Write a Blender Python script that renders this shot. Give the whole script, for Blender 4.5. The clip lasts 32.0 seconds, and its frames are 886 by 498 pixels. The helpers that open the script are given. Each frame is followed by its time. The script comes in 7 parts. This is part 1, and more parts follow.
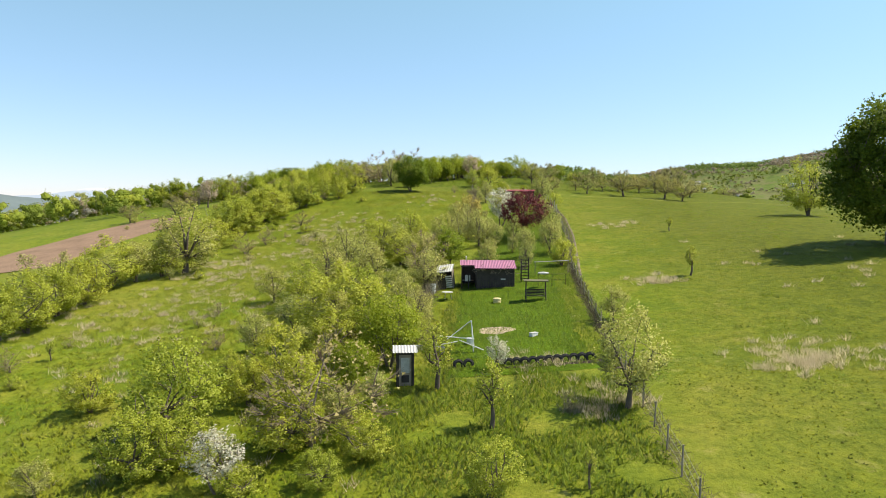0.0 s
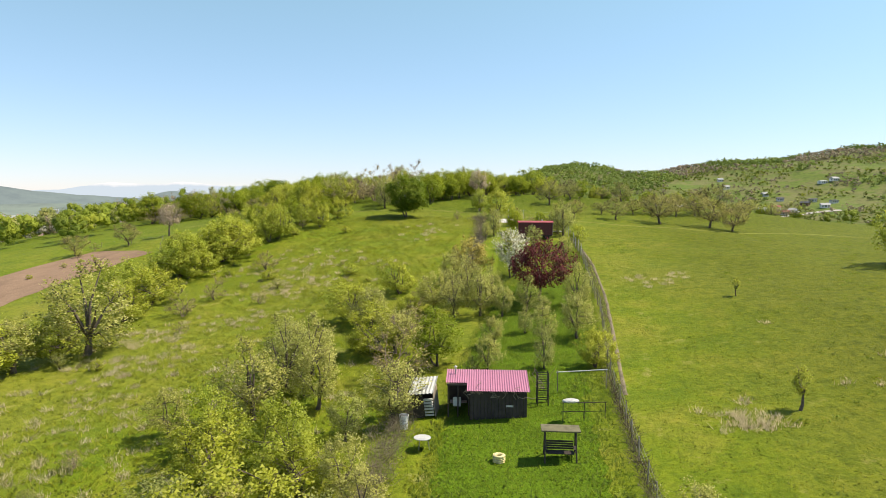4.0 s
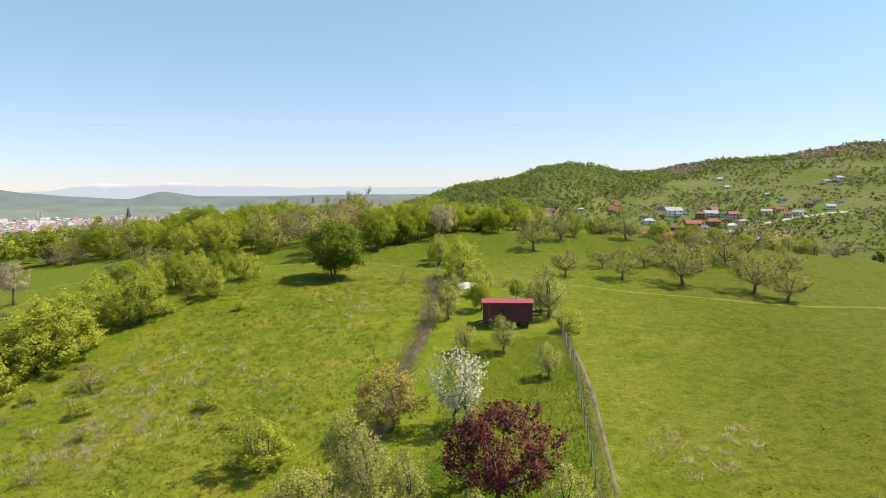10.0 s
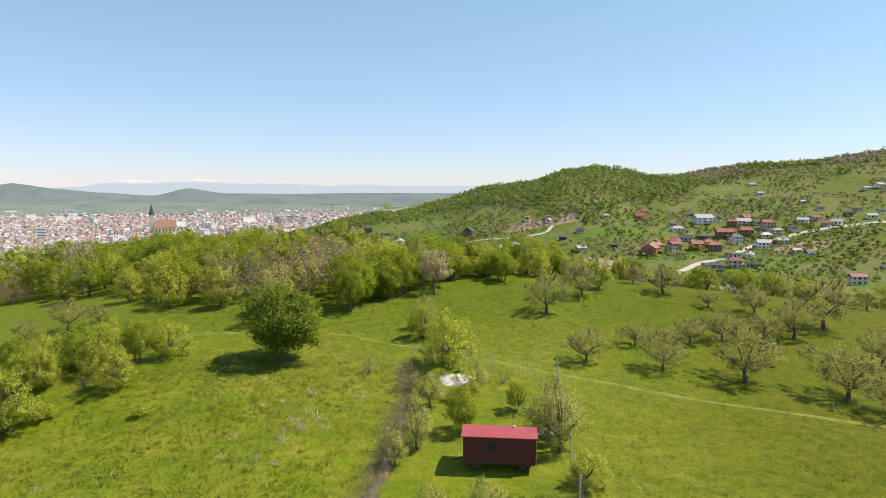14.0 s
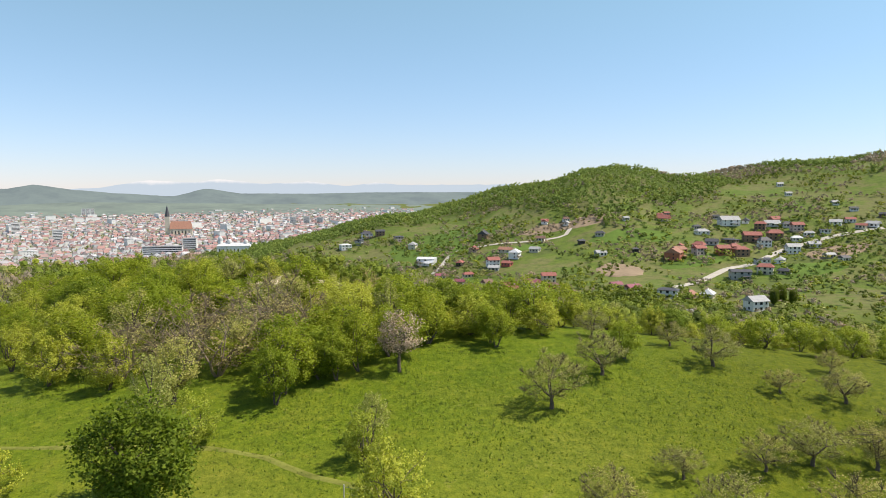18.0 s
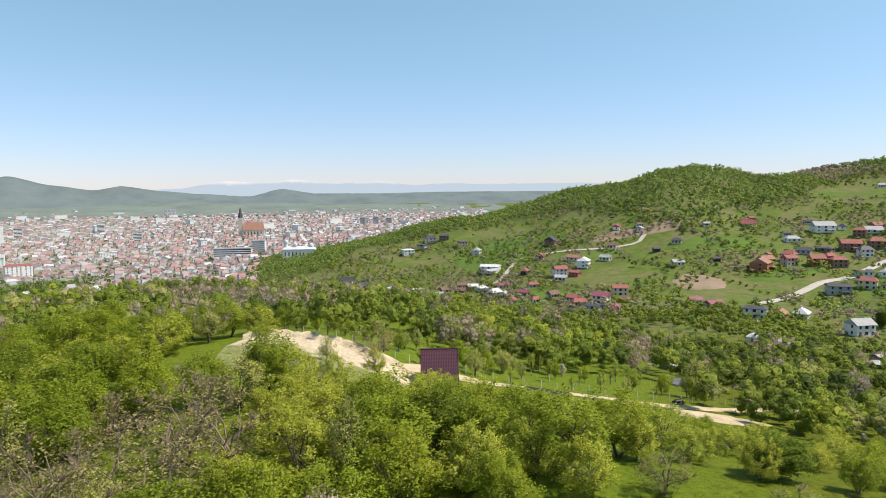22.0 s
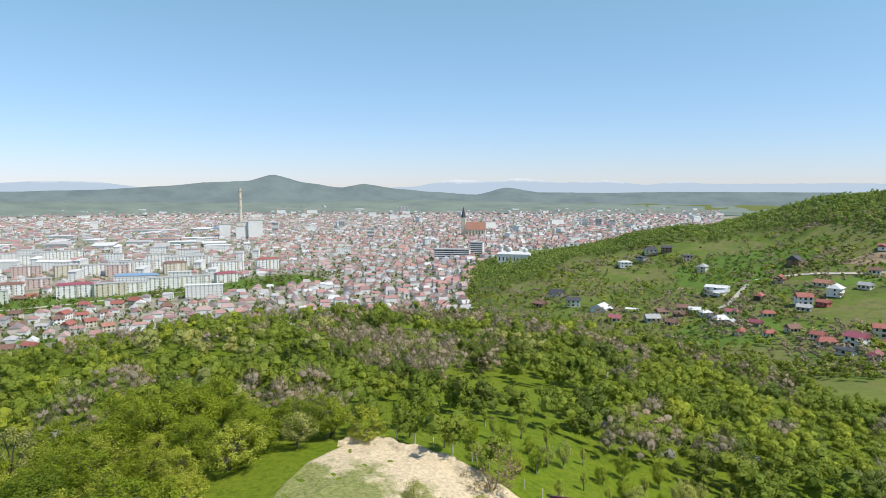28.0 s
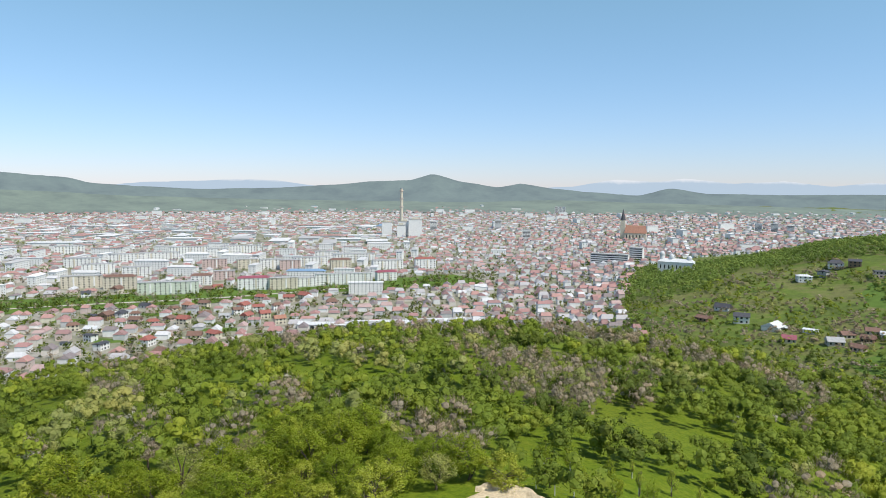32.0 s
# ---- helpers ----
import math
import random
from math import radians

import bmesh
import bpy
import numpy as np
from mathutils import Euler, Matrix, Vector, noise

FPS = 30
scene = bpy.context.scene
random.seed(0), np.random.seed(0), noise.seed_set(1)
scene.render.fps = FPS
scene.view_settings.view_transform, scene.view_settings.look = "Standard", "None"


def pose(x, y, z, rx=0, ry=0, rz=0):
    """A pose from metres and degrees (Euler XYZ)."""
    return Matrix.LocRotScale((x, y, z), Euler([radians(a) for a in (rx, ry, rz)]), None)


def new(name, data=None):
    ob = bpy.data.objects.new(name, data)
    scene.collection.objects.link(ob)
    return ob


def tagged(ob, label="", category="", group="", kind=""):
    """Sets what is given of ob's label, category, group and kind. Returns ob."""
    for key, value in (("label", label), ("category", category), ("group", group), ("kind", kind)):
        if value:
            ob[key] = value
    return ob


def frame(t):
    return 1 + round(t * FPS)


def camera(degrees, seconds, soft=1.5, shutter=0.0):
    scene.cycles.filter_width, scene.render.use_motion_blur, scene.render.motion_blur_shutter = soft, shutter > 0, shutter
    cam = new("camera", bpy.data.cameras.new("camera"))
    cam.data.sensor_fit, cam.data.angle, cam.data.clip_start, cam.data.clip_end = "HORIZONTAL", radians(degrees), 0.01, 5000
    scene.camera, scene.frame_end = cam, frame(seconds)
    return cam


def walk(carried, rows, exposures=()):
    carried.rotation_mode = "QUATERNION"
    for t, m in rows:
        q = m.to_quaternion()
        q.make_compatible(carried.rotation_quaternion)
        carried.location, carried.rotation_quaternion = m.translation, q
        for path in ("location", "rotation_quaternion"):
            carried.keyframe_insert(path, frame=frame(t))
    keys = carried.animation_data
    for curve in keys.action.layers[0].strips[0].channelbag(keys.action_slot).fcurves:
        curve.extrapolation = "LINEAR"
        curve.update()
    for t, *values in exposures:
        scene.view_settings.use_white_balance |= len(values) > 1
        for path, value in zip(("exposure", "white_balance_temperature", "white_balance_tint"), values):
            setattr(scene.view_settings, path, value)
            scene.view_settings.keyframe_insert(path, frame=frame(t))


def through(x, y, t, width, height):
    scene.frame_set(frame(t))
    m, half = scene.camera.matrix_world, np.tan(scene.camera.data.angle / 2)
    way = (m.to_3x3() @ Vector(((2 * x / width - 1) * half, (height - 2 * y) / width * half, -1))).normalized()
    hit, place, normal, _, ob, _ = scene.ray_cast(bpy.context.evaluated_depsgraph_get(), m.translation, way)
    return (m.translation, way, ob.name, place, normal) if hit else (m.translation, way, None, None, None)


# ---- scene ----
cam = camera(65.95, 32.0, soft=0.8)
# seconds, x, y, z, pitch, roll, yaw
PATH = [
    (0, 0.00, 0.00, 12.00, -3.75, 0.21, -0.01),
    (1, 0.60, 5.68, 13.46, -3.92, 0.27, 0.31),
    (2, 1.26, 11.12, 14.89, -4.00, 0.23, 0.72),
    (3, 1.73, 16.63, 16.44, -4.17, 0.23, 0.92),
    (3.5, 2.06, 19.35, 17.21, -4.26, 0.17, 1.07),
    (5.5, 3.38, 29.87, 20.02, -4.37, 0.34, 1.70),
    (6, 3.75, 32.50, 20.52, -4.37, 0.31, 1.60),
    (7, 4.99, 38.01, 21.34, -4.31, 0.04, -0.67),
    (8, 6.04, 43.62, 22.35, -4.30, -0.21, -0.14),
    (9, 7.08, 49.08, 23.45, -4.34, -0.49, 0.33),
    (10, 8.31, 54.54, 24.99, -4.57, -0.36, 0.90),
    (11, 9.58, 60.03, 26.41, -4.78, -0.17, 1.50),
    (12, 10.55, 65.30, 28.03, -4.88, -0.14, 2.09),
    (13, 11.26, 70.63, 29.62, -4.70, 0.08, 2.48),
    (14, 11.98, 75.99, 30.68, -4.71, 0.17, 2.88),
    (14.5, 12.40, 78.82, 31.02, -4.72, 0.18, 3.11),
    (16.5, 14.05, 90.64, 32.78, -4.73, -0.00, 3.87),
    (17, 14.53, 93.75, 33.33, -4.78, -0.11, 4.05),
    (18, 15.49, 100.06, 34.56, -4.85, -0.16, 4.44),
    (19, 16.40, 106.42, 35.93, -4.87, -0.25, 4.83),
    (20, 17.36, 113.27, 37.39, -4.90, -0.33, 6.01),
    (21, 18.16, 120.55, 38.80, -4.95, -0.40, 7.48),
    (22, 19.38, 127.92, 39.99, -4.96, -0.46, 10.42),
    (23, 20.36, 134.85, 41.23, -4.90, -0.39, 13.98),
    (24, 21.08, 140.88, 42.72, -4.90, -0.37, 17.36),
    (24.5, 21.43, 143.53, 43.59, -4.93, -0.32, 18.85),
    (26.5, 22.48, 152.02, 47.18, -5.02, -0.20, 24.52),
    (27, 22.52, 153.74, 48.02, -5.03, -0.10, 26.01),
    (28, 22.63, 156.63, 49.71, -5.10, 0.04, 29.14),
    (29, 22.65, 158.67, 51.32, -5.13, 0.37, 32.37),
    (30, 22.67, 159.50, 52.72, -5.22, 0.58, 35.33),
    (31, 22.60, 159.57, 53.92, -5.23, 0.55, 38.31),
    (32, 22.38, 159.43, 55.06, -5.24, 0.45, 42.22),
]
walk(cam, [(t, pose(x, y, z, 0, 0, yaw) @ pose(0, 0, 0, 90 + pitch) @ pose(0, 0, 0, 0, 0, roll)) for t, x, y, z, pitch, roll, yaw in PATH],
     [(0, 0.3, 6900, 12), (7, 0.24, 7250, 14), (14, 0.12, 7050, 14), (19, 0.08, 6850, 13), (24, 0.0, 6600, 12), (28, -0.05, 6350, 10), (32, -0.1, 6300, 10)])

# ---- world and sun ----
SUN_AZ, SUN_EL = radians(84), radians(57)      # azimuth clockwise from +y
world = bpy.data.worlds.new("sky")
scene.world = world
world.use_nodes = True
wt = world.node_tree
sky = wt.nodes.new("ShaderNodeTexSky")
sky.sky_type, sky.sun_disc = "NISHITA", False
sky.sun_elevation, sky.sun_rotation = SUN_EL, SUN_AZ
sky.air_density, sky.dust_density, sky.ozone_density, sky.altitude = 1.0, 0.05, 1.0, 400
wt.nodes["Background"].inputs["Strength"].default_value = 0.15
# pale blue haze towards the horizon
up = wt.nodes.new("ShaderNodeSeparateXYZ")
wt.links.new(wt.nodes.new("ShaderNodeTexCoord").outputs["Generated"], up.inputs[0])
haze = wt.nodes.new("ShaderNodeValToRGB")
wt.links.new(up.outputs["Z"], haze.inputs["Fac"])
for e, (p, c) in zip([haze.color_ramp.elements[0], haze.color_ramp.elements.new(0.05), haze.color_ramp.elements.new(0.14), haze.color_ramp.elements[1]],
                     ((0.0, (0.59, 0.65, 0.95)), (0.05, (0.88, 0.86, 0.98)), (0.14, (1.16, 1.06, 1.0)), (0.42, (1.12, 1.34, 1.04)))):
    e.position, e.color = p, (*c, 1)
tint = wt.nodes.new("ShaderNodeMix")
tint.data_type, tint.blend_type = "RGBA", "MULTIPLY"
tint.inputs[0].default_value = 1.0
wt.links.new(sky.outputs["Color"], tint.inputs[6])
wt.links.new(haze.outputs["Color"], tint.inputs[7])
wt.links.new(tint.outputs[2], wt.nodes["Background"].inputs["Color"])

sun_data = bpy.data.lights.new("sun", "SUN")
sun_data.energy, sun_data.angle, sun_data.color = 5.0, radians(0.53), (1.0, 0.94, 0.80)
sun = new("sun", sun_data)
to_sun = Vector((math.sin(SUN_AZ) * math.cos(SUN_EL), math.cos(SUN_AZ) * math.cos(SUN_EL), math.sin(SUN_EL)))
sun.rotation_mode = "QUATERNION"
sun.rotation_quaternion = to_sun.to_track_quat("Z", "Y")


# ---- the lie of the land ----
GX = np.array([-250, -130, -60, -20, 10, 45, 110, 220.0])
GY = np.array([-60, 20, 60, 100, 140, 180, 220, 260, 330, 400, 480.0])
GZ = np.array([
    [-40, -25, -14, -8, -6, -3, 2, 5],
    [-35, -16, -6, -2, 0.5, 4, 7, 8],
    [-30, -10, -1, 2, 4.2, 8, 10, 10],
    [-25, -5, 3, 6.3, 8.8, 10.5, 11, 9],
    [-22, -2, 9, 14, 14.6, 13.5, 10, 2],
    [-20, 1, 12, 17.5, 18.5, 16.3, 8, -6],
    [-19, 4, 14, 18, 10.3, 6.8, -1, -16],
    [-18, 6, 11, 11.3, 4.8, 1, -8, -22],
    [-18, 3, 4.5, 1, -5, -9, -16, -28],
    [-30, -7, -6, -9, -14, -18, -22, -30],
    [-62, -32, -26, -26, -28, -28, -30, -33.0],
])
HUB = (20.0, 110.0)
PLAIN = -75.0
# the far ridge: how far off its crest runs, by bearing
RIDGE_A = (-180, -28, -22, -15, -10, -5, 0, 5, 9.5, 14, 20, 28, 60, 180)
RIDGE_R = (760, 760, 780, 860, 930, 985, 960, 910, 880, 920, 1000, 1050, 1100, 1300)


def cubic(a, b, c, d, t):
    """Catmull-Rom between b and c."""
    return b + 0.5 * t * (c - a + t * (2 * a - 5 * b + 4 * c - d + t * (3 * (b - c) + d - a)))


def curve(v, xs, ys):
    """A smooth curve through a table."""
    v = np.clip(v, xs[0], xs[-1])
    i = np.clip(np.searchsorted(xs, v) - 1, 0, len(xs) - 2)
    xs, ys = np.asarray(xs, float), np.asarray(ys, float)
    t = (v - xs[i]) / (xs[i + 1] - xs[i])
    t = t * t * (3 - 2 * t) * 0.5 + t * 0.5
    return ys[i] + (ys[i + 1] - ys[i]) * t


def hill_near(x, y):
    x, y = np.clip(x, GX[0], GX[-1]), np.clip(y, GY[0], GY[-1])
    i = np.clip(np.searchsorted(GX, x) - 1, 0, len(GX) - 2)
    j = np.clip(np.searchsorted(GY, y) - 1, 0, len(GY) - 2)
    u, v = (x - GX[i]) / (GX[i + 1] - GX[i]), (y - GY[j]) / (GY[j + 1] - GY[j])

    def row(jj):
        jj = np.clip(jj, 0, len(GY) - 1)
        n = len(GX) - 1
        return cubic(GZ[jj, np.clip(i - 1, 0, n)], GZ[jj, i], GZ[jj, i + 1], GZ[jj, np.clip(i + 2, 0, n)], u)
    return cubic(row(j - 1), row(j), row(j + 1), row(j + 2), v)


def country(x, y):
    """The land round the hill: the valley, the long wooded ridge, the town's plain and the far hills."""
    dx, dy = x - HUB[0], y - HUB[1]
    r, a = np.hypot(dx, dy), np.degrees(np.arctan2(dx, dy))
    valley = curve(a, (-180, -110, -60, -30, -22, -15, -9, -3, 4, 12, 60, 180), (-50, -75, -75, -75, -66, -56, -50, -42, -34, -30, -30, -50))
    ridge_r = curve(a, RIDGE_A, RIDGE_R)
    ridge_z = curve(a, (-180, -105, -29, -22, -15, -12, -8.4, -3.7, 0.6, 4.3, 7, 9.7, 14, 18.6, 22.8, 26, 28.3, 31, 60, 120, 180),
                    (-50, -75, -75, -48, -28, -17, -4, 15, 35, 42, 56, 59, 52, 60, 66, 71, 79, 88, 125, 40, -50))
    s = np.clip((r - 480) / (ridge_r - 480), 0, 1)
    up = valley + (ridge_z - valley) * (0.35 * s + 0.65 * s * s * (3 - 2 * s))
    back = np.clip((r - ridge_r) / 900, 0, 1)
    z = up + (PLAIN - ridge_z) * back * back * (3 - 2 * back) * np.where(ridge_z > PLAIN, 1, 0)
    f = np.clip((r - 3400) / 900, 0, 1)
    return z + 40 * f * f * (3 - 2 * f)


def land(x, y):
    x, y = np.asarray(x, float), np.asarray(y, float)
    r = np.hypot(x - HUB[0], y - HUB[1])
    k = np.clip((r - 300) / 130, 0, 1)
    k = k * k * (3 - 2 * k)
    z = hill_near(x, y) * (1 - k) + country(x, y) * k
    # the cut in which the cabin stands
    z = z - 2.6 * np.exp(-((x - 3) ** 2 / 70 + (y - 221.5) ** 2 / 60))
    # small unevenness, and longer folds on the far slopes
    z = z + 0.12 * np.sin(0.31 * x + 0.9 * np.sin(0.17 * y)) * np.sin(0.27 * y + 1.3) * np.clip(1 - r / 800, 0.2, 1)
    fold = np.clip((r - 420) / 400, 0, 1) * np.clip((z + 70) / 40, 0, 1)
    return z + fold * (3 * np.sin(0.021 * x + 1.2 * np.sin(0.011 * y)) + 2.2 * np.sin(0.017 * y + 0.037 * x + 2))


def ground_z(x, y):
    return float(land(x, y))


# ---- materials ----
def nodes_of(name):
    m = bpy.data.materials.new(name)
    m.use_nodes = True
    return m, m.node_tree, m.node_tree.nodes["Principled BSDF"]


def add_node(tree, kind, **values):
    n = tree.nodes.new(kind)
    for key, value in values.items():
        n.inputs[key.replace("_", " ")].default_value = value
    return n


def noise_node(tree, scale, detail=4.0, rough=0.6, coord=None, world_space=True):
    n = add_node(tree, "ShaderNodeTexNoise", Scale=scale, Detail=detail, Roughness=rough)
    if coord is None:
        coord = tree.nodes.new("ShaderNodeNewGeometry").outputs["Position"] if world_space else tree.nodes.new("ShaderNodeTexCoord").outputs["Object"]
    tree.links.new(coord, n.inputs["Vector"])
    return n


def ramp(tree, fac, *stops):
    n = tree.nodes.new("ShaderNodeValToRGB")
    els = n.color_ramp.elements
    while len(els) < len(stops):
        els.new(0.5)
    for e, (p, c) in zip(els, stops):
        e.position, e.color = p, (*c, 1) if len(c) == 3 else c
    tree.links.new(fac, n.inputs["Fac"])
    return n.outputs["Color"]


def mixed(tree, fac, a, b, blend="MIX"):
    n = tree.nodes.new("ShaderNodeMix")
    n.data_type, n.blend_type = "RGBA", blend
    for socket, value in ((n.inputs[0], fac), (n.inputs[6], a), (n.inputs[7], b)):
        if isinstance(value, (int, float)):
            socket.default_value = value
        elif isinstance(value, tuple):
            socket.default_value = (*value, 1)
        else:
            tree.links.new(value, socket)
    return n.outputs[2]


def bumped(tree, bsdf, height, strength, distance):
    n = add_node(tree, "ShaderNodeBump", Strength=strength, Distance=distance)
    tree.links.new(height, n.inputs["Height"])
    tree.links.new(n.outputs["Normal"], bsdf.inputs["Normal"])


def surface(name, color, rough=0.85, metal=0.0, vary=0.25, scale=1.5, fine=18.0, bump=0.3, depth=0.02, per_object=0.0, world_space=False):
    """A worn surface: a base colour with stains, grain and relief."""
    m, t, b = nodes_of(name)
    b.inputs["Roughness"].default_value, b.inputs["Metallic"].default_value = rough, metal
    big, small = noise_node(t, scale, world_space=world_space), noise_node(t, fine, 3.0, world_space=world_space)
    dark = tuple(c * (1 - vary) for c in color)
    light = tuple(min(1, c * (1 + vary * 0.6)) for c in color)
    c = ramp(t, big.outputs["Fac"], (0.3, dark), (0.5, color), (0.72, light))
    c = mixed(t, 0.35, c, ramp(t, small.outputs["Fac"], (0.3, (0.6, 0.6, 0.6)), (0.7, (1, 1, 1))), "MULTIPLY")
    if per_object:
        info = t.nodes.new("ShaderNodeObjectInfo")
        c = mixed(t, per_object, c, ramp(t, info.outputs["Random"], (0, (0.55, 0.55, 0.55)), (1, (1, 1, 1))), "MULTIPLY")
    t.links.new(c, b.inputs["Base Color"])
    if world_space:
        b.inputs["Specular IOR Level"].default_value = 0.12
    bumped(t, b, small.outputs["Fac"], bump, depth)
    return m


def leaves(name, a, c, rough=0.65, through=0.45, hue=0.5, clumps=0.0, upright=False):
    """Leaf: colour varies from leaf to leaf and from tree to tree; light comes through.
    clumps: size of the pattern by which joined far trees differ. upright: blades that shade like the turf."""
    m, t, b = nodes_of(name)
    geo, info = t.nodes.new("ShaderNodeNewGeometry"), t.nodes.new("ShaderNodeObjectInfo")
    low = 0.9 if clumps else 0.76
    top = tuple((u + v) / 2 for u, v in zip(a, c)) if clumps else c
    col = ramp(t, geo.outputs["Random Per Island"], (0.0, tuple(v * low for v in a)), (0.45, a), (1.0, top))
    if clumps:
        n = noise_node(t, clumps, 2.0, 0.5, geo.outputs["Position"])
        col = mixed(t, 1.0, col, ramp(t, n.outputs["Fac"], (0.32, (0.62, 0.7, 0.65)), (0.48, (0.92, 1.0, 1.0)), (0.66, (1.12, 1.08, 1.0))), "MULTIPLY")
    else:
        col = mixed(t, hue, col, ramp(t, info.outputs["Random"], (0, (0.62, 0.74, 0.7)), (0.5, (1, 1, 1)), (1, (1.0, 0.93, 0.85))), "MULTIPLY")
    t.links.new(col, b.inputs["Base Color"])
    b.inputs["Roughness"].default_value = rough
    b.inputs["Specular IOR Level"].default_value = 0.25
    tr = t.nodes.new("ShaderNodeBsdfTranslucent")
    t.links.new(col, tr.inputs["Color"])
    if upright:
        up = t.nodes.new("ShaderNodeCombineXYZ")
        up.inputs[2].default_value = 1.0
        t.links.new(up.outputs[0], b.inputs["Normal"])
    mix = t.nodes.new("ShaderNodeMixShader")
    mix.inputs[0].default_value = through
    t.links.new(b.outputs[0], mix.inputs[1])
    t.links.new(tr.outputs[0], mix.inputs[2])
    t.links.new(mix.outputs[0], t.nodes["Material Output"].inputs["Surface"])
    return m


def meadow():
    """Grass near by; duller pasture further off; grey-green town ground down on the plain."""
    m, t, b = nodes_of("meadow_grass")
    pos = t.nodes.new("ShaderNodeNewGeometry").outputs["Position"]
    fine, mid, wide = noise_node(t, 3.2, 6, 0.72, pos), noise_node(t, 0.22, 5, 0.62, pos), noise_node(t, 0.035, 4, 0.55, pos)
    c = ramp(t, mid.outputs["Fac"], (0.28, (0.100, 0.165, 0.008)), (0.5, (0.158, 0.212, 0.010)), (0.72, (0.242, 0.246, 0.028)))
    c = mixed(t, ramp(t, wide.outputs["Fac"], (0.42, (0, 0, 0)), (0.68, (0.75, 0.75, 0.75))), c, (0.222, 0.222, 0.034))
    c = mixed(t, 0.7, c, ramp(t, fine.outputs["Fac"], (0.3, (0.55, 0.6, 0.45)), (0.5, (1, 1, 1)), (0.7, (1.2, 1.15, 1.05))), "MULTIPLY")
    tuft = noise_node(t, 1.1, 4, 0.75, pos)
    c = mixed(t, 0.6, c, ramp(t, tuft.outputs["Fac"], (0.36, (0.6, 0.68, 0.5)), (0.5, (1, 1, 1)), (0.66, (1.3, 1.2, 1.15))), "MULTIPLY")
    dry = noise_node(t, 0.55, 5, 0.7, pos)
    c = mixed(t, ramp(t, dry.outputs["Fac"], (0.60, (0, 0, 0)), (0.74, (0.55, 0.55, 0.55))), c, (0.37, 0.315, 0.13))

    def reach(socket, lo, hi):
        n = t.nodes.new("ShaderNodeMapRange")
        t.links.new(socket, n.inputs["Value"])
        n.inputs["From Min"].default_value, n.inputs["From Max"].default_value = lo, hi
        return n.outputs[0]
    sep = t.nodes.new("ShaderNodeSeparateXYZ")
    t.links.new(pos, sep.inputs[0])
    top = mixed(t, 1.0, (0.122, 0.180, 0.010), ramp(t, tuft.outputs["Fac"], (0.34, (0.6, 0.66, 0.55)), (0.5, (1, 1, 1)), (0.68, (1.35, 1.15, 1.2))), "MULTIPLY")
    top = mixed(t, 0.5, top, ramp(t, fine.outputs["Fac"], (0.28, (0.5, 0.55, 0.4)), (0.6, (1, 1, 1))), "MULTIPLY")
    high = reach(sep.outputs["Y"], 120, 165)
    part_way = t.nodes.new("ShaderNodeMath")
    part_way.operation = "MULTIPLY"
    t.links.new(high, part_way.inputs[0])
    part_way.inputs[1].default_value = 0.75
    c = mixed(t, part_way.outputs[0], c, top)
    # the mown side beyond the fence is olive and shorter
    mown = mixed(t, 1.0, (0.114, 0.137, 0.007), ramp(t, tuft.outputs["Fac"], (0.34, (0.62, 0.68, 0.55)), (0.5, (1, 1, 1)), (0.68, (1.3, 1.18, 1.2))), "MULTIPLY")
    mown = mixed(t, 0.7, mown, ramp(t, fine.outputs["Fac"], (0.28, (0.45, 0.5, 0.4)), (0.55, (1, 1, 1)), (0.75, (1.15, 1.1, 1.0))), "MULTIPLY")
    edge = t.nodes.new("ShaderNodeMath")
    edge.operation = "MULTIPLY_ADD"
    t.links.new(sep.outputs["Y"], edge.inputs[0])
    edge.inputs[1].default_value = -0.085
    t.links.new(sep.outputs["X"], edge.inputs[2])
    part_mown = t.nodes.new("ShaderNodeMath")
    part_mown.operation = "MULTIPLY"
    t.links.new(reach(edge.outputs[0], 8.5, 26), part_mown.inputs[0])
    part_mown.inputs[1].default_value = 0.85
    c = mixed(t, part_mown.outputs[0], c, mown)
    patches = noise_node(t, 0.018, 5, 0.6, pos)
    pasture = ramp(t, patches.outputs["Fac"], (0.34, (0.105, 0.135, 0.035)), (0.44, (0.118, 0.170, 0.028)), (0.52, (0.165, 0.165, 0.062)), (0.6, (0.132, 0.170, 0.040)), (0.7, (0.105, 0.165, 0.026)))
    pasture = mixed(t, 0.6, pasture, ramp(t, noise_node(t, 0.16, 6, 0.75, pos).outputs["Fac"], (0.34, (0.5, 0.52, 0.5)), (0.5, (1, 1, 1)), (0.66, (1.25, 1.2, 1.15))), "MULTIPLY")
    c = mixed(t, reach(sep.outputs["Y"], 330, 520), c, pasture)
    town = ramp(t, noise_node(t, 0.03, 6, 0.7, pos).outputs["Fac"], (0.35, (0.13, 0.15, 0.06)), (0.5, (0.27, 0.26, 0.20)), (0.65, (0.36, 0.34, 0.30)))
    c = mixed(t, reach(sep.outputs["Z"], -62, -72), c, town)
    t.links.new(c, b.inputs["Base Color"])
    b.inputs["Roughness"].default_value = 0.9
    b.inputs["Specular IOR Level"].default_value = 0.15
    bumped(t, b, fine.outputs["Fac"], 0.7, 0.2)
    return m


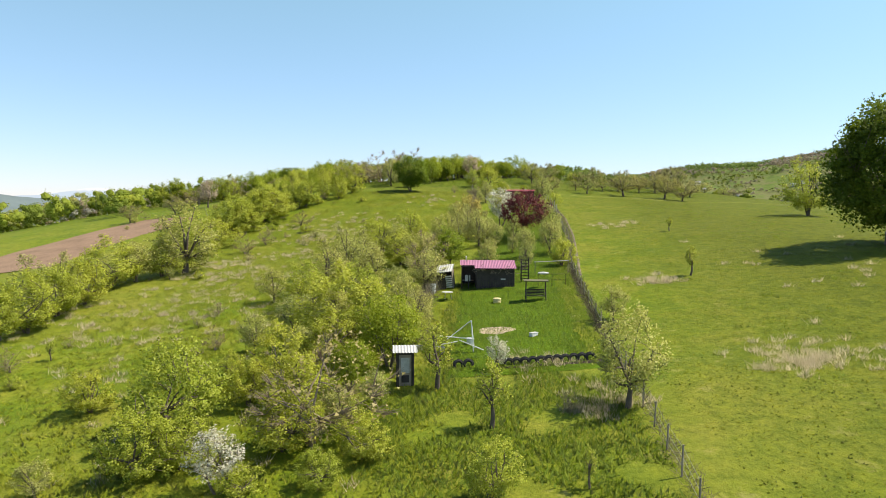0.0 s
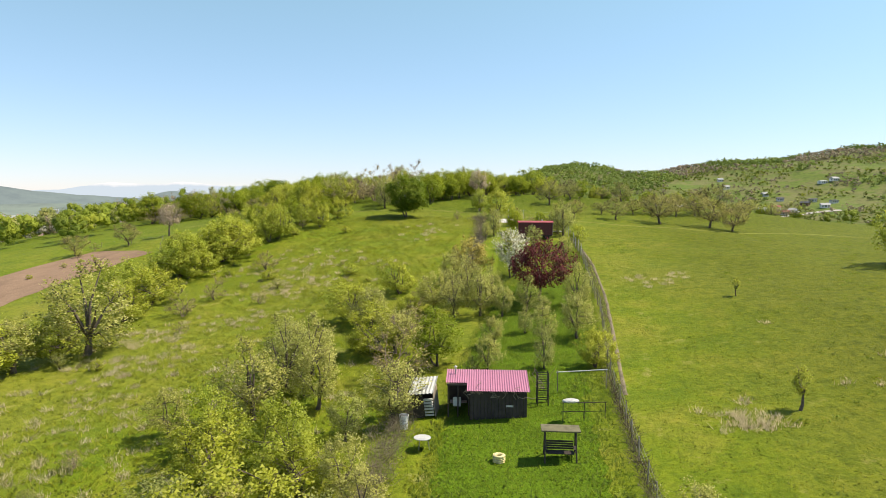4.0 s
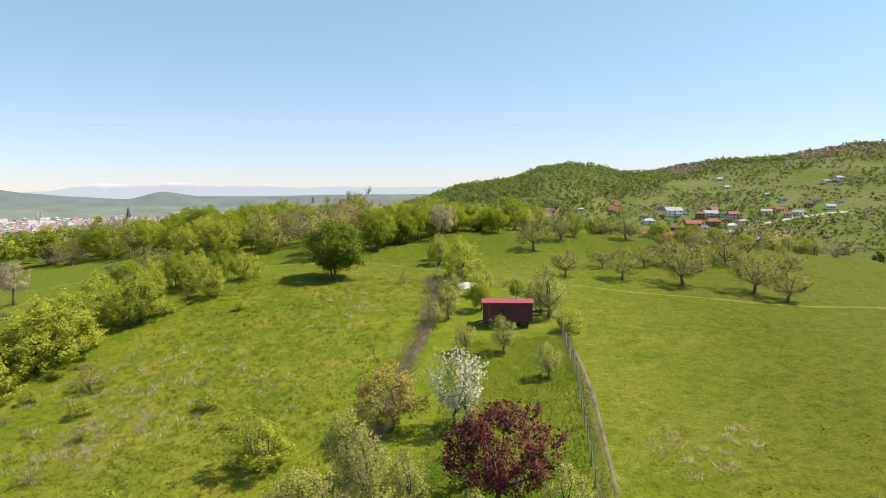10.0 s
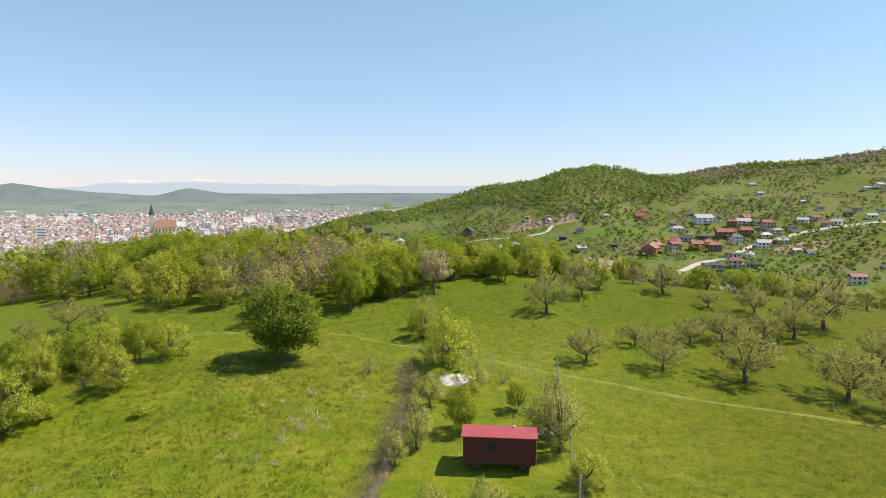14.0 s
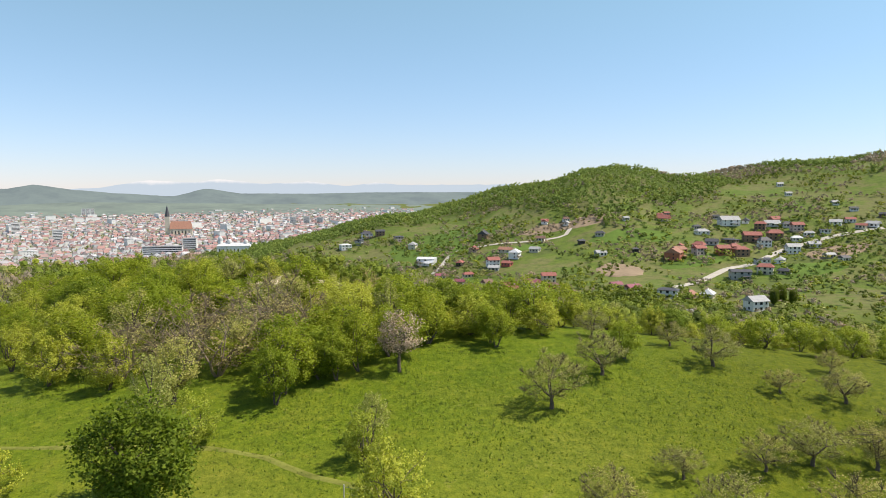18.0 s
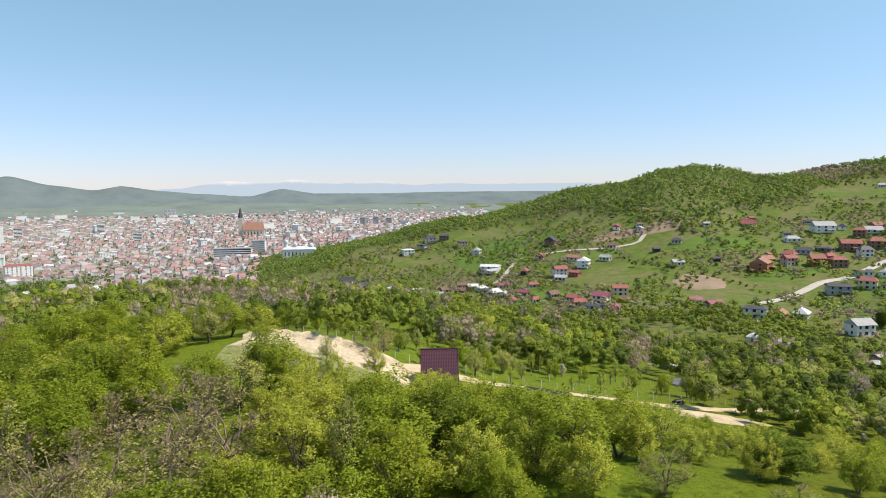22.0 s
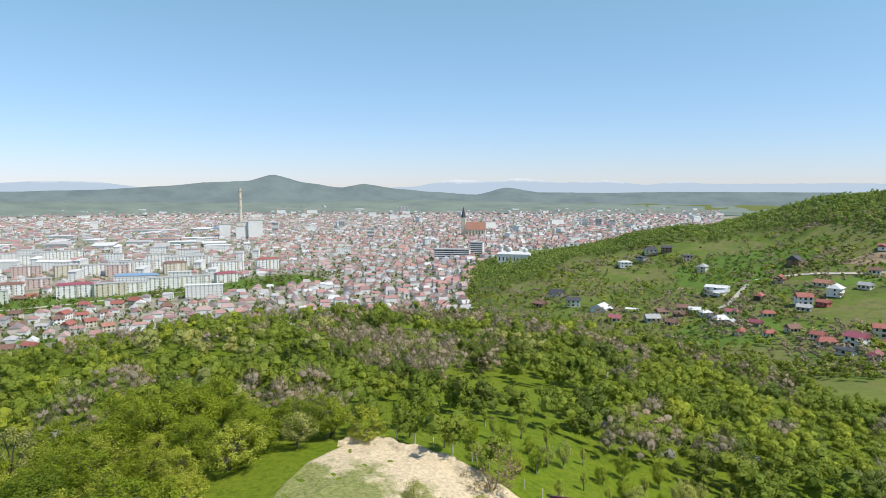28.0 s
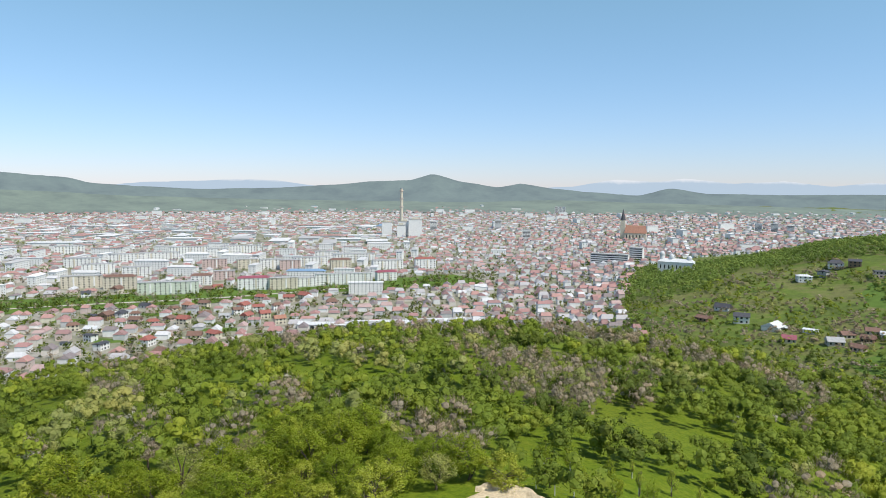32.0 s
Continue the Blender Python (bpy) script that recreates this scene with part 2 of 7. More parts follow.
def painted_metal(name, color, rough=0.45, rust=0.25):
    m, t, b = nodes_of(name)
    n = noise_node(t, 1.1, 6, 0.7, world_space=False)
    f = noise_node(t, 9.0, 4, 0.6, world_space=False)
    c = mixed(t, ramp(t, n.outputs["Fac"], (0.45, (0, 0, 0)), (0.75, (rust * 2, rust * 2, rust * 2))), color, tuple(v * 0.55 + 0.02 for v in color))
    c = mixed(t, 0.3, c, ramp(t, f.outputs["Fac"], (0.3, (0.7, 0.7, 0.7)), (0.7, (1, 1, 1))), "MULTIPLY")
    t.links.new(c, b.inputs["Base Color"])
    b.inputs["Roughness"].default_value = rough
    return m


M_GROUND = meadow()
M_SOIL = surface("tilled_soil", (0.30, 0.20, 0.13), 0.95, vary=0.2, scale=0.25, fine=2.5, bump=0.9, depth=0.15, world_space=True)
M_TRACK = surface("earth_track", (0.22, 0.235, 0.05), 0.95, vary=0.35, scale=0.6, fine=5, bump=0.5, depth=0.05, world_space=True)
M_SAND = surface("pale_sandy_clay", (0.62, 0.50, 0.33), 0.95, vary=0.28, scale=0.35, fine=2.0, bump=1.0, depth=0.3, world_space=True)
M_SANDGRASS = surface("sparse_grass_on_sand", (0.33, 0.33, 0.12), 0.95, vary=0.4, scale=0.4, fine=3.0, bump=0.8, depth=0.2, world_space=True)
M_ROAD = surface("pale_gravel_road", (0.55, 0.51, 0.44), 0.9, vary=0.15, scale=0.2, fine=4, bump=0.2, depth=0.03, world_space=True)
M_PLOT = surface("bare_garden_plot", (0.33, 0.25, 0.17), 0.95, vary=0.3, scale=0.08, fine=0.8, bump=0.4, depth=0.2, world_space=True)
M_LAWN = surface("mown_lawn", (0.115, 0.185, 0.035), 0.95, vary=0.35, scale=0.05, fine=0.9, bump=0.4, depth=0.2, world_space=True)
M_GRAVEL = surface("white_gravel", (0.7, 0.68, 0.66), 0.9, vary=0.3, scale=3, fine=12, bump=0.8, depth=0.08)
M_WOOD = surface("weathered_grey_wood", (0.30, 0.25, 0.19), 0.85, vary=0.35, scale=2.0, fine=24, bump=0.4)
M_DARKWOOD = surface("dark_tarred_boards", (0.055, 0.042, 0.035), 0.85, vary=0.45, scale=2.0, fine=20, bump=0.4)
M_POST = surface("pale_concrete_post", (0.55, 0.53, 0.48), 0.85, vary=0.2, scale=3, fine=20)
M_WHITE = surface("white_painted_metal", (0.78, 0.78, 0.76), 0.5, vary=0.12, scale=4)
M_RUBBER = surface("old_black_tyre_rubber", (0.022, 0.022, 0.022), 0.8, vary=0.4, scale=5)
M_BRUSH = surface("dead_brushwood", (0.22, 0.185, 0.12), 0.95, vary=0.4, scale=1.0, fine=8, world_space=True)
M_MOSS = surface("mossy_old_planks", (0.17, 0.155, 0.085), 0.9, vary=0.35, scale=2.5, fine=18)
M_DARKBRUSH = surface("dark_dead_hedge", (0.085, 0.065, 0.045), 0.95, vary=0.4, scale=1.0, fine=8, world_space=True)
M_LUSH = surface("lush_garden_grass", (0.098, 0.172, 0.008), 0.95, vary=0.3, scale=0.5, fine=5, bump=0.8, depth=0.15, world_space=True)
M_SLATE = surface("grey_cement_sheet", (0.52, 0.52, 0.49), 0.8, vary=0.3, scale=1.5, fine=12)
M_TIN = surface("dull_tin", (0.45, 0.45, 0.44), 0.45, 0.7, vary=0.25, scale=3)
M_PINK = painted_metal("faded_magenta_sheet", (0.47, 0.19, 0.28), 0.5, 0.2)
M_WAGON_ROOF = painted_metal("red_sheet_roof", (0.42, 0.08, 0.088), 0.55, 0.3)
M_WAGON = painted_metal("dark_red_boards", (0.11, 0.016, 0.018), 0.6, 0.35)
M_CABIN_ROOF = painted_metal("plum_tile_sheet", (0.10, 0.028, 0.05), 0.62, 0.15)
M_GLASS = material_glass = nodes_of("window_glass")[0]
_g = M_GLASS.node_tree.nodes["Principled BSDF"]
_g.inputs["Base Color"].default_value, _g.inputs["Roughness"].default_value = (0.03, 0.035, 0.045, 1), 0.08
M_BARK = surface("grey_bark", (0.13, 0.10, 0.075), 0.9, vary=0.4, scale=3, fine=22, bump=0.6)
M_LIMED = surface("limewashed_trunk", (0.72, 0.71, 0.67), 0.9, vary=0.15, scale=3, fine=20)
M_TWIG = surface("bare_twigs", (0.28, 0.215, 0.15), 0.9, vary=0.3, scale=3, per_object=0.5)

LEAF = {
    "Y": leaves("young_yellow_green_leaves", (0.435, 0.485, 0.045), (0.59, 0.61, 0.12)),
    "G": leaves("fresh_green_leaves", (0.265, 0.345, 0.018), (0.403, 0.448, 0.050)),
    "D": leaves("dense_green_leaves", (0.150, 0.225, 0.014), (0.260, 0.330, 0.035)),
    "N": leaves("deep_green_leaves", (0.110, 0.165, 0.010), (0.200, 0.260, 0.020)),
    "F": leaves("pale_sage_young_leaves", (0.42, 0.44, 0.10), (0.60, 0.58, 0.22)),
    "S": leaves("thin_young_leaves", (0.360, 0.437, 0.039), (0.576, 0.575, 0.130)),
    "W": leaves("white_blossom", (0.66, 0.64, 0.46), (0.84, 0.82, 0.74), hue=0.15),
    "P": leaves("faded_pink_blossom", (0.531, 0.413, 0.295), (0.779, 0.649, 0.531), hue=0.3),
    "R": leaves("dark_red_plum_leaves", (0.125, 0.026, 0.032), (0.235, 0.060, 0.058), through=0.35, hue=0.1),
    "O": leaves("bronze_young_leaves", (0.44, 0.38, 0.085), (0.56, 0.49, 0.15), hue=0.2),
    "A": leaves("sparse_olive_leaves", (0.34, 0.335, 0.095), (0.48, 0.45, 0.17)),
    "B": leaves("thin_brown_buds", (0.40, 0.35, 0.13), (0.54, 0.46, 0.22)),
}
M_BLADE = leaves("grass_blades", (0.176, 0.228, 0.010), (0.278, 0.296, 0.024), 0.8, 0.1, 0.0, upright=True)
M_MOWNBLADE = leaves("mown_grass_blades", (0.130, 0.158, 0.008), (0.205, 0.215, 0.018), 0.8, 0.1, 0.0, upright=True)
M_DRYBLADE = leaves("dry_grass_blades", (0.54, 0.47, 0.28), (0.72, 0.65, 0.44), 0.8, 0.25, 0.0, upright=True)
M_WOODS = leaves("mixed_spring_woods", (0.215, 0.285, 0.060), (0.320, 0.365, 0.092), 0.8, 0.35, 0.0, 0.035)
FAR_LEAF = {
    "Y": leaves("yellow_green_wood_leaves", (0.265, 0.305, 0.026), (0.350, 0.370, 0.055), 0.7, 0.24, 0, 0.11),
    "G": leaves("fresh_green_wood_leaves", (0.182, 0.228, 0.022), (0.262, 0.292, 0.045), 0.7, 0.24, 0, 0.11),
    "D": leaves("deep_green_wood_leaves", (0.105, 0.138, 0.018), (0.160, 0.188, 0.030), 0.7, 0.24, 0, 0.11),
    "F": leaves("pale_wood_leaves", (0.320, 0.320, 0.090), (0.430, 0.410, 0.160), 0.7, 0.24, 0, 0.11),
    "P": leaves("thorn_blossom", (0.430, 0.390, 0.330), (0.60, 0.56, 0.50), 0.7, 0.3, 0, 0.13),
    "B": leaves("bare_wood_twigs", (0.35, 0.275, 0.195), (0.43, 0.35, 0.255), 0.8, 0.3, 0, 0.13),
}
M_LUSHBLADE = leaves("garden_grass_blades", (0.112, 0.180, 0.008), (0.196, 0.256, 0.020), 0.8, 0.1, 0.0, upright=True)


# ---- building helpers ----
def part(name, bm, mat, parent, label=""):
    """One mesh object under a thing or a part."""
    me = bpy.data.meshes.new(name)
    bm.to_mesh(me)
    bm.free()
    me.materials.append(mat)
    ob = new(name, me)
    ob.parent = parent
    return tagged(ob, label)


def mesh_from(name, co, faces, mat, smooth=False):
    me = bpy.data.meshes.new(name)
    me.from_pydata(np.asarray(co).tolist(), [], faces)
    if smooth:
        me.polygons.foreach_set("use_smooth", [True] * len(me.polygons))
    me.materials.append(mat)
    return me


def triangles_mesh(name, co, mat, normals=None):
    """Loose triangles from an (n, 3, 3) array. normals: one for each triangle, so that a crown shades as one rounded mass."""
    n = len(co)
    if normals is not None:
        turned = (np.cross(co[:, 1] - co[:, 0], co[:, 2] - co[:, 0]) * normals).sum(1) < 0
        co[turned] = co[turned][:, ::-1]
    me = bpy.data.meshes.new(name)
    me.vertices.add(3 * n)
    me.vertices.foreach_set("co", np.ascontiguousarray(co, dtype=np.float32).ravel())
    me.loops.add(3 * n)
    me.loops.foreach_set("vertex_index", np.arange(3 * n, dtype=np.int32))
    me.polygons.add(n)
    me.polygons.foreach_set("loop_start", np.arange(0, 3 * n, 3, dtype=np.int32))
    me.update(calc_edges=True)
    if normals is not None:
        me.polygons.foreach_set("use_smooth", np.ones(n, dtype=bool))
        me.normals_split_custom_set_from_vertices(np.repeat(normals, 3, 0).astype(np.float32))
    me.materials.append(mat)
    return me


def crown_normals(out, gen, rough=0.22, round_by=0.62, up=0.34):
    out = out / (np.linalg.norm(out, axis=1)[:, None] + 1e-6)
    out = round_by * out + np.array([0, 0, up]) + gen.normal(0, rough, out.shape)
    return out / np.linalg.norm(out, axis=1)[:, None]


def under(name, me, parent, label=""):
    ob = new(name, me)
    ob.parent = parent
    return tagged(ob, label)


def thing(name, label, category, m=None, group=""):
    ob = new(name)
    ob.empty_display_size = 0.2
    if m is not None:
        ob.matrix_basis = m
    return tagged(ob, label, category, group)


def block(bm, x0, x1, y0, y1, z0, z1, bevel=0.0):
    """A box, its edges eased if wanted."""
    made = bmesh.ops.create_cube(bm, size=1, matrix=Matrix.Translation(((x0 + x1) / 2, (y0 + y1) / 2, (z0 + z1) / 2)) @ Matrix.Diagonal((x1 - x0, y1 - y0, z1 - z0, 1)))
    if bevel:
        edges = list({e for v in made["verts"] for e in v.link_edges})
        bmesh.ops.bevel(bm, geom=edges, offset=bevel, segments=1, affect="EDGES")
    return bm


def boxed(x0, x1, y0, y1, z0, z1, bevel=0.015):
    return block(bmesh.new(), x0, x1, y0, y1, z0, z1, bevel)


def rod(bm, a, b, ra, rb=None, seg=7):
    """A tapered round bar from a to b."""
    a, b = Vector(a), Vector(b)
    rb = ra if rb is None else rb
    turn = (b - a).to_track_quat("Z", "Y").to_matrix().to_4x4()
    bmesh.ops.create_cone(bm, cap_ends=True, segments=seg, radius1=ra, radius2=rb, depth=(b - a).length,
                          matrix=Matrix.Translation((a + b) / 2) @ turn)
    return bm


def ring(bm, r, tube, m=Matrix(), seg=20, sides=8):
    """A torus."""
    vs = [[bm.verts.new(m @ Vector(((r + tube * math.cos(q)) * math.cos(p), (r + tube * math.cos(q)) * math.sin(p), tube * math.sin(q))))
           for q in [2 * math.pi * j / sides for j in range(sides)]] for p in [2 * math.pi * i / seg for i in range(seg)]]
    for i in range(seg):
        for j in range(sides):
            bm.faces.new((vs[i][j], vs[(i + 1) % seg][j], vs[(i + 1) % seg][(j + 1) % sides], vs[i][(j + 1) % sides]))
    return bm


def corrugated(x0, x1, y0, y1, za, zb, waves, amp=0.025, thick=0.012):
    """A corrugated sheet that falls from za at y0 to zb at y1."""
    bm = bmesh.new()
    n = waves * 6
    rows = []
    for k in range(2):
        for y, z in ((y0, za), (y1, zb)):
            rows.append([bm.verts.new((x0 + (x1 - x0) * i / n, y, z - k * thick + amp * math.cos(2 * math.pi * waves * i / n))) for i in range(n + 1)])
    a, b, c, d = rows
    for i in range(n):
        bm.faces.new((a[i], a[i + 1], b[i + 1], b[i]))
        bm.faces.new((c[i + 1], c[i], d[i], d[i + 1]))
        bm.faces.new((a[i + 1], a[i], c[i], c[i + 1]))
        bm.faces.new((b[i], b[i + 1], d[i + 1], d[i]))
    return bm


def at_ground(x, y, turn=0, sink=0.0):
    return pose(x, y, ground_z(x, y) - sink, 0, 0, turn)


def ribbon(name, points, width, mat, label, lift=0.06, step=2.0, category="road", ragged=0.0):
    """A strip laid along the ground through a few points."""
    pts = [Vector(p) for p in points]
    line = []
    for i in range(len(pts) - 1):
        p0, p1, p2, p3 = pts[max(i - 1, 0)], pts[i], pts[i + 1], pts[min(i + 2, len(pts) - 1)]
        n = max(2, int((p2 - p1).length / step))
        line += [cubic(p0, p1, p2, p3, k / n) for k in range(n)]
    line.append(pts[-1])
    co, faces, cols = [], [], 5
    rng = random.Random(len(points) * 7 + int(width * 10))
    for i, p in enumerate(line):
        q = line[min(i + 1, len(line) - 1)] - line[max(i - 1, 0)]
        side = Vector((q.y, -q.x)).normalized()
        l, r = -width / 2 * (1 + ragged * rng.uniform(-1, 1)), width / 2 * (1 + ragged * rng.uniform(-1, 1))
        for j in range(cols):
            s = p + side * (l + (r - l) * j / (cols - 1))
            edge = 0.05 if j in (0, cols - 1) else 0.0
            co.append((s.x, s.y, ground_z(s.x, s.y) + lift - edge))
    for i in range(len(line) - 1):
        for j in range(cols - 1):
            a = i * cols + j
            faces.append((a, a + 1, a + cols + 1, a + cols))
    return tagged(new(name, mesh_from(name, co, faces, mat, True)), label, category, kind="structure")


def patch(name, cx, cy, rx, ry, turn, mat, label, lift=0.06, rings=7, seg=36, rough=0.15, category="ground", heap=0.0, seed=1):
    """An uneven round patch that lies on the ground."""
    co, faces = [], []
    c, s = math.cos(radians(turn)), math.sin(radians(turn))
    for i in range(rings + 1):
        for k in range(seg):
            a = 2 * math.pi * k / seg
            w = 1 + rough * (math.sin(3 * a + seed) * 0.5 + math.sin(5 * a + 2.3 * seed) * 0.4 + math.sin(11 * a + seed * 1.7) * 0.3)
            u, v = rx * w * i / rings * math.cos(a), ry * w * i / rings * math.sin(a)
            x, y = cx + u * c - v * s, cy + u * s + v * c
            up = lift * (1 if i < rings else -0.5) + heap * (1 - (i / rings) ** 2)
            co.append((x, y, ground_z(x, y) + up))
    for i in range(rings):
        for k in range(seg):
            a, b = i * seg + k, i * seg + (k + 1) % seg
            faces.append((a, b, b + seg, a + seg))
    return tagged(new(name, mesh_from(name, co, faces, mat, True)), label, category, kind="structure")


def ground_sheet():
    rings = np.r_[0, np.arange(3, 345, 3.0), np.geomspace(345, 4900, 110)]
    seg = 320
    ang = np.linspace(0, 2 * np.pi, seg, endpoint=False)
    rr, aa = np.meshgrid(rings[1:], ang, indexing="ij")
    xs, ys = np.r_[HUB[0], (HUB[0] + rr * np.sin(aa)).ravel()], np.r_[HUB[1], (HUB[1] + rr * np.cos(aa)).ravel()]
    co = np.stack([xs, ys, land(xs, ys)], 1)
    faces = [(0, 1 + (k + 1) % seg, 1 + k) for k in range(seg)]
    for i in range(len(rings) - 2):
        a, b = 1 + i * seg, 1 + (i + 1) * seg
        faces += [(a + k, a + (k + 1) % seg, b + (k + 1) % seg, b + k) for k in range(seg)]
    me = mesh_from("ground", co, faces, M_GROUND, True)
    return tagged(new("ground", me), "bright green spring meadow over a rounded hill", "ground", kind="structure")


ground_sheet()


# ---- trees: a few grown shapes of each kind, planted many times ----
def tube(co, faces, pts, radii, sides=5):
    start = len(co)
    for i, (p, r) in enumerate(zip(pts, radii)):
        way = (pts[min(i + 1, len(pts) - 1)] - pts[max(i - 1, 0)]).normalized()
        u = way.cross(Vector((0.3, 0.8, 0.2))).normalized()
        v = way.cross(u)
        for k in range(sides):
            a = 2 * math.pi * k / sides
            co.append(p + (u * math.cos(a) + v * math.sin(a)) * r)
    for i in range(len(pts) - 1):
        for k in range(sides):
            a, b = start + i * sides + k, start + i * sides + (k + 1) % sides
            faces.append((a, b, b + sides, a + sides))


# kind: crown from, half width, stems, clumps, leaves in a clump, leaf size, clump size, twigs, of a tree 5 m high
SHAPES = {
    "Y": (0.02, 2.45, 4, 92, 76, 0.105, 0.44, 40),
    "G": (0.06, 2.35, 2, 92, 76, 0.11, 0.46, 30),
    "D": (0.02, 2.35, 2, 170, 90, 0.12, 0.44, 20),
    "N": (0.02, 2.3, 2, 300, 110, 0.085, 0.34, 30),
    "F": (0.07, 2.1, 1, 90, 46, 0.105, 0.46, 90),
    "S": (0.22, 1.1, 1, 45, 34, 0.11, 0.38, 60),
    "W": (0.10, 1.8, 2, 70, 34, 0.11, 0.46, 110),
    "P": (0.20, 2.4, 1, 85, 30, 0.12, 0.44, 120),
    "R": (0.14, 3.4, 1, 170, 46, 0.12, 0.42, 320),
    "O": (0.08, 2.6, 3, 92, 50, 0.13, 0.46, 90),
    "B": (0.08, 2.5, 3, 66, 18, 0.11, 0.50, 380),
    "A": (0.10, 2.6, 1, 96, 56, 0.085, 0.44, 420),
}
# how far the leaves of a clump line up along a rising shoot
SHOOT = {"Y": 0.85, "G": 0.6, "F": 0.9, "S": 0.9, "W": 0.95, "P": 0.6, "R": 1.0, "O": 0.8, "B": 0.6, "A": 0.7}
WORDS = {
    "Y": ("shrub", "dense young yellow-green shrub growing in rough grass"),
    "G": ("tree", "leafy fresh green tree standing in the grass"),
    "D": ("tree", "dense rounded dark green tree alone in the meadow"),
    "N": ("tree", "tall broad dark green tree at the meadow's edge"),
    "F": ("fruit_tree", "pruned fruit tree with thin pale new leaves"),
    "S": ("sapling", "slender young tree with thin new leaves"),
    "W": ("fruit_tree", "fruit tree covered in white spring blossom"),
    "P": ("fruit_tree", "old fruit tree with fading pinkish white blossom"),
    "R": ("plum_tree", "ornamental plum tree with dark red leaves"),
    "O": ("tree", "spreading tree with bronze yellow young leaves"),
    "B": ("shrub", "bare brown twiggy shrub with few buds"),
    "A": ("fruit_tree", "old spreading fruit tree with dark twigs and sparse new leaves"),
}


def grow(kind, seed, part_of=1.0):
    """The trunk with its limbs and twigs, and the crown of single leaves."""
    low, wide, stems, clumps, count, size, spread, twigs = SHAPES[kind]
    count, twigs, size = int(count * part_of), int(twigs * part_of), size * part_of ** -0.4
    rng, gen = random.Random(seed), np.random.default_rng(seed)
    co, faces, tips = [], [], []
    top, mid = 5.0, 5.0 * (1 + low) / 2
    half = top - mid
    # clumps fill an uneven egg, more of them near its skin
    lumps = [(Vector((rng.uniform(-1, 1), rng.uniform(-1, 1), rng.uniform(-0.6, 1))).normalized(), rng.uniform(0.12, 0.34)) for _ in range(7)]
    centres = []
    while len(centres) < clumps:
        d = Vector((rng.gauss(0, 1), rng.gauss(0, 1), rng.gauss(0, 1))).normalized()
        grown = 0.74 + sum(w * max(0, d.dot(v)) ** 3 for v, w in lumps) - 0.1 * rng.random()
        r = grown * rng.uniform(0.3, 1.0) ** 0.45
        taper = 1.0 - 0.25 * max(0, d.z) if kind not in "DN" else 1.0
        if kind in "YB":      # shrubs are fullest near the ground
            taper = 1.0 - 0.35 * max(0, d.z) ** 2
            centres.append(Vector((d.x * wide * r * taper, d.y * wide * r * taper, 1.75 + d.z * (3.1 if d.z > 0 else 1.5) * r)))
        else:
            centres.append(Vector((d.x * wide * r * taper, d.y * wide * r * taper, mid + d.z * half * r)))
    for s in range(stems):
        a = rng.uniform(0, 6.28) + 6.28 * s / stems
        lean = 0.0 if stems == 1 else 0.5
        foot = Vector((math.cos(a) * 0.03 * (stems > 1), math.sin(a) * 0.03 * (stems > 1), -0.25))
        head = Vector((math.cos(a) * lean + rng.uniform(-0.2, 0.2), math.sin(a) * lean + rng.uniform(-0.2, 0.2), max(1.1, 5 * low + 0.6)))
        r0 = 0.15 if stems == 1 else 0.085
        knee = foot.lerp(head, 0.5) + Vector((rng.uniform(-0.12, 0.12), rng.uniform(-0.12, 0.12), 0))
        tube(co, faces, [foot, knee, head], [r0 * 1.25, r0, r0 * 0.8], 7)
        limbs = 7 if stems == 1 else 4
        for l in range(limbs):
            goal = centres[rng.randrange(len(centres))]
            bend = head.lerp(goal, 0.5) + Vector((rng.uniform(-0.25, 0.25), rng.uniform(-0.25, 0.25), rng.uniform(-0.1, 0.3)))
            tube(co, faces, [head, bend, goal], [r0 * 0.6, r0 * 0.38, r0 * 0.12], 5)
            tips += [(bend, r0 * 0.38), (head.lerp(bend, 0.6), r0 * 0.4), (bend.lerp(goal, 0.5), r0 * 0.25), (goal, r0 * 0.12)]
    for c in centres[: 34]:
        p, r = min(tips, key=lambda q: (q[0] - c).length)
        tube(co, faces, [p, p.lerp(c, 0.5) + Vector((0, 0, 0.1)), c], [r * 0.6, 0.02, 0.008], 4)
    for _ in range(twigs):
        c = centres[rng.randrange(min(34, len(centres)))]
        d = (c - Vector((0, 0, mid - half * 0.6))).normalized() + Vector((rng.uniform(-0.6, 0.6), rng.uniform(-0.6, 0.6), rng.uniform(-0.1, 0.7)))
        e = c + d.normalized() * rng.uniform(0.3, 0.75)
        tube(co, faces, [c, e], [0.014, 0.005], 3)
    trunk = mesh_from("trunk", co, faces, M_TWIG if kind == "B" else M_BARK, True)
    n = clumps * count
    hub = np.repeat(np.array([tuple(c) for c in centres]), count, 0)
    shoot = SHOOT.get(kind, 0.15)
    axis = np.array([tuple(((c - Vector((0, 0, mid - half * 0.7))).normalized() * 0.7 + Vector((rng.gauss(0, 0.3), rng.gauss(0, 0.3), 0.75))).normalized()) for c in centres])
    along = gen.uniform(-0.7, 0.9, n)
    base = hub + np.repeat(axis, count, 0) * (along * spread * 1.5 * shoot)[:, None]
    base += gen.normal(0, 1, (n, 3)) * spread * np.array([0.62, 0.62, 0.5]) * ((1 - 0.45 * shoot) * (1 - 0.45 * shoot * np.maximum(along, 0)))[:, None]
    base[:, 2] = np.maximum(base[:, 2], 0.12)
    d1, d2 = gen.normal(0, 1, (n, 3)), gen.normal(0, 1, (n, 3))
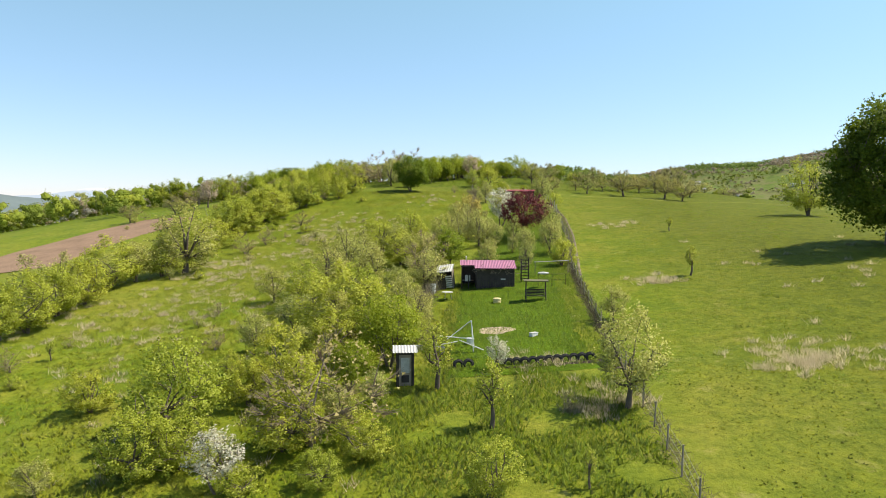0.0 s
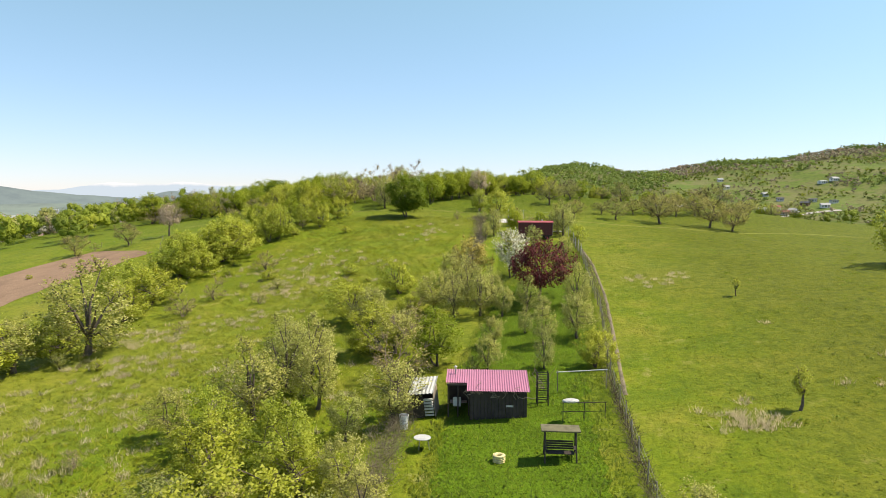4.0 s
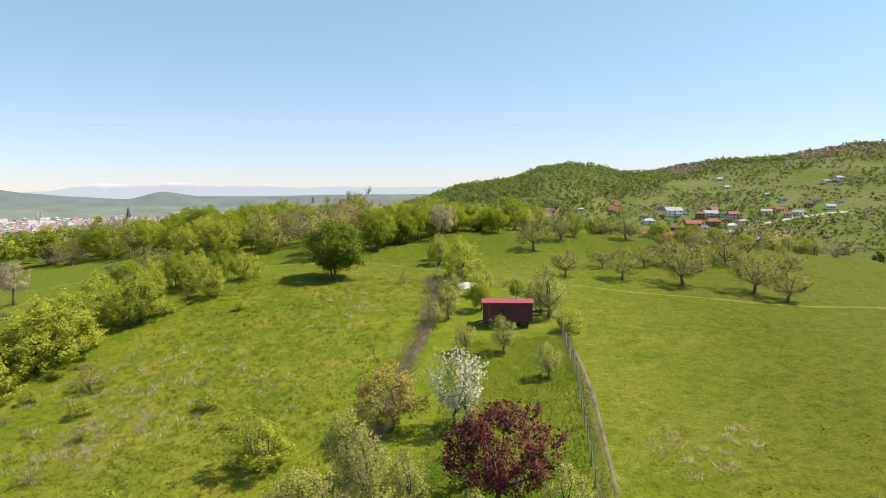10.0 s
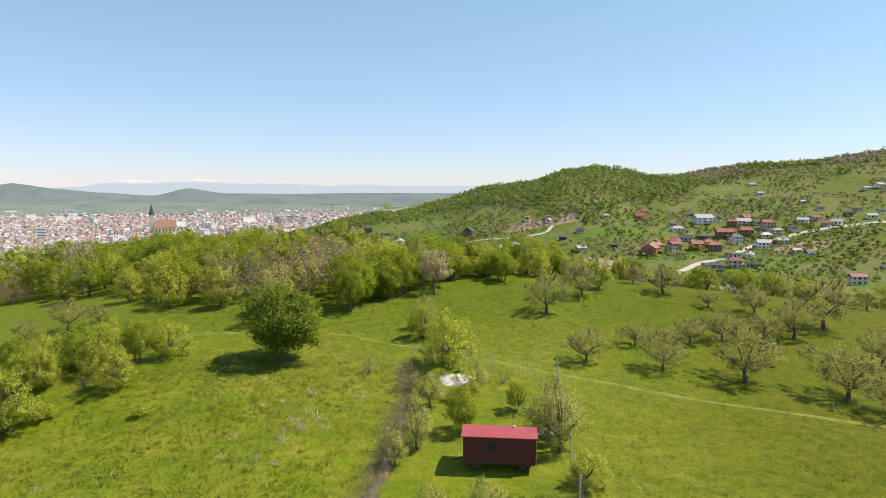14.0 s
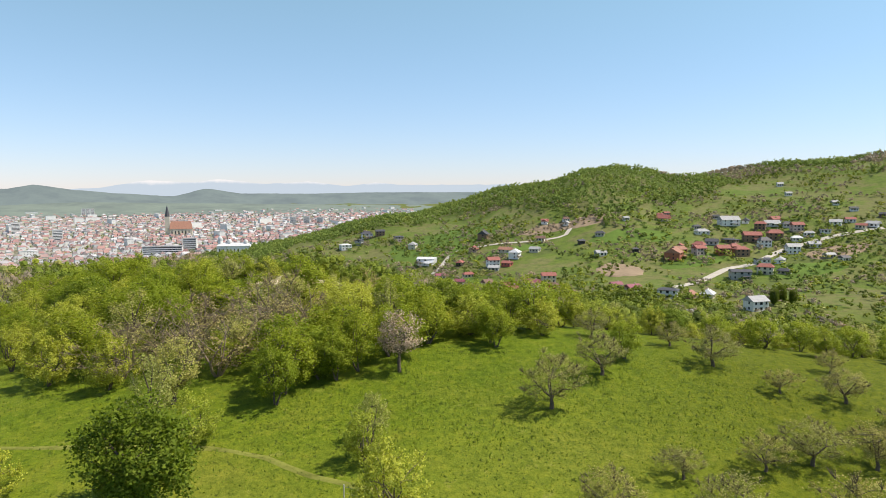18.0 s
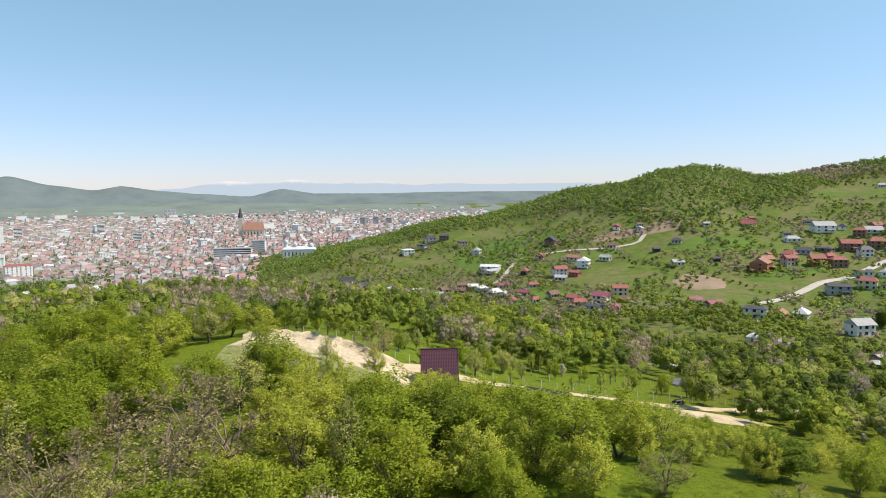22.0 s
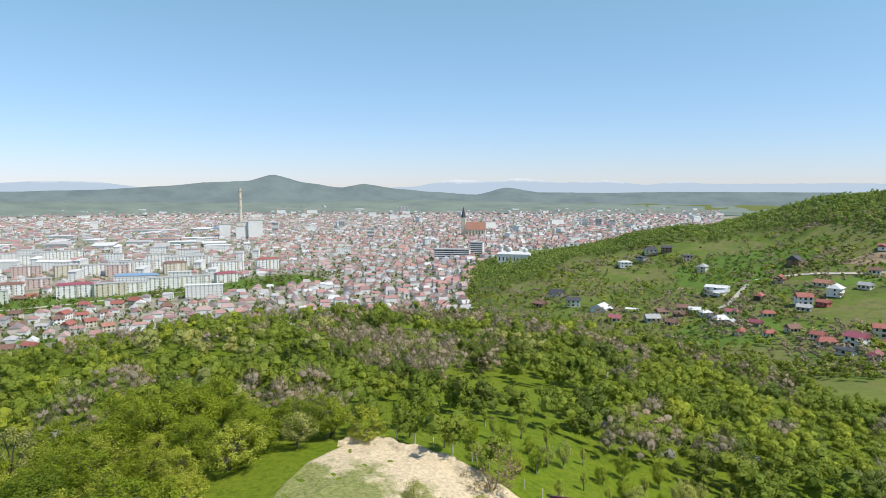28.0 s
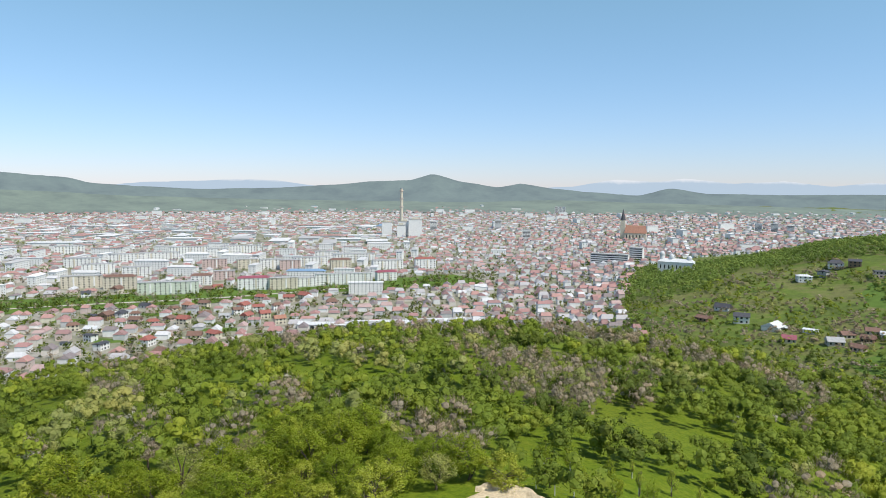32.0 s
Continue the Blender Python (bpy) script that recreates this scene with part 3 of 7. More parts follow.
    d2[:, 2] *= 0.6
    d1 /= np.linalg.norm(d1, axis=1)[:, None]
    d2 -= d1 * (d1 * d2).sum(1)[:, None]
    d2 /= np.linalg.norm(d2, axis=1)[:, None]
    s = size * gen.uniform(0.6, 1.35, n)[:, None]
    leaf = np.stack([base - d1 * s * 0.6, base + d1 * s * 0.6, base + d2 * s], 1)
    local = base - hub
    out = 0.6 * (base - np.array([0, 0, mid - 0.5])) / np.array([wide, wide, half]) + 0.9 * local
    return trunk, triangles_mesh("crown", leaf, LEAF[kind], crown_normals(out, gen))


GROWN = {k: [grow(k, 11 * i + ord(k)) for i in range(1 if k in "DNRO" else 4)] for k in SHAPES}
SPARE = {k: [grow(k, 17 * i + ord(k), 0.4) for i in range(3)] for k in "YGFWPB"}     # the same with fewer leaves, for small or far ones
plant_rng = random.Random(5)


def plant(kind, x, y, high, group="", wide=1.0, spare=False):
    """One tree, standing on the ground."""
    name, label = WORDS[kind]
    s = high / 5.0
    if kind == "A":       # old orchard trees grow broad and low
        s, wide = s * 0.9, wide * 1.35
    w = s * wide * plant_rng.uniform(0.9, 1.12)
    m = pose(x, y, ground_z(x, y), 0, 0, plant_rng.uniform(0, 360)) @ Matrix.Diagonal((w, w, s, 1))
    tree = thing(name, label, "tree" if name != "shrub" else "shrub", m, group)
    trunk, crown = plant_rng.choice((SPARE if spare and kind in SPARE else GROWN)[kind])
    under("trunk", trunk, tree)
    under("crown", crown, tree)
    return tree


def grove(group, text, wide=1.0):
    """Trees from lines of: kind x y height."""
    for row in text.split(";"):
        k, x, y, h = row.split()
        plant(k, float(x), float(y), float(h), group, wide)


# ---- trees and shrubs that stand apart ----
grove("shrubs on the slope", "W -9.4 27.8 2.9; Y -5.2 27.8 1.9; F -17.6 28.7 1.8; Y -13.9 29.8 3.4; Y -3.6 30.1 2.4; Y -12.0 30.5 2.9; Y -7.5 31.6 3.3; B -6.3 32.1 5.6; F -5.2 "
      "33.6 2.3; Y -13.6 34.8 5.4; F -3.7 36.1 1.9; Y -8.2 37.1 3.5; Y -10.9 37.8 3.0; Y -20.3 38.7 2.6; G -5.4 39.1 3.0; Y -9.9 40.1 4.2; Y -13.4 42.9 1.9; "
      "G -3.4 43.2 4.5; B -7.7 43.4 2.3; Y -7.7 45.4 3.5; F -9.7 45.7 2.4; G -4.5 46.4 3.5; B -30.3 47.3 2.0; F -13.2 47.6 2.9", 1.2)
grove("shrubs on the slope", "Y -6.1 47.7 3.3; Y -2.6 48.0 2.9; B -16.6 49.1 1.7; Y -7.6 49.4 6.0; S -28.8 49.6 1.5; F -3.9 49.7 3.4; F -8.2 51.2 3.5; F -1.9 52.3 2.8; F -11.6 "
      "52.7 3.3; F -3.5 55.0 3.4; Y -36.5 55.6 5.0; Y -5.8 56.3 3.4; Y -35.5 57.9 5.5; Y -11.3 58.2 4.0; Y -7.4 58.5 4.6; Y -12.0 61.3 4.3; F -4.3 61.8 3.2; "
      "Y -36.0 63.2 5.2; F -15.9 63.7 3.0; F -1.8 63.9 4.0; F -11.0 65.8 4.7; F -7.1 67.1 4.2; Y -35.5 67.2 5.2; F -40.7 67.5 4.6", 1.2)
grove("shrubs on the slope", "F -9.8 70.5 5.0; F -39.8 71.0 4.3; B -2.0 71.2 4.4; F -8.8 73.6 4.4; G 0.9 74.1 4.0; F -10.9 74.6 4.1", 1.2)
grove("garden trees", "Y 1.9 26.1 2.6; S 5.8 26.1 1.6; S 2.4 32.6 3.3; F 9.3 33.7 5.0; B 6.6 34.4 1.3; S -0.3 38.4 4.0; W 3.4 41.2 2.1; F 12.6 50.0 2.8; F 3.5 71.4 1.4; Y "
      "12.5 71.5 3.2; F 8.8 71.6 2.5; F 4.7 71.7 2.7; F 9.3 76.9 3.2; F 5.4 77.6 2.8; F 12.3 78.0 3.6; F 8.2 80.4 2.1; F 10.3 85.2 1.9; F 6.6 85.9 3.1; F "
      "4.6 86.7 4.2; F 2.1 86.9 4.0; F 8.9 87.0 3.0; F 13.9 87.3 3.7; R 10.5 90.3 6.1; F 5.9 90.5 3.3")
grove("garden trees", "F 3.5 91.7 4.1; F 5.4 92.2 2.6; F 2.0 94.2 4.5; W 8.5 100.6 5.8; O 3.7 100.8 5.3; F 15.9 108.1 2.8; F 12.8 114.3 3.3; F 9.4 114.6 2.8; F 6.5 121.4 "
      "2.4; F 18.0 123.3 4.7; F 7.8 123.7 3.4; F 17.4 125.0 3.9; G 11.1 125.9 3.4; Y -26.7 126.2 5.2; Y -25.7 127.5 5.4; Y -30.9 128.4 5.8; G 15.2 129.5 "
      "2.4; F 8.2 130.4 2.9; Y 11.1 131.6 2.8; B 6.3 133.1 2.5; F 12.2 133.1 2.4; A -61.2 133.8 4.0; Y -20.4 134.1 4.6; Y -27.4 135.1 4.3")
grove("garden trees", "B 14.3 135.2 1.5; Y -29.0 135.3 4.4; A -53.2 135.7 4.0; B 2.3 137.0 1.6; Y -24.0 137.3 3.8; G -32.4 138.6 4.2; Y -29.4 138.8 4.4; Y 9.0 139.1 5.6; D "
      "-6.4 139.3 7.0; G -26.7 139.4 4.4")
grove("hedge beside the field", "Y -37.3 75.6 5.8; F -2.8 77.7 4.0; F -9.2 77.8 2.4; Y -4.8 78.0 4.3; F -35.5 78.6 5.0; Y -33.7 81.4 4.9; F -31.3 82.4 7.5; B -2.0 82.8 3.3; F -5.9 "
      "85.3 3.7; Y -5.8 87.3 2.7; Y -7.6 87.8 4.2; F -0.1 88.4 4.2; Y -2.4 89.9 2.0; B -1.4 91.9 1.9; Y -33.3 93.5 4.4; B -27.5 94.6 2.7; Y -4.0 97.2 3.9; Y "
      "-33.5 100.0 5.1; B -26.0 100.5 2.4; Y -37.6 102.2 5.5; Y -33.0 110.5 4.5; Y -34.7 111.2 6.2; B -23.2 112.1 2.8; Y -33.3 112.2 6.2", 1.4)
grove("hedge beside the field", "Y -32.6 116.2 5.2; Y -31.2 117.7 6.7; Y -32.0 119.2 5.2; Y -30.1 119.8 5.6; Y -31.8 124.3 5.5", 1.4)
grove("", "S 22.4 61.5 2.7; N 42.8 65.7 14.1; S 29.0 87.4 1.8; Y 52.7 98.6 8.0; Y 19.1 119.0 2.6; A 45.9 131.2 4.1; A 43.4 134.4 5.4; A 36.3 137.4 5.7; A 29.3 "
      "139.2 4.1")
grove("trees on the hilltop", "Y -23.9 140.1 4.5; P -48.2 140.4 5.6; G -21.3 140.5 4.3; A 22.5 140.9 3.7; Y -18.8 141.4 4.1; A 52.0 144.4 4.4; A 28.2 146.0 2.6; Y 6.3 146.3 4.1; Y "
      "-7.1 147.5 4.4; A 34.3 147.8 3.0; A 38.1 149.2 3.7; F 6.4 149.2 3.5; A 42.7 149.6 4.0; F -11.4 150.6 5.2; A -40.5 151.9 2.6; A 47.1 152.5 5.0; G -2.9 "
      "154.8 5.1; F -12.0 155.0 5.6; A -37.3 155.1 3.9; A 20.1 155.7 5.1; A 52.4 156.8 6.9; G -2.8 157.1 5.9; A -34.8 157.5 2.4; Y -20.5 159.8 5.4")
grove("trees on the hilltop", "G -0.5 160.1 4.8; G 1.1 160.1 4.6; A 46.3 161.4 3.7; P 6.6 162.1 5.7; G 2.8 162.1 5.4; A 41.0 162.2 2.6; Y -28.3 162.7 6.0; G -10.9 162.7 3.6; A 25.3 "
      "163.0 4.4; F -10.0 165.3 4.8; G 28.3 168.1 3.8; A 37.0 168.2 4.4; Y -36.9 169.0 5.2; G 15.6 170.1 4.1; A 49.1 170.4 2.7; G 14.9 171.8 4.3; Y 8.3 "
      "172.7 5.2; F 3.7 174.4 5.4; A 34.3 174.6 2.9; Y 12.7 174.9 4.8; Y 20.7 175.8 4.5; A 26.3 177.2 3.6; Y 17.3 177.8 4.3; Y 34.3 183.1 3.9")
grove("trees on the hilltop", "Y 25.1 184.4 4.0; P -53.1 184.8 4.5; Y -2.8 188.8 4.7; G 0.7 191.1 4.3; Y -2.5 192.5 4.5; Y 4.0 192.9 3.9; G -12.1 194.1 5.7; Y -10.0 196.3 5.9; Y "
      "0.2 196.4 4.4; Y 9.2 197.6 4.1; Y 4.0 197.8 4.7; Y -10.6 203.0 3.5; Y -7.8 203.6 4.1; Y 10.1 203.8 4.5; G 6.2 203.9 4.0; P -78.6 204.1 5.3; Y 13.1 "
      "210.5 4.3; Y 17.1 211.2 3.6; F -12.0 212.6 3.3; Y 22.7 215.2 3.7; Y -6.7 217.8 3.5; G -0.3 224.1 2.9; F 22.1 225.0 2.7; Y 27.1 225.0 4.0")
grove("trees on the hilltop", "Y -9.6 233.7 2.5; F 4.4 237.7 4.2; F -8.1 240.2 3.1; F 7.9 247.9 4.5; F 41.4 249.8 6.7; F 13.6 265.9 6.2")


# ---- woods on the hilltop and down its slopes ----
FRONT_X = np.array([-260, -120, -60, -45, -30, -15, -4, 5, 11, 16, 24, 36, 46, 58, 80, 140.0])
FRONT_Y = np.array([200, 190, 186, 176, 165, 161, 161, 166, 174, 178, 183, 183, 182, 176, 165, 150.0])
# clearings: x, y, half length, half width, turn
CLEAR = [(22, 227, 30, 13, 4), (-17, 210, 18, 16, 0), (3, 244, 44, 12.5, 10), (36, 258, 18, 11, 0), (48, 430, 46, 66, 20), (-116, 258, 46, 9, 4), (-128, 240, 26, 6, 0),
         (-95, 352, 15, 11, 0), (-26, 280, 16, 9, 0), (-30, 268, 12, 10, 0), (1, 226, 9, 8, 0), (40, 300, 14, 12, 0), (-50, 150, 30, 26, 0),
         (75, 330, 26, 18, 0), (-4, 196, 7, 7, 0), (-70, 205, 8, 5, 0), (-40, 330, 9, 7, 0), (-160, 215, 20, 12, 0)]


def is_clear(x, y, margin=1.0):
    for cx, cy, a, b, turn in CLEAR:
        c, s = math.cos(radians(turn)), math.sin(radians(turn))
        u, v = (x - cx) * c + (y - cy) * s, -(x - cx) * s + (y - cy) * c
        if (u / a) ** 2 + (v / b) ** 2 < margin:
            return True
    return False


def sprinkle(rng, x0, x1, y0, y1, gap, ok, tries):
    """Places at least gap apart, where ok(x, y) holds."""
    cells, out = {}, []
    for _ in range(tries):
        x, y = rng.uniform(x0, x1), rng.uniform(y0, y1)
        if not ok(x, y):
            continue
        i, j = int(x // gap), int(y // gap)
        if any((x - p) ** 2 + (y - q) ** 2 < gap * gap for a in (-1, 0, 1) for b in (-1, 0, 1) for p, q in cells.get((i + a, j + b), ())):
            continue
        cells.setdefault((i, j), []).append((x, y))
        out.append((x, y))
    return out


def in_woods(x, y):
    return y > np.interp(x, FRONT_X, FRONT_Y) and not is_clear(x, y)


# stands of one kind: kind, x, y, half length, half width
STANDS = [("B", -70, 300, 20, 11), ("B", -92, 374, 34, 13), ("B", -58, 366, 16, 12), ("B", -84, 236, 9, 7), ("B", -70, 214, 10, 7), ("D", -44, 302, 9, 15), ("D", -40, 262, 10, 6),
          ("F", -112, 270, 26, 7), ("Y", -98, 236, 20, 12), ("F", -120, 214, 16, 9), ("B", -126, 214, 6, 5), ("G", -62, 250, 16, 12), ("B", -30, 352, 12, 10), ("Y", 14, 290, 18, 10),
          ("G", -48, 218, 15, 10), ("B", -64, 190, 10, 6), ("Y", 8, 330, 26, 16), ("G", -20, 300, 22, 16), ("D", 0, 310, 10, 7), ("D", -66, 268, 9, 6), ("B", -10, 318, 9, 7), ("B", 30, 290, 8, 6), ("F", -50, 330, 12, 9), ("D", -96, 318, 7, 6), ("F", -84, 344, 12, 7)]


def patchy(x, y):
    """A slow pattern over the woods, by which kinds of tree keep together."""
    return noise.noise(Vector((x * 0.035, y * 0.035, 3.1)))


def kind_at(x, y, rng):
    if -8 < x < 60 and 186 < y < 214 and rng.random() < 0.75:
        return "Y"
    for k, cx, cy, a, b in STANDS:
        if ((x - cx) / a) ** 2 + ((y - cy) / b) ** 2 < 1 and rng.random() < 0.88:
            return k
    if x > -34 and y > 250 and rng.random() < 0.6:
        return rng.choice("GDDGB")
    v = patchy(x, y) * 1.35 + rng.uniform(-0.16, 0.16)
    if v < (-0.27 if y > 255 else -0.36):
        return "B"
    if v < -0.2:
        return rng.choice("FFBG")
    if v < 0.08:
        return rng.choice("GGYGFG" if y < 226 else "GGGGFG")
    return rng.choice("YYGY" if y < 226 else "GYGG") if v < 0.42 else rng.choice("GDG")


wood_rng = random.Random(21)
near_woods = sprinkle(wood_rng, -75, 75, 158, 226, 4.7, lambda x, y: in_woods(x, y), 9000)
near_woods.sort(key=lambda p: (p[0] - 5) ** 2 + (p[1] - 182) ** 2)
PLANTED = 190
for x, y in near_woods[:PLANTED]:
    k = kind_at(x, y, wood_rng)
    plant(k, x, y, wood_rng.uniform(4.4, 7.2) * (0.85 if k == "Y" else 1.0) * (0.55 if x > 30 else 0.74 if x > -6 and y > 186 else 1.0), "trees of the hilltop wood", 1.4)


def ball_faces(detail):
    """The corner points of a small ball's triangles."""
    bm = bmesh.new()
    if detail > 8:
        bmesh.ops.create_icosphere(bm, subdivisions=1, radius=1)
    else:
        bmesh.ops.create_cone(bm, segments=4, radius1=1, radius2=0, depth=1, matrix=Matrix.Translation((0, 0, 0.5)))
        bmesh.ops.create_cone(bm, segments=4, radius1=0, radius2=1, depth=1, matrix=Matrix.Translation((0, 0, -0.5)))
        bmesh.ops.triangulate(bm, faces=bm.faces)
    out = np.array([[tuple(v.co) for v in f.verts] for f in bm.faces if len(f.verts) == 3])
    bm.free()
    return out


BALL_20, BALL_8 = ball_faces(20), ball_faces(8)


def foliage(name, rows, mat, count, leaf, label, seed, tall=0.9, category="woods", twiggy=False, closed=True):
    """Many far trees as one: rows of x, y, height, half width."""
    gen = np.random.default_rng(seed)
    rows = np.array(rows, float)
    n = len(rows)
    z = land(rows[:, 0], rows[:, 1])
    # a few lumps to a tree, leaves about the lumps
    lumps = 12 if count > 200 else 7
    d = gen.normal(0, 1, (n, lumps, 3))
    d /= np.linalg.norm(d, axis=2)[:, :, None]
    d *= gen.uniform(0.3, 0.85, (n, lumps, 1))
    per = max(1, count // lumps)
    o = gen.normal(0, 1, (n, lumps, per, 3))
    o /= np.linalg.norm(o, axis=3)[..., None]
    grown = gen.uniform(0.2, 0.42, (n, lumps, 1, 1))
    p = (d[:, :, None, :] + o * grown * gen.uniform(0.72, 1.12, (n, lumps, per, 1))).reshape(n, -1, 3)
    h, w = rows[:, 2][:, None], rows[:, 3][:, None]
    centre = np.stack([rows[:, 0][:, None] + p[..., 0] * w, rows[:, 1][:, None] + p[..., 1] * w, z[:, None] + h * 0.52 + p[..., 2] * h * 0.5 * tall], 2)
    centre = centre.reshape(-1, 3)
    m = len(centre)
    skin = (o.reshape(n, -1, 3) + 0.5 * p).reshape(-1, 3) + gen.normal(0, 0.45, (m, 3))
    skin /= np.linalg.norm(skin, axis=1)[:, None]
    d1, d2 = gen.normal(0, 1, (m, 3)), gen.normal(0, 1, (m, 3))
    d1 -= skin * (d1 * skin).sum(1)[:, None]
    d1 /= np.linalg.norm(d1, axis=1)[:, None]
    d2 = np.cross(skin, d1)
    s = leaf * gen.uniform(0.6, 1.4, m)[:, None]
    tri = np.stack([centre - d1 * s * 0.6, centre + d1 * s * 0.6, centre + d2 * s], 1)
    if twiggy:      # long thin twigs that rise and spread
        way = p.reshape(-1, 3) * np.array([1, 1, 0.6]) + np.array([0, 0, 0.9]) + gen.normal(0, 0.25, (m, 3))
        way /= np.linalg.norm(way, axis=1)[:, None]
        tri = np.stack([centre - d1 * s * 0.15, centre + d1 * s * 0.15, centre + way * s * 2.2], 1)
    lump = (o.reshape(n, -1, 3) * 0.6 + p * 0.7 + np.array([0, 0, 0.15])).reshape(-1, 3)
    if not closed:
        return tagged(new(name, triangles_mesh(name, tri, mat, crown_normals(lump, gen, 0.14, 0.85, 0.22))), label, category, kind="stuff")
    # the closed inner mass of each clump, under its leaves
    ball = BALL_20 if count > 200 else BALL_8
    reach = grown[:, :, 0, 0] * (0.42 if twiggy else 0.68)
    body = d[:, :, None, None, :] + ball[None, None] * (reach[:, :, None, None, None] * gen.uniform(0.8, 1.05, (n, lumps, len(ball), 3, 1)))
    size = np.stack([rows[:, 3], rows[:, 3], rows[:, 2] * 0.5 * tall], 1)
    foot = np.stack([rows[:, 0], rows[:, 1], z + rows[:, 2] * 0.52], 1)
    core = (body * size[:, None, None, None, :] + foot[:, None, None, None, :]).reshape(-1, 3, 3)
    face = np.broadcast_to(ball.mean(1)[None, None], (n, lumps, len(ball), 3))
    core_out = (face * 0.8 + d[:, :, None, :] * 0.7 + np.array([0, 0, 0.15])).reshape(-1, 3)
    tri, lump = np.concatenate([tri, core]), np.concatenate([lump, core_out])
    return tagged(new(name, triangles_mesh(name, tri, mat, crown_normals(lump, gen, 0.14, 0.85, 0.22))), label, category, kind="stuff")


def sort_by_kind(places, rng, low, high):
    out = {}
    for x, y in places:
        h = rng.uniform(low, high)
        out.setdefault(kind_at(x, y, rng), []).append((x, y, h, h * rng.uniform(0.42, 0.58)))
    return out


slope = near_woods[PLANTED:] + sprinkle(wood_rng, -75, 75, 226, 300, 4.7, in_woods, 9000)
slope += sprinkle(wood_rng, -75, 110, 300, 400, 5.4, in_woods, 9000)
slope += sprinkle(wood_rng, -260, -75, 150, 420, 5.6, lambda x, y: in_woods(x, y) or (y < 205 and noise.noise(Vector((x * 0.05, y * 0.05, 9))) > 0.15 and y > 150), 16000)
LEAFNAME = {"B": "bare_brown_wood", "F": "pale_sage_wood", "G": "fresh_green_wood", "Y": "yellow_green_wood", "D": "dense_green_wood"}
low_trees = sprinkle(wood_rng, 75, 200, 165, 330, 7.0, lambda x, y: in_woods(x, y) and patchy(x, y) > 0.0, 2500)
stands = sort_by_kind(slope, wood_rng, 5.0, 9.0)
for k, rows in sort_by_kind(low_trees, wood_rng, 2.2, 4.0).items():
    stands.setdefault(k, []).extend(rows)
for k, rows in stands.items():
    foliage(LEAFNAME[k], rows, FAR_LEAF[k], 640 if k != "B" else 760, 0.235 if k != "B" else 0.25,
            "spring wood on the hill slope, " + {"B": "still bare and brown", "F": "pale and thin", "G": "fresh green", "Y": "yellow-green", "D": "deep green"}[k], ord(k), twiggy=k == "B")
low_slope = sprinkle(wood_rng, -330, 130, 385, 540, 6.5, lambda x, y: not is_clear(x, y) and y > 400 and math.hypot(x - 20, y - 160) < 420, 7000)
foliage("lower_wood", [(x, y, h := wood_rng.uniform(5, 8), h * 0.55) for x, y in low_slope], FAR_LEAF["G"], 140, 0.62, "green wood at the foot of the hill", 77)
# blossoming thorn here and there
thorn = [p for p in slope if wood_rng.random() < 0.06]
foliage("blossoming_thorn", [(x + 1.5, y, 3.6, 1.9) for x, y in thorn], FAR_LEAF["P"], 160, 0.3, "thorn bushes in pale blossom in the wood", 78, category="shrubs")

# brushy scrub on the near slope, beside the garden
scrub = sprinkle(wood_rng, -60, -1, 20, 150, 3.4, lambda x, y: noise.noise(Vector((x * 0.09, y * 0.07, 5))) > 0.12 and x < -4 - 0.1 * (y - 60) * (y > 60), 1500)
for x, y in scrub[:70]:
    plant(wood_rng.choice("YFBYB"), x, y, wood_rng.uniform(0.7, 1.7), "low scrub on the slope", 1.4, True)

# the valley and the far ridge
def bearing(x, y):
    return math.hypot(x - HUB[0], y - HUB[1]), math.degrees(math.atan2(x - HUB[0], y - HUB[1]))


def thicket(x, y):
    """How thickly the valley is grown over: hedges along the plots, thickets in the folds."""
    hedge = 1 - min(abs(math.sin(0.034 * x + 0.019 * y + 1.5 * noise.noise(Vector((x * 0.006, y * 0.006, 3))))), abs(math.sin(0.027 * y - 0.012 * x + 1.5 * noise.noise(Vector((x * 0.007, y * 0.007, 8)))))) * 4
    return max(hedge * 0.45, noise.noise(Vector((x * 0.012, y * 0.016, 7))) + 0.45 * noise.noise(Vector((x * 0.05, y * 0.05, 2))) + 0.05)


def valley_tree(x, y):
    r, a = bearing(x, y)
    if not -30 < a < 42 or r < 300 or r > float(np.interp(a, RIDGE_A, RIDGE_R)) - 40 or land(x, y) < -68 or is_clear(x, y, 1.3):
        return False
    open_slope = 0.16 if r > 700 and a > 4 else 0.10 if a > 2 else 0.0
    if -11 < a < -3 and r > 640:        # the smooth meadow on the nose of the ridge
        open_slope = 0.3
    if a < -9 and r < 700 or r < 430:
        open_slope = -0.3
    return thicket(x, y) > open_slope


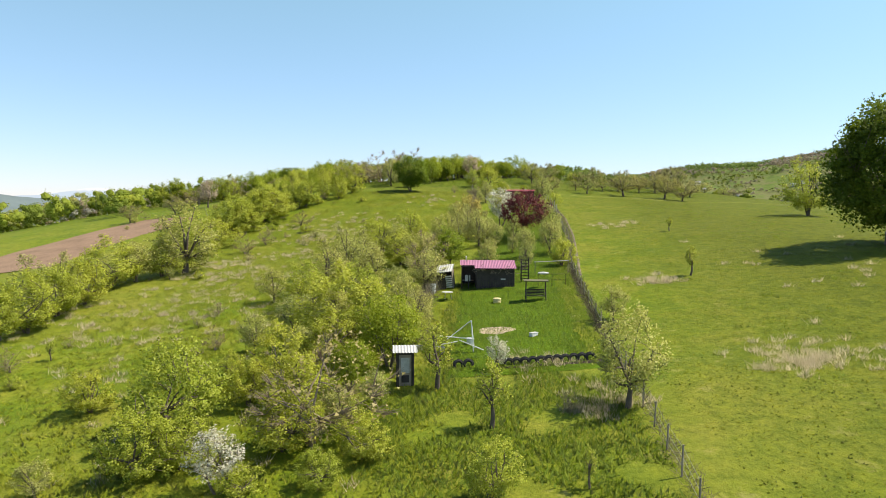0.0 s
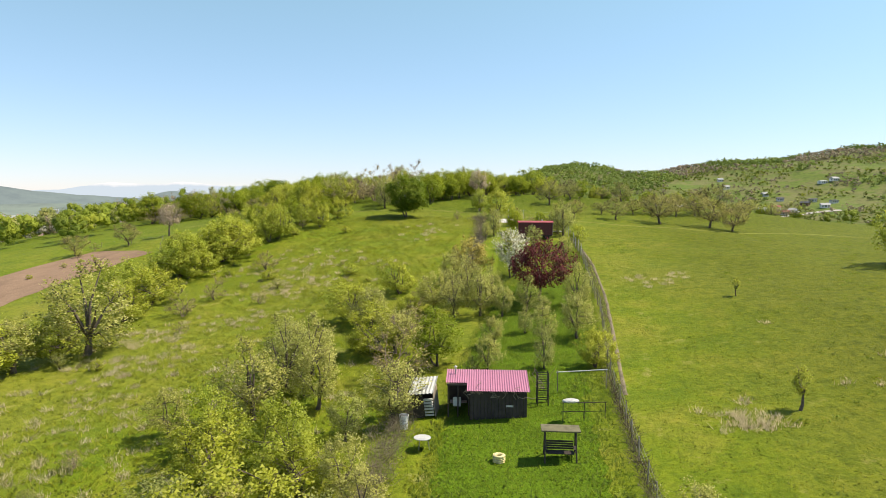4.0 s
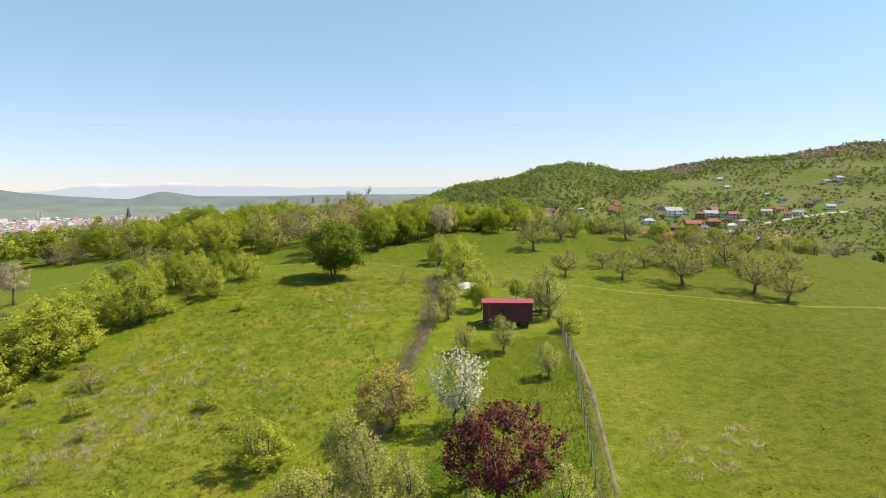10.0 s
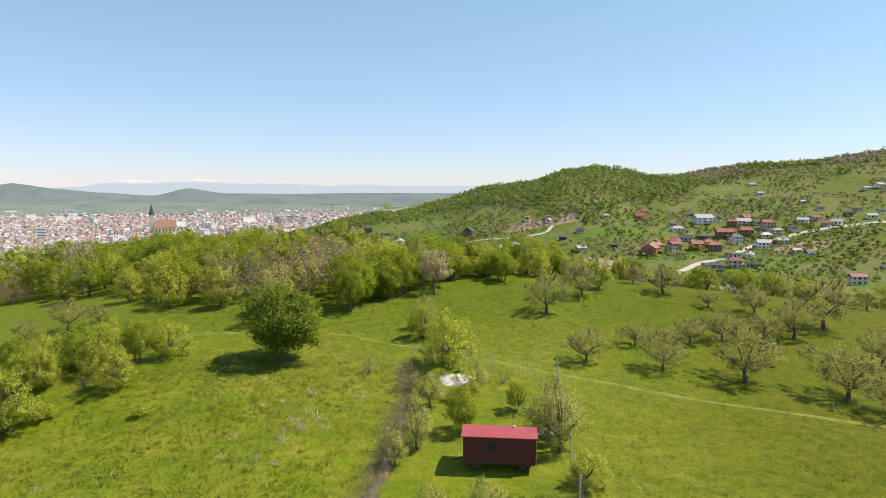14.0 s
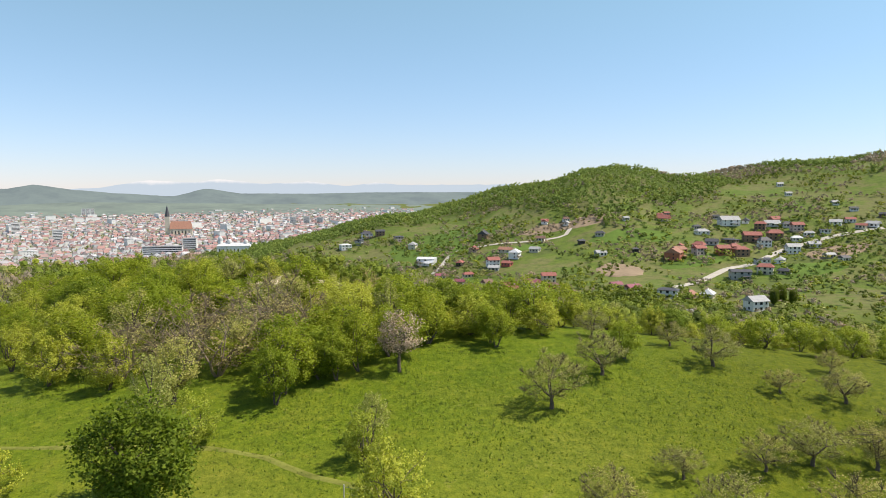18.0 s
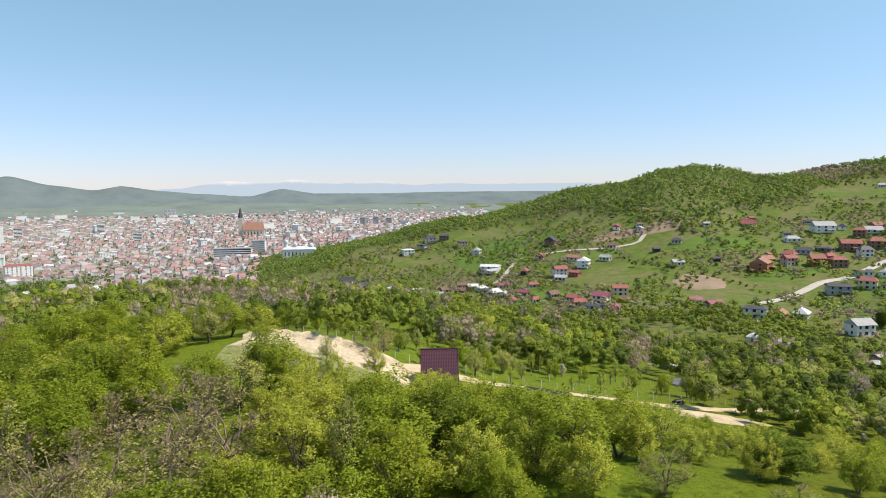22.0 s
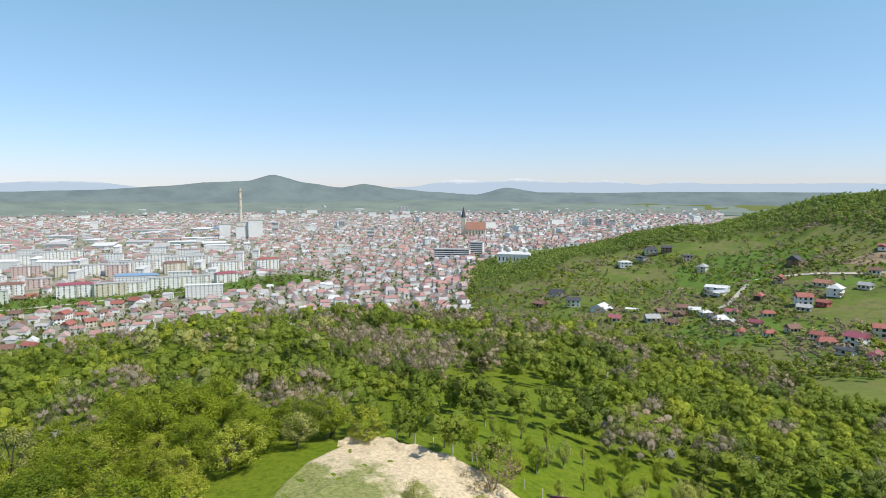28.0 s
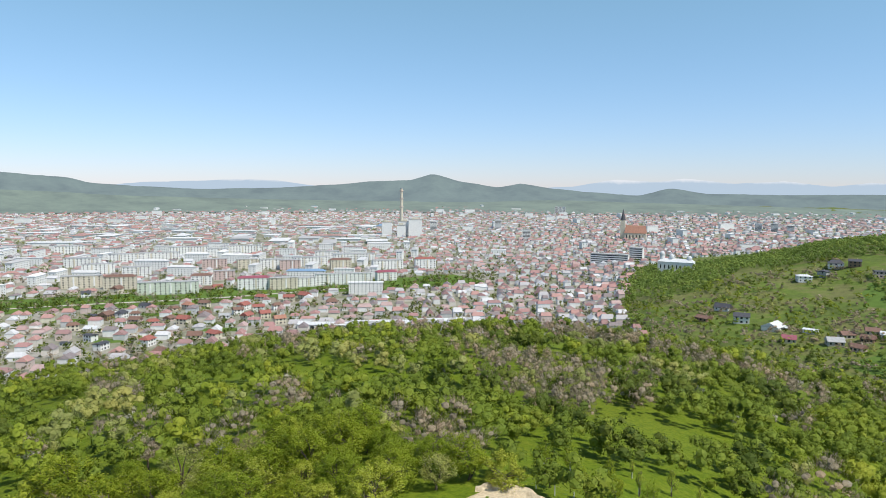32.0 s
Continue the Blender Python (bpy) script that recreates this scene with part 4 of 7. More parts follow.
val = sprinkle(wood_rng, -420, 620, 330, 1050, 4.6, valley_tree, 42000)
groups = {"G": [], "Y": [], "B": [], "F": [], "D": []}
for x, y in val:
    v = noise.noise(Vector((x * 0.02, y * 0.02, 5))) + wood_rng.uniform(-0.22, 0.22)
    k = "B" if v < -0.24 else "F" if v < -0.1 else "G" if v < 0.12 else "Y" if v < 0.26 else "D" if v < 0.36 else "B"
    groups[k].append((x, y, h := 2.0 + 5.5 * wood_rng.random() ** 1.8, h * wood_rng.uniform(0.5, 0.85)))
for k, rows in groups.items():
    foliage("valley_" + ("bushes" if k in "BF" else "trees"), rows, FAR_LEAF[k], 49, 0.7,
            "scattered " + {"G": "green trees", "Y": "yellow-green trees", "B": "brown bare bushes", "F": "pale bushes", "D": "dark green trees"}[k] + " between the valley gardens", 100 + ord(k), category="trees")


def ridge_wood(x, y):
    r, a = bearing(x, y)
    if not -26 < a < 50:
        return False
    top = float(np.interp(a, RIDGE_A, RIDGE_R))
    deep = float(np.interp(a, (-26, -15, -8, -2, 4, 9, 14, 20, 45), (70, 80, 80, 90, 150, 230, 190, 110, 120)))
    n = noise.noise(Vector((x * 0.008, y * 0.008, 4))) * 90 + noise.noise(Vector((x * 0.03, y * 0.03, 6))) * 30
    return top - deep + n < r < top + (260 if a < -6 else 100) and land(x, y) > -68


rw = sprinkle(wood_rng, -420, 850, 600, 1250, 6.3, ridge_wood, 50000)
bare_crest = [p for p in rw if bearing(*p)[1] > 13 and noise.noise(Vector((p[0] * 0.011, p[1] * 0.011, 2))) > 0.12]
fresh_crest = [p for p in rw if p not in set(bare_crest)]
foliage("ridge_wood", [(x, y, h := wood_rng.uniform(6, 10.5), h * wood_rng.uniform(0.42, 0.62)) for x, y in fresh_crest], M_WOODS, 42, 1.1, "continuous green wood along the far ridge", 91)
foliage("bare_ridge_wood", [(x, y, h := wood_rng.uniform(5, 8), h * 0.55) for x, y in bare_crest], FAR_LEAF["B"], 54, 1.1, "still bare brown wood along the far ridge", 93)
scat = sprinkle(wood_rng, -300, 900, 560, 1100, 7.0, lambda x, y: -16 < bearing(x, y)[1] < 45 and noise.noise(Vector((x * 0.009, y * 0.016, 1))) > 0.12
                and bearing(x, y)[0] < float(np.interp(bearing(x, y)[1], RIDGE_A, RIDGE_R)), 14000)
foliage("slope_bushes", [(x, y, h := wood_rng.uniform(2.0, 4.5), h * 0.9) for x, y in scat], M_WOODS, 49, 0.9, "green bushes and hedges on the ridge slope", 92, category="shrubs")


# ---- the garden: shed, outhouse and clutter ----
def shed():
    s = thing("garden_shed", "dark board garden shed with faded magenta sheet roof", "shed", at_ground(1.75, 64.0, -2))
    part("roof", corrugated(1.25, 5.15, -0.45, 2.9, 2.12, 2.62, 26), M_PINK, s, "faded magenta corrugated roof")
    part("porch_roof", corrugated(-0.12, 1.25, 0.75, 2.9, 2.3, 2.62, 9), M_PINK, s, "faded magenta corrugated roof")
    for k in range(16):
        x = 1.45 + k * 0.222
        part("board", boxed(x, x + 0.212, 0.0, 0.03 + 0.01 * (k % 3), 0.0, 1.98 + 0.03 * (k % 2), 0.006), M_DARKWOOD, s)
    for k in range(12):
        y = 0.05 + k * 0.225
        part("board", boxed(4.97, 5.0 + 0.008 * (k % 2), y, y + 0.215, 0, 2.02 + 0.036 * k, 0.006), M_DARKWOOD, s)
    part("back_wall", boxed(0.0, 4.97, 2.7, 2.75, 0, 2.45), M_DARKWOOD, s)
    part("partition", boxed(1.42, 1.45, 0.03, 2.7, 0, 2.1), M_DARKWOOD, s)
    for x in (0.0, 0.62, 1.3):
        part("post", boxed(x, x + 0.09, 0.62, 0.71, 0, 2.25), M_DARKWOOD, s)
    part("beam", boxed(-0.05, 1.4, 0.6, 0.73, 2.13, 2.24), M_DARKWOOD, s)
    part("plank_shelf", boxed(0.1, 1.2, 1.6, 2.2, 0.7, 0.75), M_WOOD, s)
    part("white_panel", boxed(0.35, 0.85, 0.74, 0.78, 0.75, 1.35), M_SLATE, s, "pale hanging sheet")
    bm = rod(bmesh.new(), (0.45, 2.1, 2.5), (0.45, 2.1, 2.95), 0.06, 0.06, 10)
    rod(bm, (0.45, 2.1, 2.98), (0.45, 2.1, 3.06), 0.13, 0.04, 10)
    part("flue", bm, M_TIN, s, "short tin flue pipe with cap")
    rng = random.Random(8)
    for k in range(16):
        bm = bmesh.new()
        x = rng.uniform(1.2, 4.6)
        p = Vector((x, -0.12, 1.95))
        for _ in range(5):
            q = p + Vector((rng.uniform(-0.25, 0.35), rng.uniform(-0.06, 0.06), rng.uniform(-0.22, 0.18)))
            rod(bm, p, q, 0.018, 0.014, 5)
            p = q
        part("vine", bm, M_WOOD, s, "bare twisted vine")
    part("wall_patch", boxed(3.7, 4.15, -0.02, -0.003, 1.0, 1.12, 0.004), M_SLATE, s)


shed()


def lean_to():
    s = thing("lean_to", "low dark lean-to with a pale grey sheet roof beside the shed", "shed", at_ground(0.55, 64.7, -8) @ pose(0, 0, 0, 0, -7, 0))
    part("roof", corrugated(-1.05, 0.62, -0.5, 1.7, 1.72, 2.25, 7, 0.03), M_SLATE, s, "pale weathered cement sheet roof")
    part("side_wall", boxed(0.45, 0.5, 0, 1.5, 0, 1.8), M_WOOD, s, "grey wooden side boards")
    part("side_wall", boxed(-0.95, -0.9, 0, 1.5, 0, 1.7), M_DARKWOOD, s)
    part("back_wall", boxed(-0.9, 0.45, 1.45, 1.5, 0, 1.95), M_DARKWOOD, s)
    part("front_wall", boxed(-0.9, -0.2, 0.0, 0.05, 0, 1.65), M_DARKWOOD, s)
    for k in range(6):
        part("slat", boxed(-0.15, 0.42, -0.12 - 0.02 * k, 0.02, 0.15 + 0.2 * k, 0.27 + 0.2 * k, 0.01), M_SLATE, s, "pale stacked crate slat")


lean_to()


def outhouse():
    s = thing("outhouse", "narrow grey wooden outhouse with corrugated sheet roof in the grass", "outhouse", at_ground(-2.2, 39.6, 4, 0.03))
    for k in range(5):
        part("board", boxed(-0.5 + k * 0.2, -0.31 + k * 0.2, 0.48, 0.51 + 0.004 * (k % 2), 0, 2.1, 0.005), M_WOOD, s)
        part("board", boxed(-0.52, -0.495 + 0.004 * (k % 2), -0.48 + k * 0.192, -0.295 + k * 0.192, 0, 2.03, 0.005), M_DARKWOOD, s)
        part("board", boxed(0.495, 0.52 + 0.004 * (k % 2), -0.48 + k * 0.192, -0.295 + k * 0.192, 0, 2.03, 0.005), M_SLATE, s, "whitewashed side board")
    part("front_frame", boxed(-0.52, -0.36, -0.52, -0.48, 0, 2.0, 0.006), M_DARKWOOD, s)
    part("front_frame", boxed(0.36, 0.52, -0.52, -0.48, 0, 2.0, 0.006), M_DARKWOOD, s)
    part("front_frame", boxed(-0.36, 0.36, -0.52, -0.48, 1.86, 2.0, 0.006), M_DARKWOOD, s)
    door = part("door", boxed(-0.35, 0.35, -0.515, -0.48, 0.05, 1.85, 0.008), M_WOOD, s, "pale grey plank door")
    part("door_panel", boxed(-0.25, 0.25, -0.53, -0.516, 0.8, 1.7, 0.004), M_SLATE, door, "pale beige door panel")
    part("door_panel", boxed(-0.22, 0.22, -0.53, -0.516, 0.25, 0.68, 0.004), M_DARKWOOD, door)
    part("handle", boxed(0.27, 0.31, -0.56, -0.515, 0.9, 1.05, 0.004), M_TIN, door)
    part("roof", corrugated(-0.72, 0.72, -0.8, 0.68, 2.06, 2.2, 8, 0.022), M_SLATE, s, "grey corrugated cement sheet")


outhouse()


def swing_bench():
    s = thing("swing_bench", "dark weathered wooden garden swing bench with a small flat canopy", "bench", at_ground(8.0, 58.4, -4))
    for x in (-0.85, 0.85):
        for y in (-0.6, 0.6):
            part("leg", rod(bmesh.new(), (x, y, 0), (x * 0.97, y * 0.35, 1.7), 0.045, 0.04), M_DARKWOOD, s)
        part("armrest", boxed(x - 0.04 - 0.08 * (x > 0), x + 0.04 - 0.08 * (x > 0) + 0.08, -0.3, 0.3, 0.62, 0.68), M_DARKWOOD, s)
        part("brace", rod(bmesh.new(), (x, -0.45, 0.45), (x, 0.45, 0.45), 0.03), M_DARKWOOD, s)
    part("canopy", boxed(-1.05, 1.05, -0.55, 0.55, 1.7, 1.78, 0.02), M_MOSS, s, "flat plank canopy, mossy")
    for k in range(5):
        part("seat_slat", boxed(-0.75, 0.75, -0.28 + k * 0.12, -0.18 + k * 0.12, 0.4, 0.43, 0.006), M_DARKWOOD, s)
    for k in range(4):
        part("back_slat", boxed(-0.75, 0.75, 0.3, 0.33, 0.48 + k * 0.13, 0.58 + k * 0.13, 0.006), M_DARKWOOD, s)


swing_bench()


def white_frame():
    s = thing("garden_swing", "dismantled white tube garden swing leaning in the grass", "swing", at_ground(0.8, 44.6, 0))
    bars = [((1.25, 0, 0), (1.1, 0.3, 2.2)), ((1.1, 0.3, 2.2), (1.35, 0.9, 0.05)), ((1.1, 0.3, 2.2), (-0.5, 0.4, 0.9)), ((-1.3, 0, 0), (-1.15, 0.2, 1.2)),
            ((-1.15, 0.2, 1.2), (1.3, 0.25, 0.95)), ((-0.9, 0.4, 0.55), (0.2, 0.5, 0.75)), ((0.3, 0.2, 0.9), (1.9, -0.1, 0.3)), ((-1.3, 0.6, 0), (-1.15, 0.2, 1.2))]
    for a, b in bars:
        part("tube", rod(bmesh.new(), a, b, 0.035), M_WHITE, s)


white_frame()


def bucket(x, y, r, h, mat, label, name="bucket"):
    bm = bmesh.new()
    prof = [(r * 0.78, 0), (r, h), (r * 0.93, h), (r * 0.72, 0.03)]
    rings_ = [[bm.verts.new((q * math.cos(2 * math.pi * k / 18), q * math.sin(2 * math.pi * k / 18), z)) for k in range(18)] for q, z in prof]
    for a, b in zip(rings_, rings_[1:]):
        for k in range(18):
            bm.faces.new((a[k], a[(k + 1) % 18], b[(k + 1) % 18], b[k]))
    bm.faces.new(rings_[-1])
    s = thing(name, label, "bucket", at_ground(x, y, 0, 0.01))
    part("body", bm, mat, s)
    bm = bmesh.new()
    ring(bm, r, 0.015, pose(0, 0, h), 18, 5)
    part("rim", bm, mat, s)


bucket(-0.1, 45.0, 0.28, 0.45, M_TIN, "grey tin bucket standing in tall grass")
bucket(1.9, 46.6, 0.26, 0.4, M_WHITE, "white plastic tub lying by the frame")
bucket(-1.6, 46.0, 0.26, 0.35, M_TIN, "old tin tub in the grass")
bucket(-0.9, 63.2, 0.3, 0.9, M_WHITE, "tall white plastic barrel beside the lean-to", "barrel")
M_CREAM = surface("cream_paint", (0.72, 0.62, 0.30), 0.7, vary=0.15, scale=4)


def tyre(x, y, turn, tilt, mat, label, group, z=0.0):
    s = thing("tyre", label, "tyre", pose(x, y, ground_z(x, y) + z, tilt, 0, turn), group)
    bm = bmesh.new()
    ring(bm, 0.25, 0.1, Matrix.Diagonal((1, 1, 1.1, 1)), 20, 8)
    part("casing", bm, mat, s)
    bm = bmesh.new()
    ring(bm, 0.34, 0.018, pose(0, 0, 0.06), 20, 5)
    ring(bm, 0.34, 0.018, pose(0, 0, -0.06), 20, 5)
    part("tread", bm, mat, s)


for k in range(12):
    tyre(3.6 + k * 0.5, 41.75 - 0.02 * k, 3 * (k % 3), 76 + 4 * (k % 4), M_RUBBER, "worn black tyre set on edge in the garden border", "row of half-buried tyres", 0.12)
for k in range(2):
    tyre(1.0 + k * 0.62, 42.1, 8, 80, M_RUBBER, "worn black tyre set on edge in the garden border", "row of half-buried tyres", 0.12)
for k in range(2):
    tyre(4.7, 58.6, 0, 0, M_CREAM, "cream painted tyre stacked as a planter", "planter tyres", 0.12 + 0.22 * k)
ribbon("border_bed", [(3.2, 41.3), (6.5, 41.15), (9.8, 41.1)], 0.7, surface("dark_wet_soil", (0.05, 0.04, 0.03), 0.95, world_space=True), "dark earth of the tyre border", 0.05, 0.7, "soil", 0.25)
patch("bare_patch", 3.9, 49.5, 1.5, 1.1, 0, M_SAND, "trodden bare patch in the lawn", 0.05)


def garden_table():
    s = thing("garden_table", "small round white table on thin metal legs", "table", at_ground(0.4, 60.3))
    bm = rod(bmesh.new(), (0, 0, 0.7), (0, 0, 0.74), 0.5, 0.5, 24)
    part("tabletop", bm, M_SLATE, s)
    for k in range(3):
        a = 2.1 * k
        part("leg", rod(bmesh.new(), (0.4 * math.cos(a), 0.4 * math.sin(a), 0), (0.3 * math.cos(a), 0.3 * math.sin(a), 0.7), 0.02), M_TIN, s)


garden_table()


def trellis():
    s = thing("trellis", "dark lattice trellis with a bare climbing vine", "trellis", at_ground(7.9, 65.5))
    for x in (-0.35, 0.35):
        for y in (-0.25, 0.25):
            part("post", boxed(x - 0.03, x + 0.03, y - 0.03, y + 0.03, 0, 2.2, 0.006), M_DARKWOOD, s)
    for k in range(7):
        for y in (-0.28, 0.28):
            part("rung", boxed(-0.38, 0.38, y - 0.015, y + 0.015, 0.25 + 0.3 * k, 0.29 + 0.3 * k, 0.005), M_DARKWOOD, s)
    rng = random.Random(4)
    for k in range(8):
        bm = bmesh.new()
        p = Vector((rng.uniform(-0.4, 0.4), rng.uniform(-0.3, 0.3), 1.2))
        for _ in range(6):
            q = p + Vector((rng.uniform(-0.3, 0.3), rng.uniform(-0.25, 0.25), rng.uniform(-0.05, 0.35)))
            rod(bm, p, q, 0.014, 0.01, 4)
            p = q
        part("vine", bm, M_TWIG, s)


trellis()


def metal_rack():
    s = thing("metal_rack", "rusty metal bar frame holding a pale cement bag", "rack", at_ground(10.1, 62.8, 5))
    for x in (-1.3, 0, 1.3):
        part("upright", rod(bmesh.new(), (x, 0, 0), (x, 0, 1.15), 0.025), M_DARKWOOD, s)
    part("rail", rod(bmesh.new(), (-1.4, 0, 1.15), (1.4, 0, 1.15), 0.025), M_DARKWOOD, s)
    part("rail", rod(bmesh.new(), (-1.4, 0, 0.6), (1.4, 0, 0.6), 0.02), M_DARKWOOD, s)
    bm = bmesh.new()
    bmesh.ops.create_icosphere(bm, subdivisions=2, radius=1, matrix=Matrix.Translation((-0.8, 0.15, 1.22)) @ Matrix.Diagonal((0.55, 0.3, 0.14, 1)))
    part("sack", bm, M_SLATE, s, "pale slumped cement bag")


metal_rack()
s_ = thing("pole", "long pale pole on two forked sticks between garden and fence", "pole", at_ground(10.6, 67.2, 4))
part("bar", rod(bmesh.new(), (-1.6, 0, 1.3), (1.9, 0, 1.45), 0.035), M_SLATE, s_)
for x in (-1.5, 1.8):
    part("stick", rod(bmesh.new(), (x, 0, 0), (x, 0, 1.4), 0.03), M_WOOD, s_)
s_ = thing("beehive_box", "small white wooden box lying in the lawn", "box", at_ground(6.4, 47.5, 40))
part("box", boxed(-0.3, 0.3, -0.16, 0.16, 0, 0.24, 0.02), M_WHITE, s_)
part("lid", boxed(-0.32, 0.32, -0.18, 0.18, 0.24, 0.28, 0.01), M_SLATE, s_)


def wagon():
    s = thing("site_wagon", "dark red wooden site wagon on wheels with a red sheet roof", "wagon", at_ground(13.6, 121.6, -3))
    part("floor_frame", boxed(-2.4, 2.4, -1.05, 1.05, 0.5, 0.62, 0.02), M_DARKWOOD, s)
    for k in range(24):
        x = -2.4 + 0.2 * k
        part("board", boxed(x, x + 0.19, -1.08, -1.05 + 0.006 * (k % 2), 0.6, 2.4, 0.006), M_WAGON, s)
        part("board", boxed(x, x + 0.19, 1.05 - 0.006 * (k % 2), 1.08, 0.6, 2.4, 0.006), M_WAGON, s)
    for k in range(11):
        y = -1.05 + 0.191 * k
        for x in (-2.43, 2.4):
            part("board", boxed(x, x + 0.03, y, y + 0.182, 0.6, 2.42, 0.006), M_WAGON, s)
    # pale strips paint the sunlit look of the right end
    part("trim", boxed(2.435, 2.46, -1.1, -1.02, 0.55, 2.4, 0.005), M_SLATE, s, "pale corner strip")
    part("trim", boxed(2.435, 2.46, 1.02, 1.1, 0.55, 2.4, 0.005), M_SLATE, s, "pale corner strip")
    bm = bmesh.new()
    n, prof = 10, []
    for i in range(n + 1):
        y = -1.2 + 2.4 * i / n
        prof.append((y, 2.42 + 0.2 * (1 - (y / 1.2) ** 2)))
    vs = [[bm.verts.new((x, y, z + dz)) for y, z in prof] for x, dz in ((-2.55, 0), (2.55, 0), (2.55, -0.05), (-2.55, -0.05))]
    for a in range(4):
        b = (a + 1) % 4
        for i in range(n):
            bm.faces.new((vs[a][i], vs[b][i], vs[b][i + 1], vs[a][i + 1]))
    bm.faces.new([vs[k][0] for k in (3, 2, 1, 0)])
    bm.faces.new([vs[k][n] for k in range(4)])
    part("roof", bm, M_WAGON_ROOF, s, "faded red rounded sheet roof")
    for k in range(4):
        part("roof_seam", boxed(-1.55 + k * 1.03, -1.52 + k * 1.03, -0.42, 0.42, 2.57, 2.612, 0.004), M_WAGON_ROOF, s)
    part("roof_vent", rod(bmesh.new(), (1.0, 0.2, 2.55), (1.0, 0.2, 2.8), 0.14, 0.1, 10), M_SLATE, s, "pale roof vent")
    win = part("window", boxed(-0.9, -0.2, -1.1, -1.075, 1.4, 2.0, 0.006), M_DARKWOOD, s)
    part("pane", boxed(-0.85, -0.25, -1.11, -1.101, 1.45, 1.95, 0.003), M_GLASS, win)
    part("door", boxed(0.7, 1.45, -1.105, -1.075, 0.7, 2.25, 0.006), M_WAGON, s)
    for x in (-1.6, 1.6):
        for y in (-0.95, 0.95):
            w = part("wheel", rod(bmesh.new(), (x, y - 0.06, 0.38), (x, y + 0.06, 0.38), 0.2, 0.2, 16), M_WAGON, s)
            bm = bmesh.new()
            ring(bm, 0.3, 0.09, Matrix.Translation((x, y, 0.38)) @ pose(0, 0, 0, 90), 20, 8)
            part("tyre", bm, M_RUBBER, w)
    part("drawbar", rod(bmesh.new(), (-2.4, 0, 0.5), (-3.2, 0, 0.3), 0.05), M_DARKWOOD, s)


wagon()
s_ = thing("white_sheet", "crumpled white plastic sheet on the ground by the wagon", "sheet", at_ground(17.2, 126.0))
bm = bmesh.new()
bmesh.ops.create_grid(bm, x_segments=14, y_segments=10, size=0.5)
for v in bm.verts:
    v.co = Vector((v.co.x * 2.0, v.co.y * 1.4, 0.06 + 0.3 * abs(noise.noise(v.co * 4))))
part("sheet", bm, M_WHITE, s_)
patch("gravel_heap", 10.2, 135.6, 1.6, 1.2, 20, M_GRAVEL, "low heap of white gravel in the grass", 0.05, heap=0.35, rough=0.2, category="gravel")


# fences
def fence(group_label, points, gap, high, mat, wires=3, lean=0.06, seed=3, thick=0.045):
    s = thing("fence", group_label, "fence")
    rng = random.Random(seed)
    pts = [Vector(p) for p in points]
    posts = []
    for a, b in zip(pts, pts[1:]):
        n = max(1, round((b - a).length / gap))
        posts += [a.lerp(b, k / n) for k in range(n)]
    posts.append(pts[-1])
    tops = []
    for p in posts:
        z = ground_z(p.x, p.y)
        h = high * rng.uniform(0.88, 1.1)
        t = Vector((p.x + rng.uniform(-lean, lean), p.y + rng.uniform(-lean, lean), z + h))
        part("post", rod(bmesh.new(), (p.x, p.y, z - 0.2), t, thick, thick * 0.85, 6), mat, s)
        tops.append((Vector((p.x, p.y, z)), t))
    for w in range(wires):
        f = (w + 1) / (wires + 0.3)
        co, faces = [], []
        tube(co, faces, [a.lerp(b, f) for a, b in tops], [0.006] * len(tops), 3)
        under("wire", mesh_from("wire", co, faces, M_TIN), s)
    return s


fence("old wire fence with leaning wooden posts along the meadow", [(9.3, 24), (11.2, 48), (13.0, 69), (15.6, 85), (18.2, 110)], 2.4, 1.3, M_WOOD)
fence("wire fence with pale concrete posts behind the wagon", [(18.2, 110), (19.0, 133), (19.3, 137), (15.9, 137.2), (11, 139), (6, 141)], 2.6, 1.5, M_POST, seed=5)
fence("line of thin stakes beside the tilled field", [(-42, 122), (-47, 135), (-60, 140)], 6, 1.0, M_WOOD, 1, seed=6)


def brushwood(name, points, width, high, count, seed, label, mat=None, long=1.0):
    """Dead sticks piled along a line."""
    rng = random.Random(seed)
    pts = [Vector(p) for p in points]
    co, faces = [], []
    total = sum((b - a).length for a, b in zip(pts, pts[1:]))
    for a, b in zip(pts, pts[1:]):
        for _ in range(int(count * (b - a).length / total)):
            p = a.lerp(b, rng.random())
            x, y = p.x + rng.gauss(0, width), p.y + rng.gauss(0, width)
            z = ground_z(x, y)
            d = Vector((rng.uniform(-1, 1), rng.uniform(-1, 1), rng.uniform(0.0, 1.0) * 1.2)).normalized() * rng.uniform(0.3, 1.1) * long
            o = Vector((x, y, z + rng.random() ** 2 * high))
            tube(co, faces, [o, o + d], [0.011, 0.004], 3)
    tagged(new(name, mesh_from(name, co, faces, mat or M_BRUSH)), label, "brushwood", kind="stuff")


